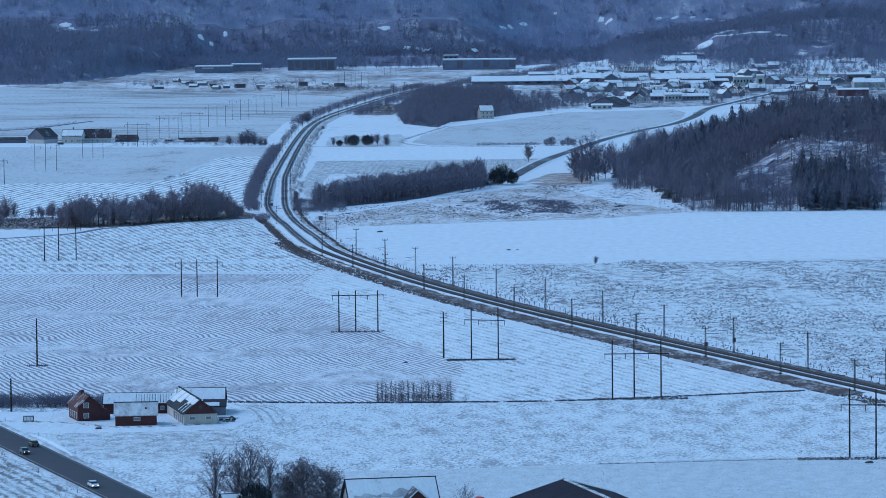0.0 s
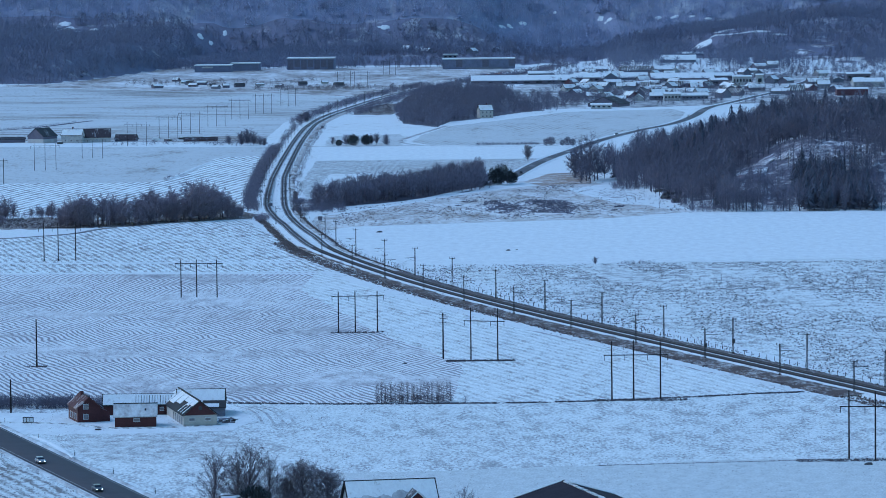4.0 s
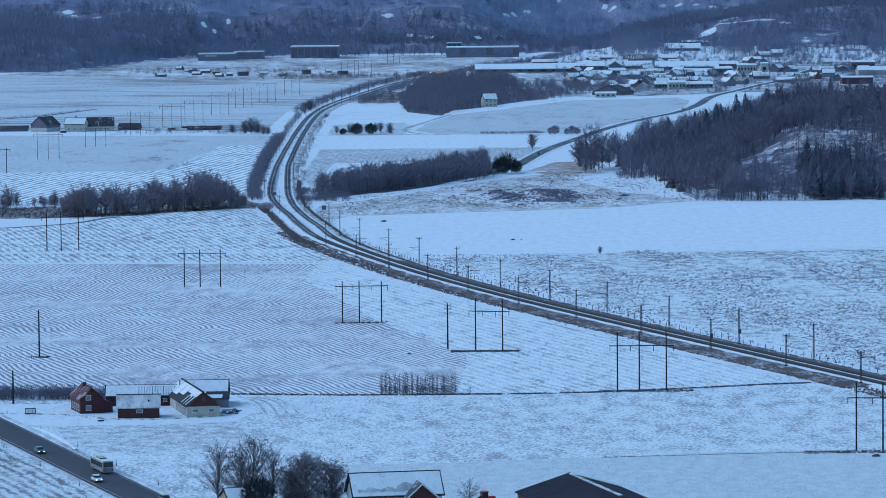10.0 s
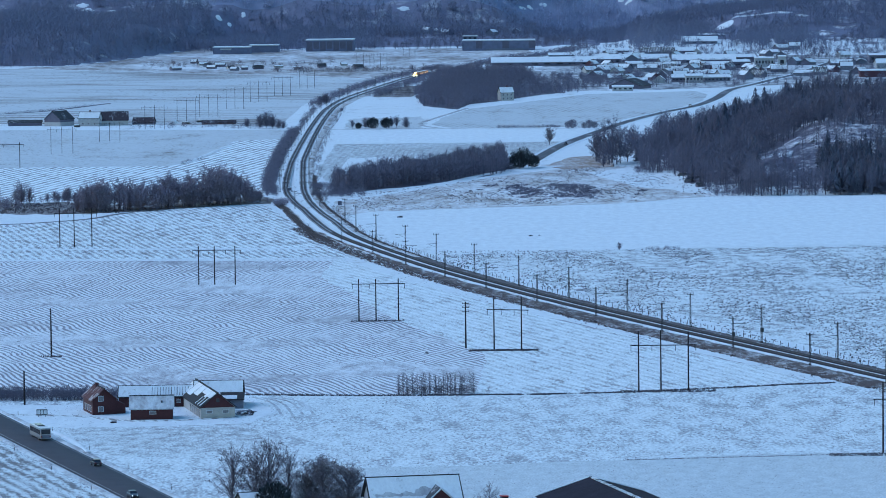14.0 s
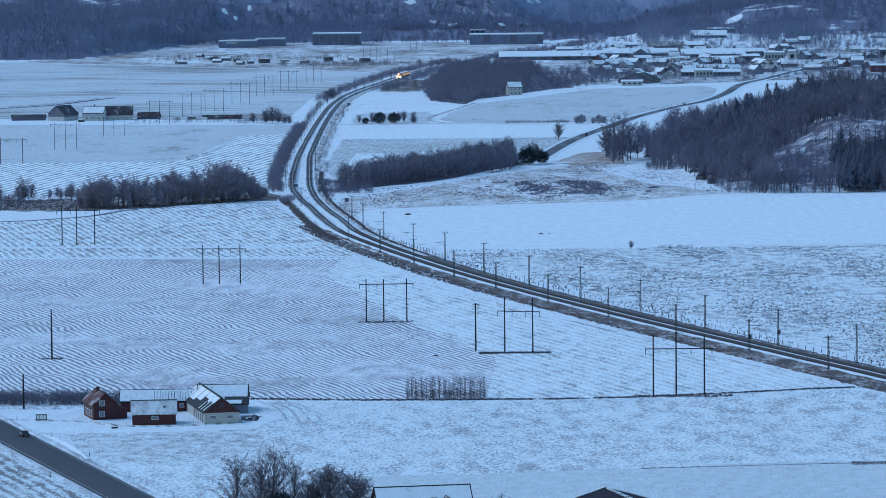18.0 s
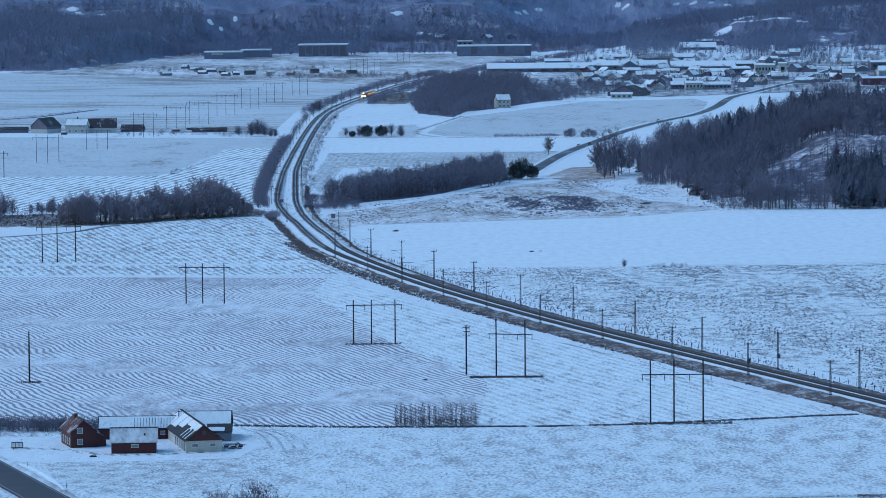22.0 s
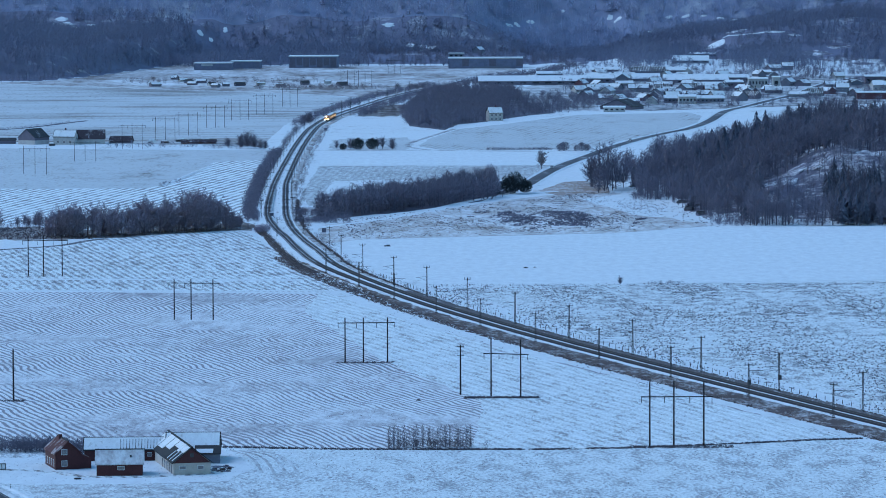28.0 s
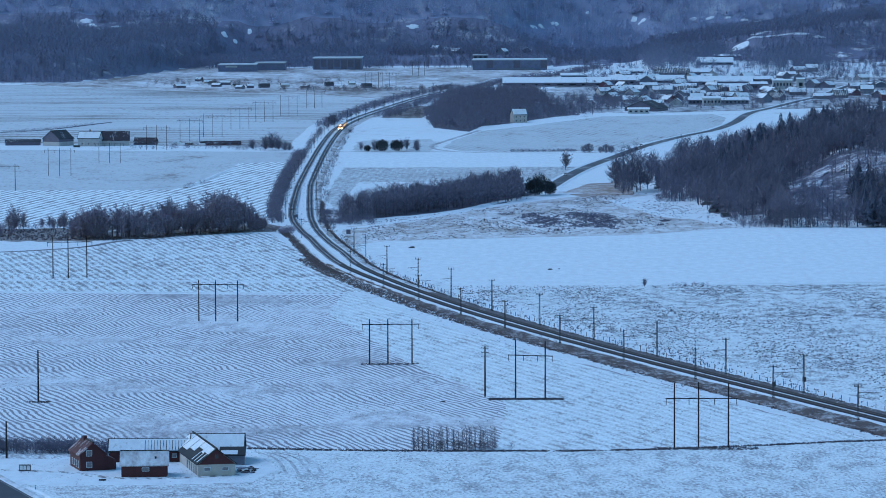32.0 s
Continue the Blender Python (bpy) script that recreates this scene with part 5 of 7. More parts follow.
ROW_HEIGHT = ([-176, -172, -165.5, -160, -156, -152, -148.5, -144, -138, -132.5, -129, -125, -120, -115, -109, -105, -100, -94, -90], [4, 10, 15.5, 14, 12, 15, 10, 15, 14, 15.5, 10, 14.5, 11.5, 18, 16, 14.5, 10, 6, 3])
P = scatter(420, -172, -92, 1830, 1930, 90, lambda x, y: (y > row_front(x) + 2) & (y < row_front(x) + 32))
for lo, hi, k in ((0.0, 11.0, 0), (11.0, 20.0, 1)):
    H = np.interp(P[:, 0], *ROW_HEIGHT)
    wood("tree_row_stand", P[(H > lo) & (H <= hi)], [("stand", "twigs_row", 5), ("mid_bare", "twigs_row", 3)], "dense young trees under the row along the field", seed=21 + k, lo=(0.15, 0.35)[k], hi=(0.45, 0.82)[k])
R = random.Random(4)
for x in (-171, -165.5, -160.5, -152, -144, -138, -132.5, -125, -121, -115, -111, -107, -102, -96):
    for j in range(5):
        u = x + R.uniform(-2.6, 2.6)
        h = float(np.interp(u, *ROW_HEIGHT)) * R.choice((0.75, 0.9, 1.02, 1.12))
        tree("bare_tree", u, float(row_front(u)) + R.uniform(2, 28), R.choice(("row_a", "row_b", "row_c", "row_c")), "bark", "twigs_row", R.uniform(0, 360), h / 14, "leafless tree in a row along a snowy field", "field edge trees")
for x, y, h in ((-203, 1893, 12.5), (-200, 1900, 9), (-206, 1897, 8), (-193, 1912, 5), (-190, 1914, 6), (-188, 1912, 5.5), (-185, 1912, 6), (-183, 1908, 8.5), (-179.5, 1904, 6), (-176, 1893, 7), (-175, 1905, 5), (-215, 1895, 9), (-224, 1898, 6), (-236, 1896, 10), (-246, 1900, 7), (-258, 1898, 9)):
    tree("bare_tree", x, y, R.choice(("row_a", "row_b", "row_c")), "bark", "twigs_row", R.uniform(0, 360), h / 14, "small leafless tree beyond a reedy hollow", "field edge trees")
for x, y, sc in ((-206, 1858, 0.8), (-201.5, 1864, 0.62), (-211, 1862, 0.85), (-218, 1866, 0.7)):
    tree("bush", x, y, "clump", "bark", "twigs_row", x * 31, sc, "dense dark bush in a reedy hollow", "reed bushes")
for x, y, s, k in ((-42.6, 882, 1.12, "weeping"), (-45.5, 885, 0.95, "weeping2"), (-50.4, 884, 0.98, "weeping2"), (-38.6, 886, 0.86, "weeping2")):
    tree("birch_tree", x, y, k, "bark", "birch_twigs", 60 * s, s, "tall leafless birch beside a small house", "garden trees")
for x, y, s in ((-31.0, 882, 1.06), (-25.8, 885, 0.84), (-34.6, 884, 0.72)):
    tree("oak_tree", x, y, "crown", "bark", "birch_twigs", 300 * s, s, "round leafless tree with dense twigs in a garden", "garden trees")
tree("evergreen_tree", -41.0, 873, "evergreen", "bark", "needles_dark", 10, 0.95, "short dark evergreen beside a small house", "garden trees")
tree("young_tree", 4.2, 881, "spreading", "bark", "birch_twigs", 10, 1.0, "small leafless tree beside the farm yard", "garden trees")
for x, y, kind, turn, sc in ((29.5, 2142, "evergreen", 90, 1.15), (25.5, 2140, "pine", 30, 0.62), (34.5, 2146, "pine", 160, 0.82), (31.5, 2150, "pine", 250, 0.98), (36.6, 2150, "evergreen", 130, 0.9), (27.3, 2148, "pine", 80, 0.8), (22.8, 2137, "evergreen", 0, 0.42)):
    tree("pine_tree", x, y, kind, "bark", "needles_dark", turn, sc, "dark spreading pine at the end of the thicket", "thicket pines")
tree("bare_tree", -99.5, 2975, "low_dome", "bark", "twigs", 0, 1.0, "round leafless tree standing alone by the railway")
tree("bare_tree", 50.5, 2380, "row_c", "bark", "birch_twigs", 0, 0.85, "slender leafless tree by the road")
tree("bush", 59.4, 1582, "row_c", "bark", "twigs", 0, 0.27, "small leafless tree alone in the snow")
for x, y, s in ((-138, 2642, 0.48), (-129, 2626, 0.72), (-125, 2630, 0.85), (-121, 2624, 0.7), (-116.5, 2616, 0.5), (-113.5, 2616, 0.42)):
    tree("bush", x, y, "row_b", "bark", "twigs", 500 * s, s, "round leafless bush beside a distant farm", "farm bushes")
for k in range(6):
    tree("bare_tree", 80 + R.uniform(-8, 9), 2170 + R.uniform(-30, 40), R.choice(("full", "birch2", "full2")), "bark", "twigs", R.uniform(0, 360), R.uniform(1.1, 1.5), "tall leafless tree at the edge of the wood", "wood edge trees")
for x, y, s in ((66.5, 2578, 0.72), (69.5, 2582, 0.88), (76.5, 2576, 0.6), (80, 2578, 0.85), (83, 2576, 0.7)):
    tree("bush", x, y, "clump", "bark", "twigs", 400 * s, s, "round leafless bush beside a country road", "roadside bushes")
for x, y, kind, leaf, sc in ((-69.5, 2611, "row_c", "twigs", 0.45), (-65.4, 2603, "evergreen", "needles_dark", 0.55), (-61, 2612, "row_b", "twigs", 0.55), (-56.3, 2601, "evergreen", "needles_dark", 1.0), (-47.8, 2606, "evergreen", "needles_dark", 0.95), (-44.5, 2614, "row_c", "twigs", 0.55), (-41.4, 2612, "row_c", "twigs", 0.62), (-35.4, 2604, "row_b", "twigs", 0.58)):
    tree("bush", x, y, kind, "bark", leaf, x * 40, sc, "dark evergreen bush between two snow fields" if leaf == "needles_dark" else "bushy leafless tree between two snow fields", "hedgerow bushes")
for x, y, sc in ((75, 2176, 1.55), (79.5, 2190, 1.75), (83.5, 2182, 1.45), (71.5, 2200, 1.1), (88, 2196, 1.0), (101, 2170, 1.25), (110, 2180, 1.3), (119, 2176, 1.2)):
    tree("bare_tree", x, y, ("weeping", "weeping2")[int(x) % 2], "bark", "twigs", x * 33, sc, "tall leafless tree at the edge of the wood", "wood edge trees")
wood("brow_trees", knoll_spots(2600, 76, lambda x, y: (y > 2170) & (y < 2420) & (x > 118 + (y - 2200) * 0.17) & (wavy(x, y, 40, 31) > -0.2)), [("mid_bare", "twigs", 5), ("spruce2", "needles", 1.0)], "taller trees along the brow of the wooded knoll", seed=24, lo=0.8, hi=1.12)
for x, y, h in ((132, 2235, 1.2), (146, 2290, 1.35), (150, 2260, 1.45), (155, 2300, 1.2), (161, 2262, 1.45), (168, 2290, 1.3), (186, 2280, 0.95), (196, 2270, 1.12), (200, 2300, 1.1), (215, 2280, 1.12), (222, 2310, 0.95), (236, 2270, 1.12), (246, 2290, 1.15)):
    tree("spruce_tree", x, y, ("spruce", "spruce2")[int(x) % 2], "bark", "needles", x * 31, h, "tall dark spruce rising above the bare wood", "skyline spruces")


# ---- buildings ----
def gable_house(name, x, y, turn, length, width, eave, ridge, wall, roof, label, over=0.4, group="", windows=()):
    """A gabled building, its ridge along its own x. windows: (side, along, up, width, height)."""
    ob = thing(name, x, y, 0, turn, label, "building", group)
    hl, hw = length / 2, width / 2
    bm = prism([(-hw, -0.3), (hw, -0.3), (hw, eave), (0, ridge), (-hw, eave)], -hl, hl)
    bmesh.ops.rotate(bm, verts=bm.verts, matrix=Matrix.Rotation(radians(90), 3, "Z"))
    part("wall", bm, wall, ob)
    k = (ridge - eave) / hw
    for s in (-1, 1):
        bm = prism([(0, ridge + 0.03), (s * (hw + over), eave - k * over + 0.03), (s * (hw + over), eave - k * over + 0.25), (0, ridge + 0.28)], -hl - over, hl + over)
        bmesh.ops.rotate(bm, verts=bm.verts, matrix=Matrix.Rotation(radians(90), 3, "Z"))
        part("roof", bm, "roof_bare" if roof == "roof_snow" else roof, ob)
        if roof == "roof_snow":
            a, b = 0.28, hw + over - 0.2
            bm = prism([(s * a, ridge - k * a + 0.2), (s * b, ridge - k * b + 0.2), (s * b, ridge - k * b + 0.36), (s * a, ridge - k * a + 0.42)], -hl - over + 0.25, hl + over - 0.25)
            bmesh.ops.rotate(bm, verts=bm.verts, matrix=Matrix.Rotation(radians(90), 3, "Z"))
            part("snow_cover", bm, "roof_snow", ob, "layer of snow on the roof")
    part("ridge_cap", boxes((-hl - over - 0.05, hl + over + 0.05, -0.22, 0.22, ridge + 0.2, ridge + 0.36)), "roof_bare", ob)
    for side, a, up, w, h in windows:
        if side in "fb":
            s = -1 if side == "f" else 1
            fr = (a - w / 2 - 0.06, a + w / 2 + 0.06, s * (hw + 0.03) - 0.03, s * (hw + 0.03) + 0.03, up - 0.1, up + h + 0.1)
            pn = (a - w / 2, a + w / 2, s * (hw + 0.06) - 0.02, s * (hw + 0.06) + 0.02, up, up + h)
        else:
            s = -1 if side == "l" else 1
            fr = (s * (hl + 0.03) - 0.03, s * (hl + 0.03) + 0.03, a - w / 2 - 0.1, a + w / 2 + 0.1, up - 0.1, up + h + 0.1)
            pn = (s * (hl + 0.06) - 0.02, s * (hl + 0.06) + 0.02, a - w / 2, a + w / 2, up, up + h)
        wi = part("window", boxes(fr), "paint_white", ob, "white framed window")
        part("pane", boxes(pn), "window_pane", wi)
    return ob


def chimney(ob, x, y, z0, z1):
    part("chimney", boxes((x - 0.4, x + 0.4, y - 0.4, y + 0.4, z0, z1)), "roof_tile", ob, "brick chimney with snow on top")


def door(ob, x0, x1, y0, y1, h, mat="paint_dark"):
    part("door", boxes((x0, x1, y0, y1, 0.05, h)), mat, ob)


def slats(ob, n, x0, dx, y0, y1, z0, z1, mat="roof_dark", w=0.4):
    """Snow-free seams on a roof plane that falls from z0 at y0 to z1 at y1."""
    for k in range(n):
        x = x0 + dx * k
        bm = prism([(y0, z0), (y1, z1), (y1, z1 + 0.06), (y0, z0 + 0.06)], x, x + w)
        bmesh.ops.transform(bm, verts=bm.verts, matrix=Matrix(((0, 1, 0), (1, 0, 0), (0, 0, 1))).to_4x4())
        bmesh.ops.recalc_face_normals(bm, faces=bm.faces)
        part("roof_seam", bm, mat, ob)


h = gable_house("farm_house", -94.5, 1065.3, 107, 11.7, 6.1, 3.9, 6.5, "falu_red", "roof_tile", "red wooden two storey farmhouse with snow dusted tile roof",
                windows=(("l", 0.9, 3.6, 1.2, 1.2), ("l", 0.9, 0.9, 1.2, 1.2), ("b", -3.8, 0.8, 0.9, 1.4), ("b", -1.4, 0.8, 0.9, 1.4), ("b", 1.0, 0.8, 0.9, 1.4), ("b", 3.4, 0.8, 0.9, 1.4)))
chimney(h, 2.0, 0.2, 5.8, 7.5)
part("annex", prism([(-5.6, -0.2), (-3.05, -0.2), (-3.05, 3.6), (-5.6, 2.5)], -0.5, 5.5), "falu_red", h, "low red lean-to").matrix_basis = pose(0, 0, 0, 0, 0, 90) @ pose(0, 0, 0, 0, 0, 0)
h = gable_house("red_shed", -80.0, 1051.2, 3, 10.6, 7.0, 2.9, 5.6, "falu_red", "roof_thin", "low red wooden shed with thin snow on its roof", windows=(("f", 0.3, 1.5, 1.6, 0.7),))
part("vent", boxes((2.4, 2.8, -2.2, -1.8, 3.9, 4.7)), "steel", h)
door(h, -5.36, -5.28, -1.2, 0.2, 2.1)
h = gable_house("cow_barn", -67.0, 1066.5, 103, 34, 8.7, 2.9, 6.2, "render_pale", "roof_bare", "pale plastered barn with red gable and patchy snow on its roof",
                windows=(("l", -2.0, 1.3, 1.4, 0.7), ("l", 2.2, 1.3, 1.4, 0.7)))
bm = prism([(-4.36, 2.75), (4.36, 2.75), (0.0, 6.2)], -17.12, -16.95)
bmesh.ops.rotate(bm, verts=bm.verts, matrix=Matrix.Rotation(radians(90), 3, "Z"))
bm.transform(Matrix.Rotation(radians(180), 4, "Z"))
part("gable_boards", bm, "falu_red", h, "red weathered boards in the gable")
part("gable_hatch", boxes((-17.2, -17.1, -0.4, 0.4, 4.1, 5.0)), "paint_dark", h)
for k in range(5):
    door(h, -14.5 + 3.2 * k, -13.4 + 3.2 * k, 4.33, 4.42, 2.1, "glass" if k % 2 else "paint_dark")
for k, (x0, x1, y0, y1) in enumerate(((-16.6, -12.2, 0.35, 1.9), (-11.9, -9.0, 0.3, 2.3), (-8.7, -3.2, 0.3, 1.7), (-2.6, 3.4, 0.3, 2.9), (4.0, 10.2, 0.3, 3.6), (10.8, 16.8, 0.3, 3.9), (-15.6, -14.9, 1.9, 4.4), (-12.4, -11.9, 2.2, 4.5), (-9.1, -8.5, 2.4, 4.5))):
    f = 3.3 / 4.35
    bm = prism([(y0, 6.43 - f * y0), (y1, 6.43 - f * y1), (y1, 6.56 - f * y1), (y0, 6.58 - f * y0)], x0, x1)
    bmesh.ops.transform(bm, verts=bm.verts, matrix=Matrix(((0, 1, 0), (1, 0, 0), (0, 0, 1))).to_4x4())
    bmesh.ops.recalc_face_normals(bm, faces=bm.faces)
    part("snow_patch", bm, "roof_snow", h, "snow left between the roof battens")
h = gable_house("barn_wing", -81.0, 1079.5, 2, 19, 8.0, 2.7, 5.0, "falu_red", "roof_snow", "long red barn wing under a snow covered roof", windows=(("f", -6, 1.2, 1.0, 0.8), ("f", 6, 1.2, 1.0, 0.8)))
slats(h, 14, -1.0, 0.72, -0.9, -4.1, 4.9, 3.03, "roof_mixed", 0.14)
h = gable_house("barn_wing", -64.6, 1079, 1, 12.4, 11, 2.8, 6.2, "falu_red", "roof_snow", "red barn wing with snow covered roof")
part("lean_to_wall", boxes((1.0, 6.6, -9.0, -5.5, -0.2, 2.4)), "grey_wall", h, "grey board lean-to")
part("lean_to_roof", prism([(-9.6, 2.3), (-4.6, 3.7), (-4.6, 3.9), (-9.6, 2.5)], -6.9, -0.6), "roof_bare", h, "dark lean-to roof").matrix_basis = pose(0, 0, 0, 0, 0, 90)
part("lean_to_snow", prism([(-9.3, 2.62), (-7.0, 3.26), (-7.0, 3.34), (-9.3, 2.7)], -5.0, -1.0), "roof_snow", h, "strip of snow on the lean-to").matrix_basis = pose(0, 0, 0, 0, 0, 90)
ob = thing("scrap_heap", -56.8, 1059, 0, 0, "heap of timber and scrap under snow beside the barn", "scrap heap")
heap = random.Random(12)
for k in range(46):
    x, y, r, l = heap.uniform(-2.6, 2.6), heap.uniform(-6, 6), heap.uniform(0.12, 0.3), heap.uniform(0.5, 1.6)
    z = 0.5 * max(0, 1 - abs(x) / 2.6) * heap.random()
    bm = boxes((-l, l, -r, r, z - 0.6 * r, z + r, 0.05))
    bmesh.ops.rotate(bm, verts=bm.verts, matrix=Matrix.Rotation(heap.uniform(0, 3.14), 3, "Z"))
    bmesh.ops.translate(bm, verts=bm.verts, vec=(x, y, 0))
    part("scrap", bm, heap.choice(("pole_wood", "steel", "roof_snow", "roof_snow", "grey_wall", "pole_wood")), ob)
ob = thing("notice_board", -108.4, 1056.3, 0, 0, "dark notice board with three white panels in the snow", "sign")
part("board", boxes((-1.4, 1.4, -0.06, 0.06, 0.45, 2.0)), "paint_dark", ob)
for k in range(3):
    part("panel", boxes((-1.2 + 0.85 * k, -0.5 + 0.85 * k, -0.1, -0.055, 0.75, 1.75)), "paint_white", ob)
for s in (-0.9, 0.9):
    part("post", boxes((s - 0.05, s + 0.05, -0.05, 0.05, -0.3, 0.5)), "pole_wood", ob)
ob = thing("well_cover", -89.0, 1042, 0, 0, "low dark well cover in the snowy yard", "well cover")
part("lid", rod(bmesh.new(), (0, 0, 0.0), (0, 0, 0.35), 0.9, 0.8, 14), "sleeper", ob)
ob = thing("fallen_board", -122, 981, 0, 30, "small dark board lying in the snow", "board")
part("plank", boxes((-1.0, 1.0, -0.5, 0.5, -0.05, 0.5)), "steel", ob)
for k in range(7):
    y = 880 + 36 * k
    for o in (8.4, -8.4):
        ob = thing("road_marker", -0.343 * y + 239.8 + o * 1.057, y, 0, 0, "slim white road marker post beside the road", "road marker", "road markers")
        part("post", boxes((-0.07, 0.07, -0.05, 0.05, -0.2, 1.3)), "paint_dark", ob)
        part("reflector", boxes((-0.08, 0.08, -0.07, -0.045, 0.95, 1.15)), "paint_white", ob)

# houses below the camera
h = gable_house("villa", -12.0, 877.5, 11, 19, 9.6, 3.3, 7.4, "white_wall", "roof_snow", "white house with a wide snow covered roof", 0.6)
bm = prism([(-3.2, 2.8), (3.2, 2.8), (0, 5.7)], -8.6, -1.5)
part("porch_gable", bm, "falu_red", h, "red porch gable").location = (4.6, 0, 0)
for s in (-1, 1):
    bm = prism([(0, 5.75), (s * 3.9, 2.3), (s * 3.9, 2.55), (0, 6.0)], -9.1, -1.2)
    part("porch_roof", bm, "roof_snow" if s > 0 else "roof_dark", h).location = (4.6, 0, 0)
for s in (-1, 1):
    bm = prism([(s * 0.0, 5.95), (s * 3.95, 2.4), (s * 3.95, 2.7), (0, 6.25)], -9.25, -9.05)
    part("barge_board", bm, "paint_white", h).location = (4.6, 0, 0)
f, R2 = 4.1 / 4.8, random.Random(77)
edge = [(-8.6 + 0.55 * k, 3.7 + 0.3 * math.sin(k * 0.9) - (0.9 if 15 < k < 24 else 0.0) + R2.uniform(-0.12, 0.12)) for k in range(25)]
rim = edge + [(x, 4.45 + R2.uniform(-0.15, 0.15)) for x, _ in edge[::-1]]
bm = bmesh.new()
bm.faces.new([bm.verts.new((x, -d, 7.4 - f * d + 0.43)) for x, d in rim])
bmesh.ops.triangulate(bm, faces=bm.faces)
part("melted_strip", bm, "lane_slush", h, "dark strip where the snow has melted")
part("eave_board", boxes((-9.7, 9.7, -5.35, -5.25, 2.85, 3.1)), "roof_dark", h)
hall_turn = math.degrees(math.atan2(878.5 - 840.2, 25.7 - 35.7))
h = gable_house("machine_hall", 30.7, 859.3, hall_turn, 40, 23, 3.2, 6.6, "falu_red", "roof_sheet", "large machine hall with a dark bare roof", 0.5)
for k in range(26):
    x = -18 + 1.45 * k
    part("ridge_snow", boxes((x, x + R.uniform(0.5, 1.2), -0.35, 0.35, 6.75, 6.95 + R.uniform(0, 0.15))), "roof_snow", h)
part("verge_snow", prism([(-11.9, 3.35), (0, 6.86), (11.9, 3.35), (11.9, 3.5), (0, 7.0), (-11.9, 3.5)], 20.1, 20.6), "roof_snow", h, "line of snow on the roof edge").matrix_basis = pose(0, 0, 0, 0, 0, -90)
gable_house("garden_house", -45.2, 877, 20, 7, 6, 2.6, 4.4, "yellow_wall", "roof_snow", "small house hidden behind garden trees")
ob = thing("tractor", 7.5, 880.5, 0, 20, "red tractor parked in the yard", "tractor")
part("cab", boxes((-0.8, 0.6, -0.8, 0.8, 1.1, 2.7, 0.15)), "glass", ob)
part("cab_roof", boxes((-0.9, 0.7, -0.9, 0.9, 2.7, 2.9, 0.05)), "red_paint", ob)
part("bonnet", boxes((0.6, 2.4, -0.5, 0.5, 0.8, 1.7, 0.12)), "red_paint", ob)
for x, r in ((-0.6, 0.85), (1.8, 0.55)):
    for s in (-1, 1):
        part("wheel", rod(bmesh.new(), (x, s * 0.6, r), (x, s * 1.05, r), r, r, 14), "rubber", ob)

# distant farm
h = gable_house("farm_barn", -264, 2697, 58, 15, 13, 4.5, 9.5, "dark_wall", "roof_dark", "dark timber barn with white base on a distant farm")
part("white_base", boxes((-7.55, 7.55, -6.55, 6.55, -0.1, 2.6)), "white_wall", h)
h = gable_house("farm_villa", -243, 2690, -12, 14, 8, 5.0, 8.8, "white_wall", "roof_snow", "white farmhouse with a snowy roof and chimney", windows=(("f", -4, 1, 1.2, 1.3), ("f", 0, 1, 1.2, 1.3), ("f", 4, 1, 1.2, 1.3), ("r", 0, 3.4, 1.2, 1.3)))
chimney(h, 0, 0, 8.2, 10.4)
h = gable_house("farm_hall", -228, 2698, 4, 18, 13, 3.4, 8.6, "white_wall", "roof_brown", "white walled hall with a big dark roof")
h = gable_house("farm_shed", -209, 2705, -8, 14, 8, 1.4, 4.2, "dark_wall", "roof_brown", "low dark shed on a distant farm")
for x, y, l, m in ((-190, 2712, 5, "roof_snow"), (-172, 2722, 7, "steel"), (-166, 2712, 6, "roof_snow"), (-156, 2718, 9, "hedge_twigs"), (-181, 2700, 5, "paint_dark"), (-250, 2672, 4, "paint_dark")):
    ob = thing("farm_machine", x, y, 0, R.uniform(-20, 20), "farm machine or heap under snow on a distant farm", "machinery", "farm clutter")
    part("frame", boxes((-l / 2, l / 2, -1.2, 1.2, 0.0, 1.3, 0.2)), m, ob)
    part("load", boxes((-l / 3, l / 4, -1.0, 1.0, 1.3, 2.1, 0.2)), "roof_snow", ob)
h = gable_house("farm_shed", -287, 2702, 2, 22, 6, 2.2, 3.4, "dark_wall", "roof_dark", "long low dark shed beside a distant barn")
h = gable_house("farm_shed", -159, 2693, 3, 22, 5, 1.2, 2.4, "red_board", "roof_brown", "low red brown shed in a distant snow field")
for k, (x, y) in enumerate(((-260, 4008), (-247, 3932), (-240, 3900), (-233, 3840), (-228, 3892), (-214, 3820), (-208, 3772), (-200, 3800), (-188, 3810), (-170, 3830), (-150, 3790), (-130, 3840), (-264, 3800), (-110, 3870), (-95, 3800))):
    gable_house("yard_shed", x, y, R.uniform(-30, 30), R.uniform(4.5, 10), R.uniform(4, 7), R.uniform(1.3, 2.2), R.uniform(2.8, 4.0), ("dark_wall", "white_wall", "grey_wall", "dark_wall")[k % 4], ("roof_snow", "roof_snow", "roof_dark")[k % 3], "small yard shed on distant industrial ground", 0.3, "yard sheds")
for x, y in ((110, 2045), (113, 2018), (109.5, 1996), (113, 1965)):
    h = gable_house("hut", x, y, R.uniform(-40, 20), 6 if y > 2000 else 3.5, 3.2, 1.4, 2.3, "dark_wall", "roof_dark", "low dark hut or woodpile at the edge of the wood", 0.2)
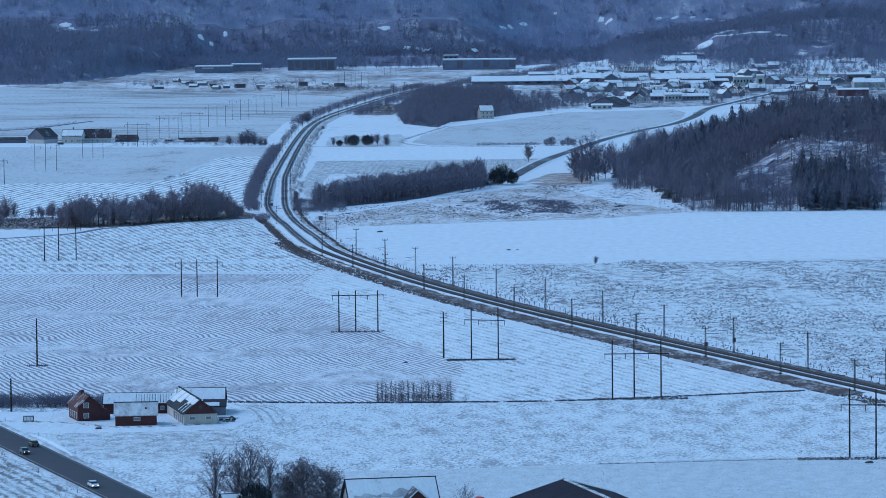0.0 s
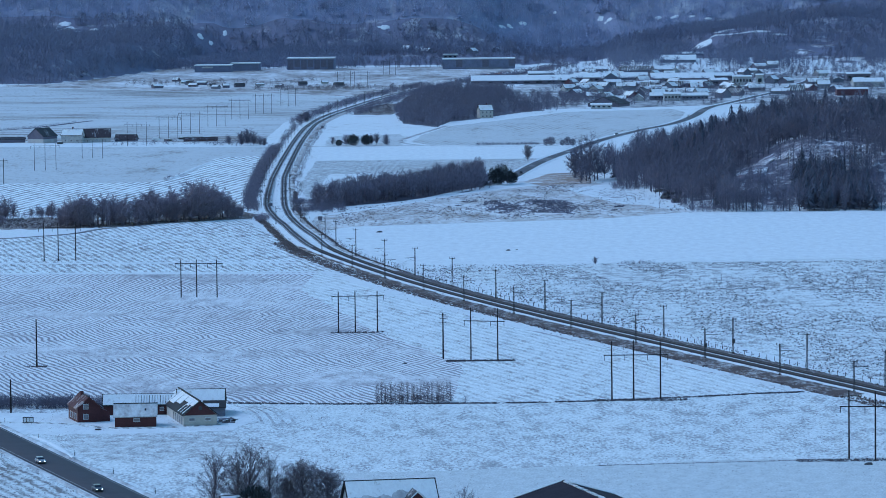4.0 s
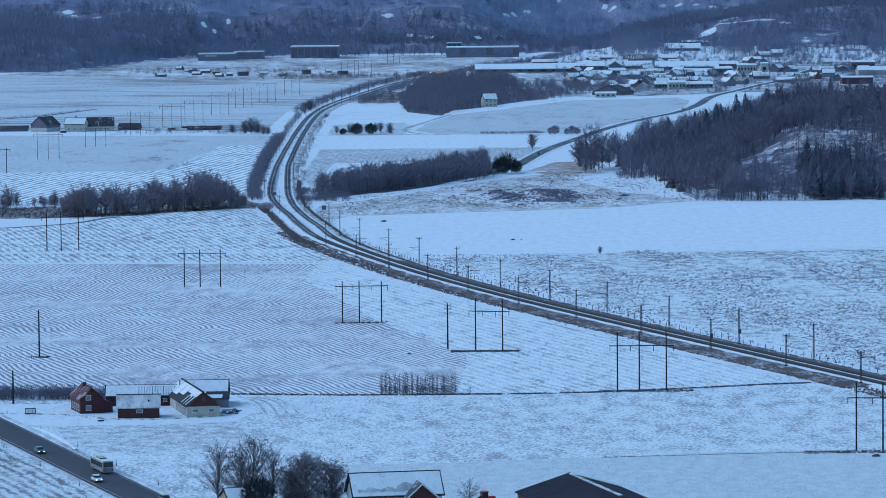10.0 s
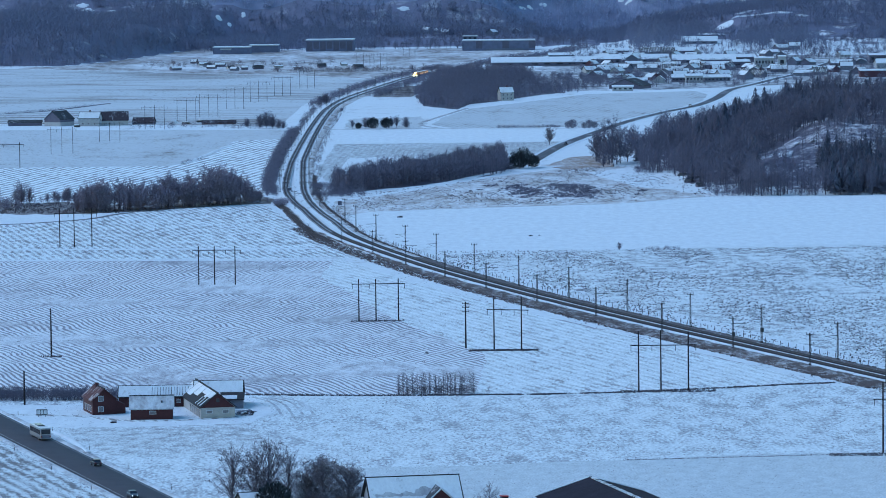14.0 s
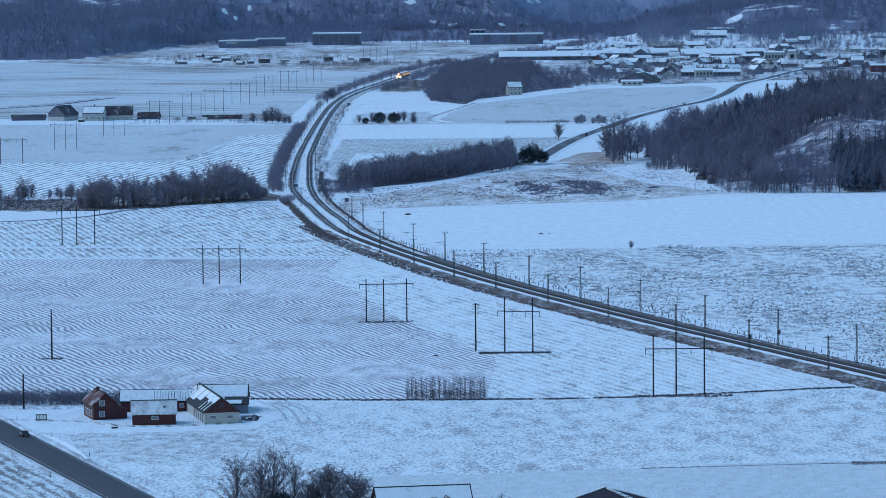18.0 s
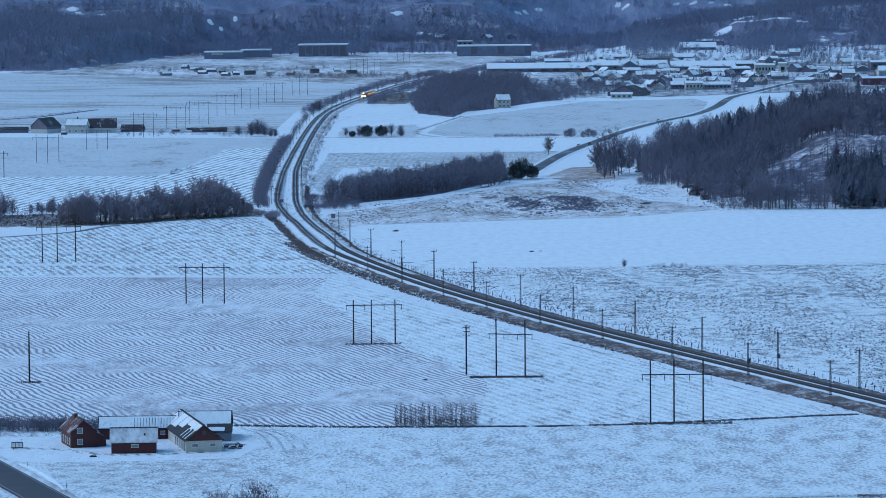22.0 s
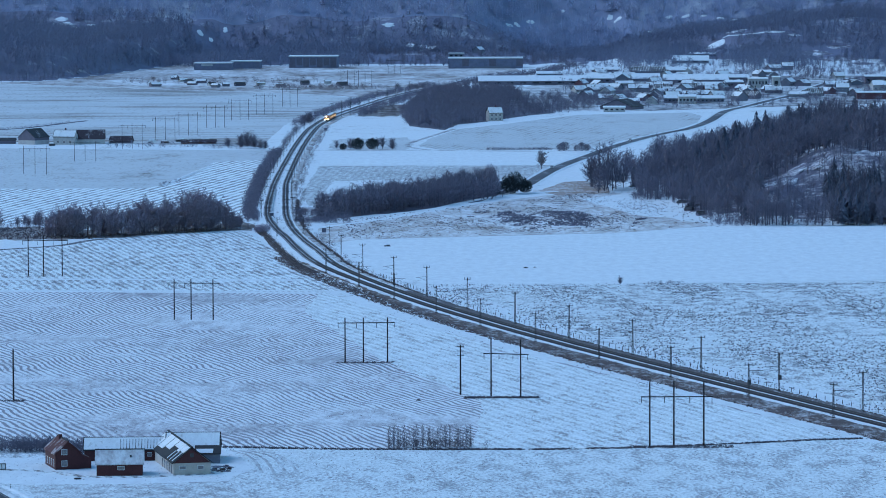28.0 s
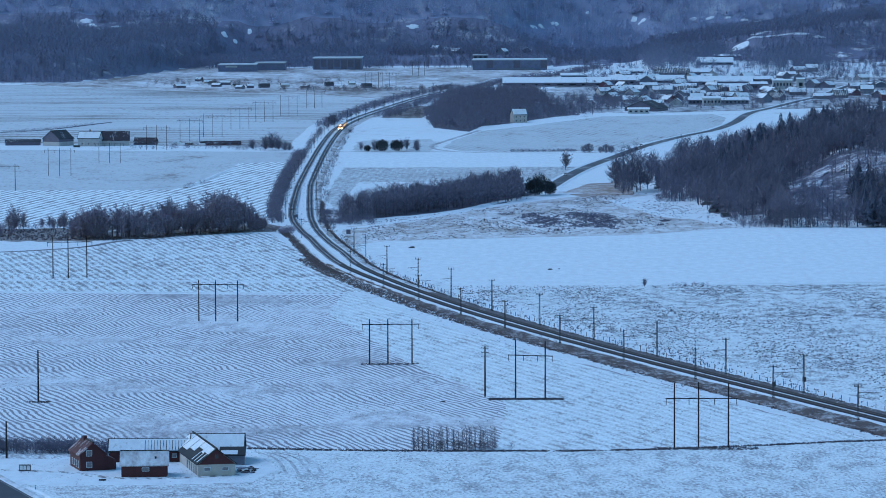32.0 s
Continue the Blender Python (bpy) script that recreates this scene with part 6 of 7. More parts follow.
for x, y in ((-83.8, 2876), (-83, 1972), (-56, 1868)):
    ob = thing("relay_cabinet", x, y, 0.3, 0, "dark relay cabinet beside the railway", "cabinet", "railway cabinets")
    part("cabinet", boxes((-0.9, 0.9, -0.7, 0.7, -0.3, 1.7, 0.06)), "dark_wall", ob)
    part("roof", boxes((-1.0, 1.0, -0.8, 0.8, 1.7, 1.85)), "roof_snow", ob)


def hall(name, x, y, turn, length, width, height, wall, label, bays=0, pitch=0.0, roof="roof_snow"):
    """A flat or low pitched hall with doors and a parapet."""
    ob = thing(name, x, y, float(land(x, y)) - 0.2, turn, label, "building", "halls of the town")
    hl, hw = length / 2, width / 2
    part("wall", boxes((-hl, hl, -hw, hw, -2, height)), wall, ob)
    if pitch > 0:
        for s in (-1, 1):
            bm = prism([(0, height + pitch), (s * (hw + 0.5), height - 0.1), (s * (hw + 0.5), height + 0.2), (0, height + pitch + 0.35)], -hl - 0.5, hl + 0.5)
            bmesh.ops.rotate(bm, verts=bm.verts, matrix=Matrix.Rotation(radians(90), 3, "Z"))
            part("roof", bm, roof, ob)
        bm = prism([(-hw, height - 0.2), (hw, height - 0.2), (0, height + pitch)], -hl, hl)
        bmesh.ops.rotate(bm, verts=bm.verts, matrix=Matrix.Rotation(radians(90), 3, "Z"))
        part("gable", bm, wall, ob)
    else:
        part("roof", boxes((-hl - 0.3, hl + 0.3, -hw - 0.3, hw + 0.3, height, height + 0.5)), roof, ob)
        part("parapet", boxes((-hl - 0.35, hl + 0.35, -hw - 0.4, -hw - 0.28, height - 0.5, height + 0.55)), "paint_white", ob)
    for k in range(bays):
        x0 = -hl + (k + 0.25) * length / bays
        part("bay_window", boxes((x0, x0 + length / bays * 0.5, -hw - 0.08, -hw + 0.02, height * 0.42, height * 0.72)), "glass", ob)
    return ob


h = hall("warehouse", 41, 4360, -1, 77, 36, 11, "wall_hazy", "long grey warehouse with flat snowy roof", 0)
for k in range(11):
    part("wall_panel", boxes((-38.2 + 7 * k, -31.4 + 7 * k, -18.1, -17.95, 2.6, 10.4)), ("wall_hazy", "dark_wall")[k % 4 == 2], h)
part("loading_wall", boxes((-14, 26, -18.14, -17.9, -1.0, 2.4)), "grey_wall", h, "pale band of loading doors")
h = hall("warehouse", -139, 4398, -1, 51, 36, 12.5, "wall_hazy", "dark boxy warehouse with flat snowy roof", 0)
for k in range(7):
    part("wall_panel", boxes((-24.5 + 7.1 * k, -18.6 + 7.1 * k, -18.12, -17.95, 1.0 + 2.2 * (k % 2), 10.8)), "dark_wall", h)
h = hall("warehouse", -240.5, 4330, -1, 39, 28, 7.5, "wall_hazy", "low dark warehouse with a pale sign below the hill", 0)
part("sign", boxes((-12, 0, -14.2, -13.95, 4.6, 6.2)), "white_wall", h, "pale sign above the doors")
hall("warehouse", -209, 4378, -1, 31, 26, 8, "wall_hazy", "low dark warehouse at the foot of the hill", 0)
hall("long_hall", 75, 3834, -1, 92, 38, 3.7, "dark_wall", "long low hall with a wide snowy roof", 8, 4.2)
hall("side_hall", 137, 3862, -1, 28, 24, 4.8, "dark_wall", "dark hall with a snowy roof beside the long hall", 4, 2.6)
hall("low_hall", 101, 4105, -1, 26, 14, 1.9, "grey_wall", "low white roofed hall", 5, 2.0)
hall("site_office", 11, 4552, 0, 16, 10, 5.7, "grey_wall", "small white roofed office building", 3)
h = hall("sports_hall", 133.4, 3240, 68, 26, 26, 2.4, "dark_wall", "dark gabled hall at the edge of a field", 0, 5.4, "roof_dark")
hall("white_annex", 125.3, 3189, -1, 16, 9, 3.5, "white_wall", "white low annex beside a dark hall", 4, 0.9)
hall("apartment_row", 179, 3374, -2, 12, 11, 3.7, "dark_wall", "dark low row of flats with snowy roof", 4, 2.3)
hall("apartment_block", 189.7, 3345, 2, 14, 11, 6.0, "white_wall", "white two storey block of flats", 5, 1.4)
hall("apartment_row", 210, 3378, 2, 22, 11, 3.4, "grey_wall", "low row of flats with a snowy roof", 7, 2.0)
hall("factory", 228.8, 3868, -1, 59, 36, 3.2, "dark_wall", "factory hall with a wide snowy roof", 6, 4.4)
hall("factory_wing", 268, 3872, 4, 18, 24, 5.0, "dark_wall", "tall factory wing with a snowy roof", 3, 2.4)
hall("workshop", 226, 3694, -1, 34, 20, 3.6, "dark_wall", "dark workshop with a snow covered roof", 5, 2.6)
hall("workshop", 252, 3700, 3, 15, 18, 6.0, "dark_wall", "tall dark workshop with a snowy roof", 2, 1.6)
hall("office_block", 275, 3724, -1, 17, 14, 8.2, "white_wall", "white office block in the town", 6, 0.8)
hall("stair_tower", 287, 3672, -1, 6.5, 8, 11.0, "white_wall", "white stair tower beside the office block", 1, 0.8)
hall("red_store", 346, 3434, -1, 26, 18, 5.7, "red_hazy", "red store building at the edge of the town", 0, 0.9)
hall("white_store", 382, 3646, -2, 27, 22, 5.0, "white_wall", "white store building with snowy roof", 0, 3.0)
hall("dark_store", 389, 3806, -1, 22, 20, 7.4, "dark_wall", "dark store building with snowy roof", 4, 1.2)
hall("works", 146, 3912, -3, 36, 30, 2.4, "dark_wall", "works hall with a broad snowy roof", 5, 4.9)
hall("works", 163, 3884, 82, 20, 12, 4.3, "grey_wall", "gabled works building end on to the field", 2, 3.8)
hall("works", 185, 3914, 1, 26, 24, 2.8, "grey_wall", "works hall with a broad snowy roof", 4, 4.3)
hall("warehouse_row", 161.5, 4238, -1, 23, 16, 1.9, "dark_wall", "low warehouse under a snowy roof", 4, 2.9)
hall("warehouse_row", 158, 4176, -1, 27, 16, 1.9, "dark_wall", "low warehouse under a snowy roof", 4, 2.3)
hall("warehouse_row", 199, 4146, 2, 34, 20, 1.8, "grey_wall", "low warehouse under a greyish roof", 5, 4.0, "roof_mixed")
hall("warehouse_row", 229, 4140, -1, 22, 18, 2.9, "dark_wall", "low warehouse under a snowy roof", 4, 2.9)
hall("upper_hall", 249, 4276, -2, 37, 18, 2.6, "grey_wall", "broad hall with a bright snowy roof on the rise", 4, 4.8)
hall("upper_hall", 268, 4384, 1, 28, 14, 2.0, "dark_wall", "long low hall high on the slope", 4, 1.6)
h = gable_house("yellow_house", 32.7, 3030, 15, 10, 9, 5.8, 9.6, "render_pale", "roof_snow", "pale yellow two storey house with snowy roof", windows=(("f", -3, 0.8, 1.2, 1.5), ("f", 0, 0.8, 1.2, 1.5), ("f", 3, 0.8, 1.2, 1.5), ("f", -3, 3.6, 1.2, 1.5), ("f", 0, 3.6, 1.2, 1.5), ("f", 3, 3.6, 1.2, 1.5)))
chimney(h, 1, 0, 9, 11)


# small houses of the town, a few kinds repeated
def town_kind(length, width, eave, ridge, wall, roof, label):
    w = [("f", -length / 2 + (k + 0.5) * length / 3, 1.0, 1.2, 1.3) for k in range(3)]
    if eave > 4:
        w += [("f", -length / 2 + (k + 0.5) * length / 3, 3.4, 1.2, 1.2) for k in range(3)]
    ob = gable_house("townhouse", 0, 0, 0, length, width, eave, ridge, wall, roof, label, 0.5, "houses of the town", w)
    chimney(ob, length * 0.2, 0, ridge - 0.6, ridge + 1.2)
    return ob


KINDS = [
    town_kind(11, 9, 2.7, 6.0, "white_wall", "roof_snow", "white town house with snowy roof"),
    town_kind(11, 9, 4.0, 7.4, "grey_wall", "roof_snow", "grey two storey town house with snowy roof"),
    town_kind(11, 9, 2.6, 5.8, "red_hazy", "roof_snow", "dark red town house with snowy roof"),
    town_kind(14, 10, 2.7, 5.8, "dark_wall", "roof_snow", "dark town house with snowy roof"),
    town_kind(16, 10, 2.6, 4.9, "grey_wall", "roof_snow", "grey bungalow with snowy roof"),
    town_kind(12, 8, 3.0, 6.4, "dark_wall", "roof_mixed", "dark town house with patchy snow on its roof"),
]
HALLS = ((75, 3834, 50), (137, 3862, 18), (133, 3240, 20), (125, 3189, 12), (179, 3374, 10), (190, 3345, 12), (210, 3378, 15), (229, 3868, 36), (226, 3694, 22), (252, 3700, 12), (275, 3724, 14), (346, 3434, 18), (382, 3646, 18), (389, 3806, 16), (146, 3912, 24), (185, 3914, 18))
SPOTS = [(162, 3350), (203, 3602), (226, 3610), (341, 3515), (290, 3480), (306, 3500), (322, 3560), (326, 4172), (340, 4180), (-38.3, 4700), (-25.9, 4699), (-14.5, 4688), (64, 4692), (36, 4625)]
while len(SPOTS) < 78:
    y = R.uniform(3330, 3800) if len(SPOTS) < 66 else R.uniform(3930, 4120)
    lo, hi = 112 + max(0, 3420 - y) * 0.3, min(400, 150 + (y - 3250) * 0.55)
    x = R.uniform(lo, hi)
    open_ground = abs(x - float(np.interp(y, [p.y for p in FAR_ROAD], [p.x for p in FAR_ROAD]))) > 14
    if open_ground and all(abs(x - a) > w or abs(y - b) > 34 for a, b, w in HALLS) and all(math.hypot(x - a, (y - b) * 0.4) > 11 for a, b in SPOTS):
        SPOTS.append((x, y))
for k, (x, y) in enumerate(SPOTS):
    m = pose(x, y, float(land(x, y)) - 0.15, 0, 0, R.choice((0, 8, -10, 25, -35, 85, 60, 120)))
    if k < len(KINDS):
        KINDS[k].matrix_basis = m
    else:
        copy_thing(R.choice(KINDS[:2] * 2 + KINDS[:5] * 2 + KINDS[5:]), m)
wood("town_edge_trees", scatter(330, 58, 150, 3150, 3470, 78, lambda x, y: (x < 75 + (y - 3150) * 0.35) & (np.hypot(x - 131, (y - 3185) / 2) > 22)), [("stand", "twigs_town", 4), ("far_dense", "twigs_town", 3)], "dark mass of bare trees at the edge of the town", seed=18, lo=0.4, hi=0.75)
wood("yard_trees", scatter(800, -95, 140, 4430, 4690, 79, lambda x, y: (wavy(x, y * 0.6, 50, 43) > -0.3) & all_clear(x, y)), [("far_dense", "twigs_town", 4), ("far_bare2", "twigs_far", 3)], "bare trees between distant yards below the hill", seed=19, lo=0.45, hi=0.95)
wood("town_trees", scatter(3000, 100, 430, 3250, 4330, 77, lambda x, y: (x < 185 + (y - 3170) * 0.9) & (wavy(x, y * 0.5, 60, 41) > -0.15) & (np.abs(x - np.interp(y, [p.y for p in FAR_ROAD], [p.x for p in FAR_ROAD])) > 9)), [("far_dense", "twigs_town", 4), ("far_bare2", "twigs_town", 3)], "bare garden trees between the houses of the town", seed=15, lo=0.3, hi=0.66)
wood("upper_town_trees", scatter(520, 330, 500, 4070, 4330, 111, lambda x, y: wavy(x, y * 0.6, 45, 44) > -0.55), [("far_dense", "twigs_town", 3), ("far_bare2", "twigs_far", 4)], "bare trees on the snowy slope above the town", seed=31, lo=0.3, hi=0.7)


# ---- tufts, hedges and brush ----
def tufts(name, spots, height, width, mat, label, seed=0, blades=3, category="grass"):
    """Dry tufts standing out of the snow, joined into one object."""
    r = np.random.RandomState(seed)
    n = len(spots)
    Z = land(spots[:, 0], spots[:, 1])
    V = np.zeros((n, blades, 3, 3))
    for k in range(blades):
        a = r.uniform(0, 6.283, n)
        h, w = height * r.uniform(0.5, 1.3, n), width * r.uniform(0.5, 1.2, n)
        ox, oy = r.normal(0, width * 0.4, n), r.normal(0, width * 0.4, n)
        for j, s in ((0, -0.5), (1, 0.5)):
            V[:, k, j, 0] = spots[:, 0] + ox + np.cos(a) * w * s
            V[:, k, j, 1] = spots[:, 1] + oy + np.sin(a) * w * s
            V[:, k, j, 2] = Z - 0.05
        V[:, k, 2, 0] = spots[:, 0] + ox + r.normal(0, width * 0.4, n)
        V[:, k, 2, 1] = spots[:, 1] + oy + r.normal(0, width * 0.4, n)
        V[:, k, 2, 2] = Z + h
    F = np.arange(n * blades * 3).reshape(-1, 3)
    return tagged(from_arrays(name, V.reshape(-1, 3), F, [mat]), label, category, kind="stuff")


def beside(track, y0, y1, o0, o1, n, seed):
    """Random spots in a band beside a track."""
    r = np.random.RandomState(seed)
    P, S = track, sides(track)
    ids = [k for k in range(len(P)) if y0 < P[k].y < y1]
    out = []
    for _ in range(n):
        k = ids[r.randint(len(ids))]
        q = P[k] + S[k] * r.uniform(o0, o1) + (P[min(k + 1, len(P) - 1)] - P[k]) * r.uniform(0, 1)
        out.append((q.x, q.y))
    return np.array(out)


def clumped(P, size, seed, cut):
    return P[wavy(P[:, 0], P[:, 1] * 0.35, size, seed) + np.random.RandomState(seed).normal(0, 0.55, len(P)) > cut]


def right_of_rail(x, y, gap):
    tx = np.interp(y, [p.y for p in RIGHT_TRACK], [p.x for p in RIGHT_TRACK])
    return x > tx + gap


def left_of_rail(x, y, gap):
    tx = np.interp(y, [p.y for p in LEFT_TRACK], [p.x for p in LEFT_TRACK])
    return x < tx - gap


BOUNDARY = ((-59.8, -44, -29, -4.5, 16.8, 38.2, 53.7, 71, 86.8, 100), (1102.6, 1099.6, 1097, 1096, 1095.4, 1097.6, 1101.6, 1107, 1112.8, 1116))


def along_edge(n, seed):
    r = np.random.RandomState(seed)
    x = r.uniform(-59, 99, n)
    P = np.stack([x, np.interp(x, *BOUNDARY) + r.uniform(-1.3, 1.3, n)], 1)
    return clumped(P, 12, 4, -0.8)


tufts("stubble_tufts", clumped(scatter(60000, -10, 230, 900, 1590, 31, lambda x, y: right_of_rail(x, y, 9)), 45, 3, -0.1), 0.34, 0.46, "dry_grass", "dark dry tufts scattered over a snowy field", 1)
tufts("meadow_tufts", clumped(scatter(9000, -50, 118, 1800, 2160, 33, lambda x, y: (y < 1930 + (x + 60) * 1.75) & (x > -56) & (y > 1828 + np.maximum(0, x + 37) * 0.42)), 60, 5, 0.1), 0.4, 0.7, "hedge_twigs", "brown weeds standing out of thin snow", 2)
tufts("field_tufts", clumped(scatter(9000, -200, 100, 1090, 1560, 35, lambda x, y: left_of_rail(x, y, 12)), 60, 7, 0.25), 0.2, 0.4, "dry_grass", "short stubble poking through the snow", 3)
tufts("near_tufts", clumped(scatter(16000, -110, 160, 880, 1090, 37, lambda x, y: (x > -0.345 * y + 256) & left_of_rail(x, y, 12)), 40, 9, -0.1), 0.16, 0.35, "dry_grass", "short grass poking through the snow", 4)
tufts("roadside_tufts", scatter(5000, -140, -60, 880, 1050, 39, lambda x, y: x < -0.341 * y + 230), 0.2, 0.4, "dry_grass", "rough dark grass in the snow beside the road", 5)
tufts("verge_grass", np.concatenate([beside(LEFT_TRACK, 900, 1720, -13.0, -5.2, 6500, 41), beside(LEFT_TRACK, 1640, 1900, -9, -4, 2500, 42), beside(RIGHT_TRACK, 1000, 2100, 4.0, 6.5, 6000, 43)]), 0.42, 0.7, "bank_grass", "tall brown grass along the railway", 6, 3)
tufts("boundary_grass", np.concatenate([along_edge(1900, 44), scatter(260, 40, 66, 1097, 1102, 45), scatter(800, 1, 21, 1209, 1213, 46), scatter(120, -36, -19, 1305, 1309, 47), scatter(420, 84, 112, 961, 966, 48), np.stack([np.linspace(36, 95, 150), 958 + 0.12 * np.linspace(0, 59, 150)], 1), scatter(70, -124, -118, 1205, 1209, 49)]), 0.3, 0.5, "dry_grass", "strip of brown grass between two fields", 7, 4)
tufts("reed_bed", scatter(3200, -300, -152, 1832, 1905, 49, lambda x, y: (y < 1838 + (-152 - x) * 3.2)), 0.6, 0.6, "hedge_twigs", "dark brown reeds in a hollow before the trees", 8, 4)
tufts("dark_weeds", clumped(scatter(9000, 0, 90, 1882, 2050, 50, lambda x, y: np.hypot((x - 45) / 36, (y - 1952 + (x - 45) * 0.5) / 62) + 0.3 * wavy(x, y * 0.5, 20, 8) < 0.85), 35, 6, -0.2), 0.5, 0.8, "twigs", "dark patch of weeds in the meadow", 9, 4)
ob = tagged(new("rail_fence"), "low wire fence of short wooden posts along the railway", "fence")
for k in range(110):
    p, s = along(RIGHT_TRACK, 1060 + 5.2 * k)
    q = p + s * 8.5
    f = part("fence_post", boxes((-0.08, 0.08, -0.08, 0.08, -0.3, 1.2)) if k == 0 else bmesh.new(), "pole_wood", ob)
    if k == 0:
        first_post = f
    else:
        f.data = first_post.data
    f.location = (q.x, q.y, 0)


def brush(name, P, label, size=(0.5, 1.0), mat="hedge_twigs", seed=0, kind="brush"):
    return wood(name, P, [(kind, mat, 1)], label, seed=seed, category="bushes", lo=size[0], hi=size[1])


brush("knoll_foot_brush", np.concatenate([scatter(480, 116, 330, 1899, 1926, 70), scatter(140, 88, 118, 2085, 2125, 73), scatter(160, 114, 136, 1905, 2010, 84)]), "dark scrub along the edge of the wood", (0.5, 1.3), "twigs", 15)
brush("hill_foot_brush", scatter(500, -560, -215, 3920, 4330, 68, lambda x, y: (land(x, y) < 1.5) & (land(x, y + 40) > 0.4)), "scrub along the foot of the hill", (1.0, 2.4), "twigs", 14)
brush("hedge", np.concatenate([scatter(760, -160, -97, 1092, 1104, 51), scatter(110, -100, -84, 1088, 1098, 81)]), "dark leafless hedge behind the farm", (0.55, 1.25), "twigs", 1)
brush("rail_brush_left", np.concatenate([beside(LEFT_TRACK, 1935, 2560, -11, -5.2, 700, 52), beside(LEFT_TRACK, 2520, 2950, -8, -5, 60, 69)]), "dark leafless brush along the railway", (0.9, 1.9), "twigs", 2)
brush("rail_brush_right", beside(RIGHT_TRACK, 1750, 2900, 5, 9.5, 260, 53), "brown leafless brush along the railway", (0.3, 1.0), "hedge_twigs", 3)
brush("rail_brush_far", np.concatenate([beside(LEFT_TRACK, 2950, 3800, -16, -6, 620, 54), beside(RIGHT_TRACK, 3120, 3700, 6, 20, 420, 55)]), "brown scrub along the distant railway", (0.8, 1.9), "twigs_town", 4)
brush("rail_brush_town", beside(RIGHT_TRACK, 3760, 4330, 5, 11, 300, 112), "tall brown scrub along the railway before the town", (1.5, 2.6), "twigs_town", 32)
brush("track_scrub", np.concatenate([beside(RIGHT_TRACK, 1880, 2700, -4.3, -2.6, 70, 91), beside(RIGHT_TRACK, 1900, 2900, 3.4, 7.5, 190, 92)]), "scattered scrub between and beside the tracks", (0.18, 0.5), "twigs", 22)
brush("curve_hedge", np.concatenate([scatter(150, -74, -52, 1996, 2012, 93), scatter(110, -71, -52, 1928, 1944, 94)]), "dark hedge at the end of the thicket beside the railway", (0.5, 1.0), "twigs", 23)
brush("near_rail_brush", np.concatenate([beside(LEFT_TRACK, 1150, 1750, -10, -5, 90, 56), beside(RIGHT_TRACK, 1480, 1760, 5, 8, 60, 57)]), "low brown bushes along the railway bank", (0.3, 0.75), "hedge_twigs", 5)
brush("farm_scrub", np.concatenate([scatter(50, -215, -120, 2640, 2665, 58), scatter(20, -150, -118, 2615, 2640, 59)]), "dark scrub around a distant farm", (0.7, 1.6), "twigs", 6)
brush("ditch_scrub", np.array([(-321 + 26 * t, 2888 + 40 * t) for t in np.linspace(0, 1, 45)] + [(-295 + 25 * t, 2928 + 92 * t) for t in np.linspace(0, 1, 45)]), "thin dark scrub along a ditch", (0.35, 0.7), "twigs", 9)
brush("smooth_field_scrub", scatter(26, 70, 83, 1585, 1592, 82), "low dark scrub at the edge of a smooth field", (0.25, 0.6), "twigs", 16)
brush("far_scrub", np.concatenate([scatter(160, -170, -20, 3690, 3760, 60), scatter(120, -300, -120, 3850, 3990, 61)]), "patches of scrub on the valley floor", (0.8, 2.0), "hedge_twigs", 7)
brush("thicket_edge", scatter(150, -72, -46, 1925, 1995, 63), "low dark scrub at the end of the thicket", (0.7, 1.4), "twigs", 8)
brush("tree_row_brush", np.concatenate([scatter(330, -172, -87, 1830, 1930, 64, lambda x, y: (y > row_front(x) + 1) & (y < row_front(x) + 14)), scatter(60, -86, -80, 1868, 1886, 95), scatter(70, -215, -174, 1900, 1914, 65)]), "dark brush under the row of trees", (0.5, 1.25), "twigs_row", 11)
brush("grove_brush", scatter(420, -36, 90, 2870, 3340, 66, lambda x, y: (y > grove_front(x) - 6) & (y < grove_front(x) + 45)), "dark brush under the grove", (0.6, 1.5), "twigs_town", 12)
brush("wedge_scrub", scatter(130, -66, -30, 3122, 3340, 108, lambda x, y: x > np.interp(y, [3118, 3210, 3340], [-66, -60, -42])), "brown scrub between the railway and the grove", (0.4, 1.3), "hedge_twigs", 27)
brush("road_hedge", scatter(150, 22, 62, 2592, 2603, 62), "low dark hedge at the edge of a field", (0.35, 0.75), "twigs", 29)
brush("bank_scrub", np.concatenate([scatter(26, -152, -147.5, 2222, 2252, 109), scatter(10, -147, -143, 2255, 2300, 110)]), "dark scrub on a low snowy bank", (0.3, 0.6), "twigs", 30)
brush("thicket_brush", scatter(200, -66, 26, 1940, 2190, 67, lambda x, y: (y > 1948 + (x + 60) * 1.9) & (y < 1985 + (x + 60) * 2.2)), "dark brush at the foot of the thicket", (0.9, 1.8), "twigs", 13)
brush("sapling_brush", scatter(80, -18.5, 2, 1098, 1103, 83), "low twiggy growth between the saplings", (0.35, 0.8), "birch_twigs", 20)
for k in range(56):
    t = k / 55
    tree("sapling", -18.5 + 20.5 * t + R.uniform(-0.5, 0.5), 1100.5 + R.uniform(-2.5, 2.5), "sapling", "bark", "birch_twigs", R.uniform(0, 360), R.uniform(0.75, 1.1), "slender leafless sapling in a cluster on the field boundary", "boundary saplings")
tree("bush", 5.8, 1098, "shrub", "bark", "twigs", 0, 0.75, "small dark bush on the field boundary")
tree("bush", 63.5, 1106, "shrub", "bark", "twigs", 40, 0.38, "small dark bush on the field boundary")
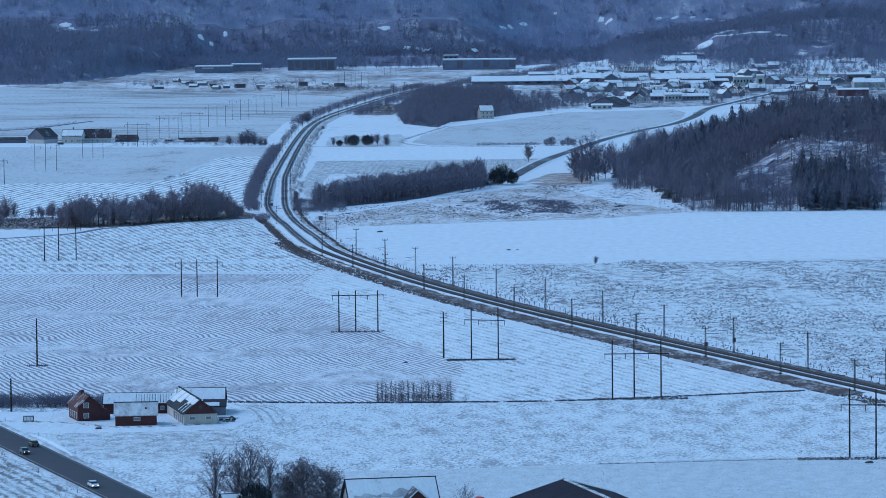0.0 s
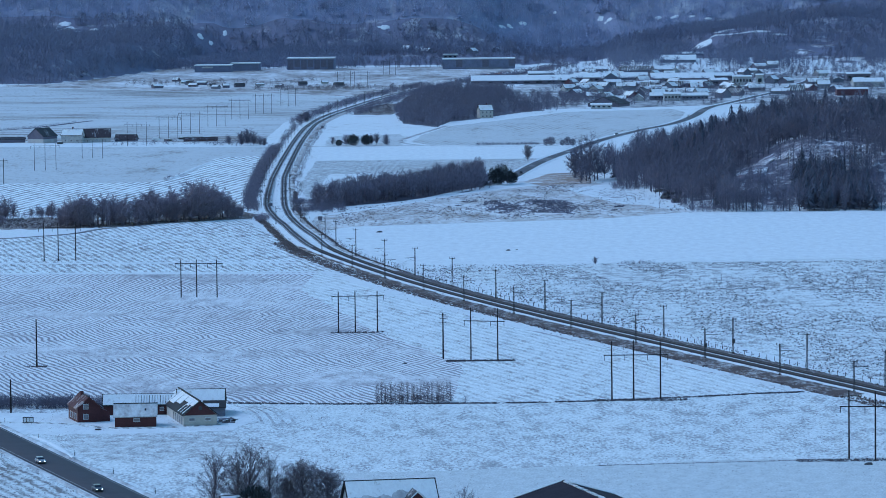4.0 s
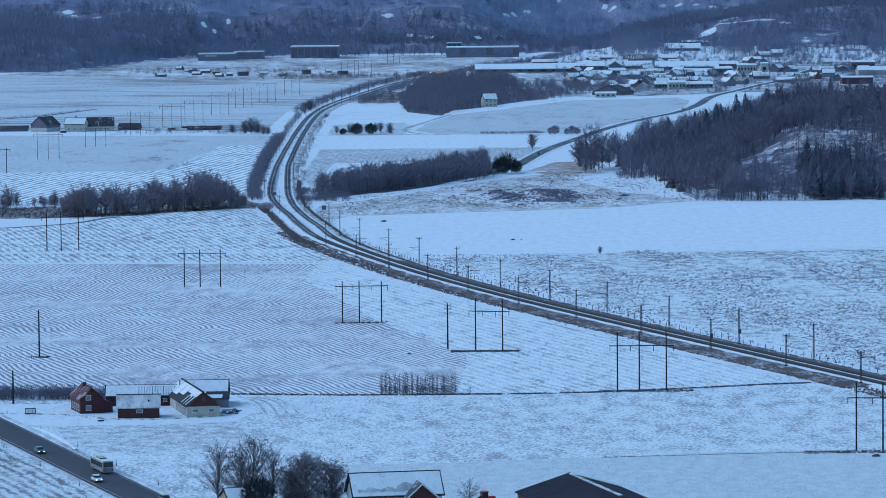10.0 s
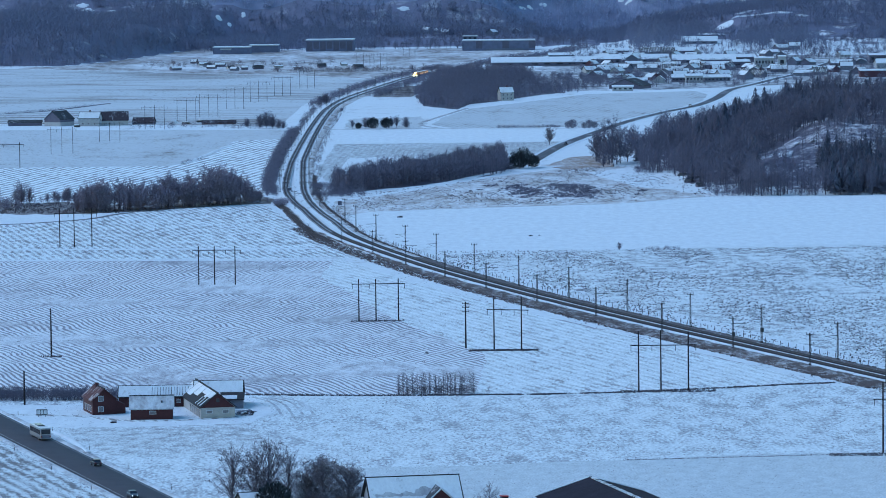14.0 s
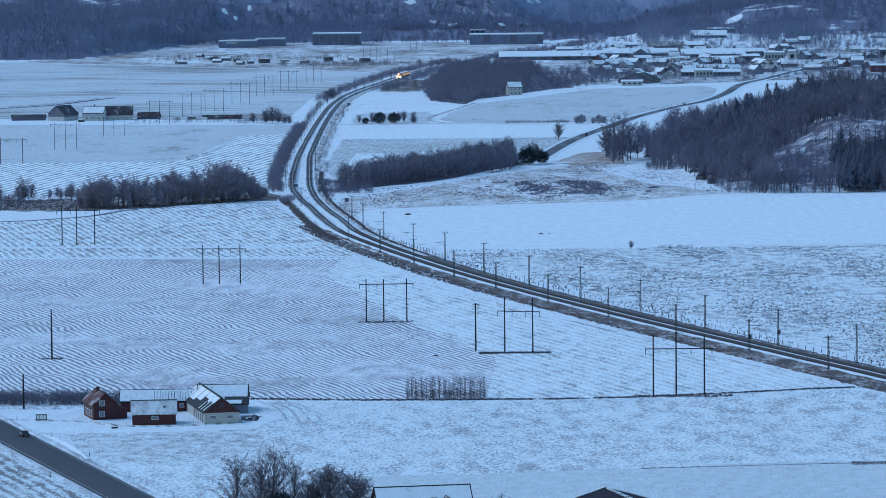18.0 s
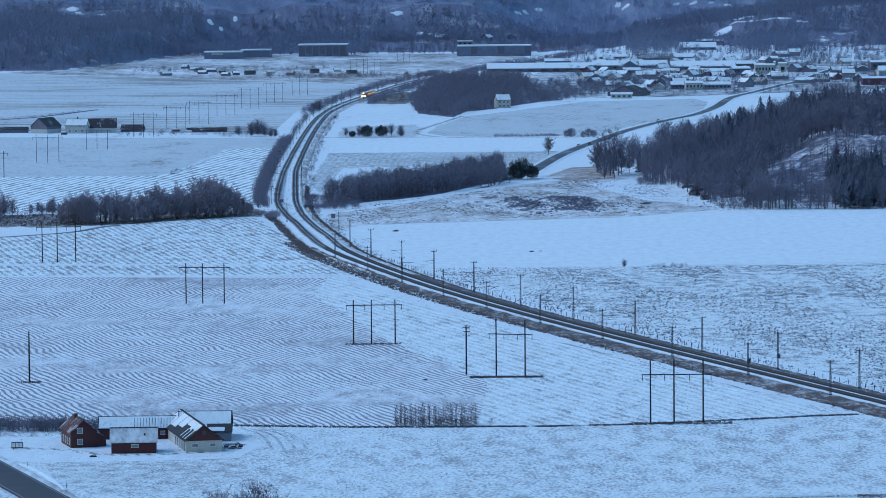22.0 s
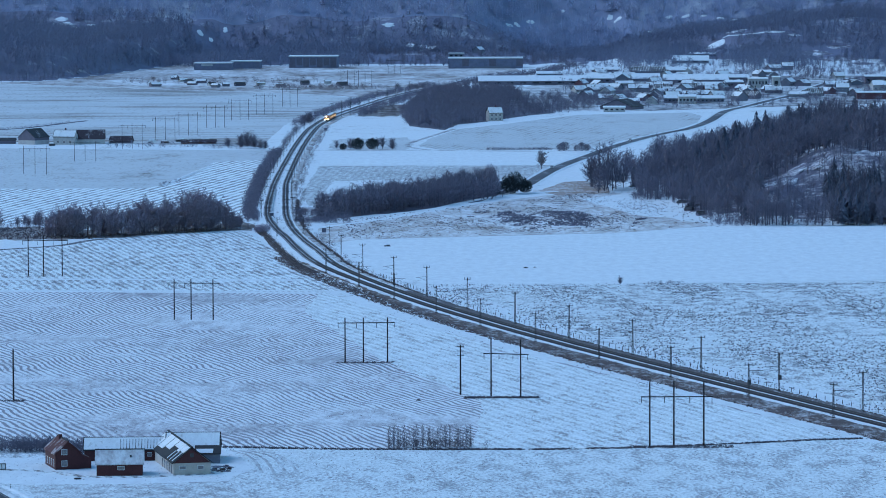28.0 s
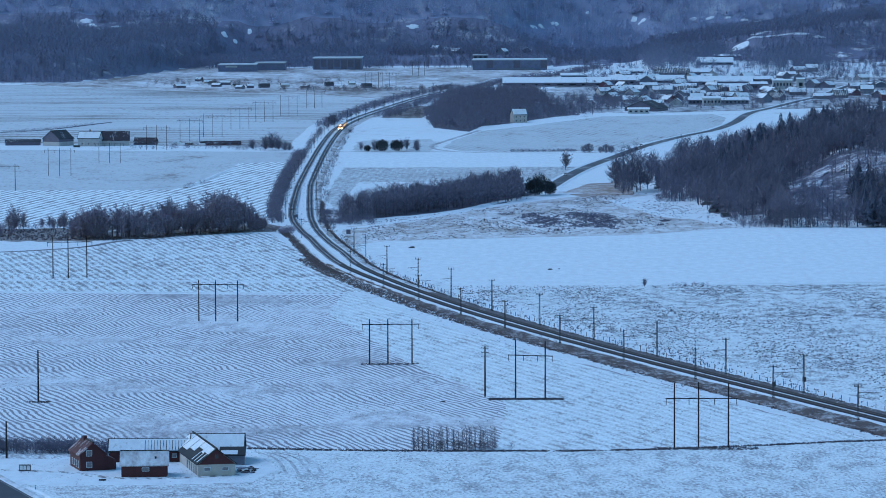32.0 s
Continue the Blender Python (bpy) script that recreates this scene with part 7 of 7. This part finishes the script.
for k in range(5):
    tree("bush", 70 + 9 * k / 4, 1586 + R.uniform(-3, 3), "shrub", "bark", "hedge_twigs", 70 * k, 0.5, "low scrub at the edge of the snow field", "field edge bushes")


for x, y, r in ((-27.5, 1783, 1.1), (27, 1665, 0.8), (30.5, 1668, 0.5), (100, 955, 0.9), (-11.5, 1205, 0.6)):
    ob = thing("field_stone", x, y, 0, 0, "dark stone lying in the snow", "stone", "field stones")
    bm = bmesh.new()
    bmesh.ops.create_icosphere(bm, subdivisions=2, radius=r)
    for v in bm.verts:
        v.co = Vector((v.co.x * 1.3, v.co.y, v.co.z * 0.7)) * (1 + 0.18 * noise.noise(v.co * 1.7))
    part("stone", bm, "steel", ob)


# ---- vehicles ----
def wheel_set(ob, xs, track, r=0.33, w=0.22):
    for x in xs:
        for s in (-1, 1):
            t = part("wheel", rod(bmesh.new(), (x, s * (track / 2 - w), r), (x, s * track / 2, r), r, r, 12), "rubber", ob)
            part("rim", rod(bmesh.new(), (x, s * (track / 2 - 0.02), r), (x, s * (track / 2 + 0.015), r), r * 0.6, r * 0.6, 10), "paint_silver", t)


def car(paint, label, lit=True):
    """A hatchback that faces its own +x."""
    ob = new("car")
    tagged(ob, label, "car", "cars on the road")
    bm = prism([(-2.1, 0.35), (2.1, 0.35), (2.2, 0.6), (2.1, 0.82), (1.1, 0.98), (-1.9, 1.0), (-2.15, 0.85)], -0.88, 0.88)
    bmesh.ops.bevel(bm, geom=list(bm.edges), offset=0.06, segments=1, affect="EDGES")
    part("body", bm, paint, ob)
    bm = prism([(1.05, 0.97), (0.35, 1.42), (-1.35, 1.45), (-1.95, 0.99)], -0.74, 0.74)
    part("windows", bm, "glass", ob, "dark tinted windows")
    bm = prism([(0.4, 1.41), (0.3, 1.49), (-1.3, 1.52), (-1.45, 1.44)], -0.72, 0.72)
    part("roof", bm, paint, ob)
    wheel_set(ob, (-1.35, 1.35), 1.76)
    for s in (-0.6, 0.6):
        part("headlight", boxes((2.08, 2.22, s - 0.1, s + 0.1, 0.62, 0.74)), "headlight" if lit else "glass", ob, "lit headlight")
        part("tail_light", boxes((-2.2, -2.08, s - 0.17, s + 0.17, 0.7, 0.9)), "tail", ob, "red tail light")
    part("number_plate", boxes((-2.2, -2.13, -0.26, 0.26, 0.48, 0.6)), "paint_white", ob)
    return ob


def bus():
    ob = new("bus")
    tagged(ob, "pale grey single deck bus with dark windows", "bus")
    bm = boxes((-6, 6, -1.27, 1.27, 0.35, 3.0, 0.12))
    part("body", bm, "paint_silver", ob)
    for s in (-1, 1):
        for k in range(6):
            x = -5.4 + 1.8 * k
            part("side_window", boxes((x, x + 1.65, s * 1.28 - 0.02, s * 1.28 + 0.02, 1.45, 2.55)), "glass", ob, "dark side window")
        part("lower_panel", boxes((-5.8, 5.8, s * 1.28 - 0.015, s * 1.28 + 0.015, 0.5, 1.0)), "paint_silver", ob)
    part("rear_window", boxes((-6.05, -5.98, -1.1, 1.1, 1.6, 2.75)), "glass", ob, "dark rear window")
    part("rear_panel", boxes((-6.04, -5.98, -1.1, 1.1, 0.6, 1.4)), "grey_wall", ob)
    part("windscreen", boxes((5.98, 6.05, -1.15, 1.15, 1.2, 2.8)), "glass", ob)
    part("roof", boxes((-5.9, 5.9, -1.2, 1.2, 2.98, 3.06, 0.03)), "paint_white", ob, "white roof")
    part("roof_unit", boxes((-1.5, 2.5, -0.8, 0.8, 3.0, 3.3, 0.05)), "paint_dark", ob, "dark roof unit")
    part("roof_hatch", boxes((3.5, 4.6, -0.5, 0.5, 3.0, 3.14)), "paint_silver", ob)
    wheel_set(ob, (-3.6, 3.4), 2.5, 0.48, 0.3)
    for s in (-1, 1):
        part("tail_light", boxes((-6.06, -5.99, s * 1.05 - 0.12, s * 1.05 + 0.12, 0.8, 1.2)), "tail", ob)
    return ob


def train():
    """A locomotive with three front lamps and its carriages, in one rigid length each."""
    ob = new("locomotive")
    tagged(ob, "orange locomotive with three bright headlights on the railway", "train")
    bm = prism([(-7.6, 0.9), (7.6, 0.9), (7.8, 2.0), (7.2, 3.6), (6.6, 4.1), (-6.6, 4.1), (-7.4, 3.6)], -1.45, 1.45)
    bmesh.ops.bevel(bm, geom=list(bm.edges), offset=0.15, segments=1, affect="EDGES")
    part("body", bm, "orange", ob)
    part("windscreen", boxes((7.28, 7.55, -1.15, 1.15, 2.5, 3.3)), "glass", ob)
    part("buffer_beam", boxes((7.5, 7.95, -1.3, 1.3, 0.9, 1.3)), "steel", ob)
    part("pantograph", rod(rod(bmesh.new(), (-3, 0, 4.1), (-4.6, 0, 4.9), 0.05, 0.05, 5), (-4.6, 0, 4.9), (-3.2, 0, 5.6), 0.04, 0.04, 5), "steel", ob)
    for x, y, z in ((7.85, -0.95, 1.6), (7.85, 0.95, 1.6), (7.3, 0, 3.55)):
        part("headlight", rod(bmesh.new(), (x - 0.1, y, z), (x + 0.12, y, z), 0.34, 0.34, 10), "train_lamp", ob, "glowing headlight")
    for x in (-5.2, -3.0, 3.0, 5.2):
        part("wheelset", rod(bmesh.new(), (x, -0.8, 0.55), (x, 0.8, 0.55), 0.5, 0.5, 10), "steel", ob)
    return ob


def wagon():
    ob = new("rail_carriage")
    tagged(ob, "orange passenger carriage with a row of lit windows", "train", "train carriages")
    part("body", boxes((-12.4, 12.4, -1.45, 1.45, 0.9, 4.0, 0.2)), "orange", ob)
    part("roof", boxes((-12.3, 12.3, -1.3, 1.3, 4.0, 4.2, 0.05)), "roof_snow", ob)
    for s in (-1, 1):
        for k in range(10):
            x = -11.4 + 2.3 * k
            part("window", boxes((x, x + 1.6, s * 1.46 - 0.02, s * 1.46 + 0.02, 2.0, 3.0)), "amber", ob, "warmly lit window")
    for x in (-9, -7, 7, 9):
        part("wheelset", rod(bmesh.new(), (x, -0.8, 0.55), (x, 0.8, 0.55), 0.48, 0.48, 10), "steel", ob)
    return ob


CARS = {
    "a": car("paint_white", "white car with lit headlights on the wet road"),
    "b": car("paint_dark", "dark car with lit headlights on the wet road"),
    "c": car("paint_silver", "silver car with lit headlights on the wet road"),
    "d": car("paint_white", "white car with lit headlights on the wet road"),
    "e": car("paint_dark", "dark car with lit headlights on the wet road"),
    "f": car("paint_dark", "dark car driving away along the wet road"),
    "h": car("paint_dark", "dark car driving away with snow on its roof"),
    "p": car("paint_silver", "distant car with lit headlights on a country road"),
    "q": car("paint_dark", "distant dark car driving away on a country road"),
    "r": car("paint_silver", "distant car with lit headlights nearing the town"),
}
BUS = bus()
LOCO = train()
WAGONS = [wagon(), wagon()]


def motions():
    turn = math.degrees(math.atan2(1, -0.343))

    def drive(ob, y0, speed, lane):
        """Along the main road: depth at the start, metres of depth a second, lane to the right of the middle."""
        rows = []
        for k in range(0, 33, 2):
            y = y0 + speed * k
            rows.append((float(k), pose(-0.343 * y + 239.8 + lane * 1.057, y, 0.2, 0, 0, turn if speed > 0 else turn + 180)))
        walk(ob, rows)

    drive(CARS["a"], 924.0, -16.0, -3.0)
    drive(CARS["b"], 989.0, -17.2, -3.0)
    drive(CARS["c"], 1041.4, -17.1, -3.0)
    drive(CARS["d"], 1099.0, -17.6, -3.0)
    drive(CARS["e"], 1158.5, -18.25, -3.0)
    drive(CARS["f"], 1004.2, 11.3, 2.6)
    drive(CARS["h"], 716.9, 17.2, 2.6)
    drive(BUS, 767.0, 17.43, 2.6)

    def follow(ob, path, rows, back=0.0, lift=0.0, flip=False):
        """Along a line of points: rows of seconds and depth."""
        ys = [p.y for p in path]
        out = []
        for t, y in rows:
            y = y + back
            x0, x1, x = (float(np.interp(v, ys, [p.x for p in path])) for v in (y - 6, y + 6, y))
            a = math.degrees(math.atan2(12, x1 - x0)) + (180 if flip else 0)
            out.append((t, pose(x, y, lift, 0, 0, a)))
        walk(ob, out)

    # the train comes past the long hall and slows down
    run = [(float(t), 3757.0 - 46.0 * (t - 9) + 0.37 * (t - 9) ** 2) for t in range(0, 33)]
    follow(LOCO, RIGHT_TRACK, run, 0.0, 0.55, True)
    follow(WAGONS[0], RIGHT_TRACK, run, 21.5, 0.55, True)
    follow(WAGONS[1], RIGHT_TRACK, run, 47.5, 0.55, True)
    road = FAR_ROAD
    left = [p - s * 2.0 for p, s in zip(road, sides(road))]
    right = [p + s * 2.0 for p, s in zip(road, sides(road))]
    follow(CARS["p"], left, [(float(t), 2775 - 14.0 * t) for t in range(0, 33, 2)], 0, 0.14, True)
    follow(CARS["q"], right, [(float(t), 2200 + 13.0 * t) for t in range(0, 33, 2)], 0, 0.14)
    follow(CARS["r"], left, [(float(t), 3060 - 12.5 * t) for t in range(0, 33, 2)], 0, 0.14, True)


motions()
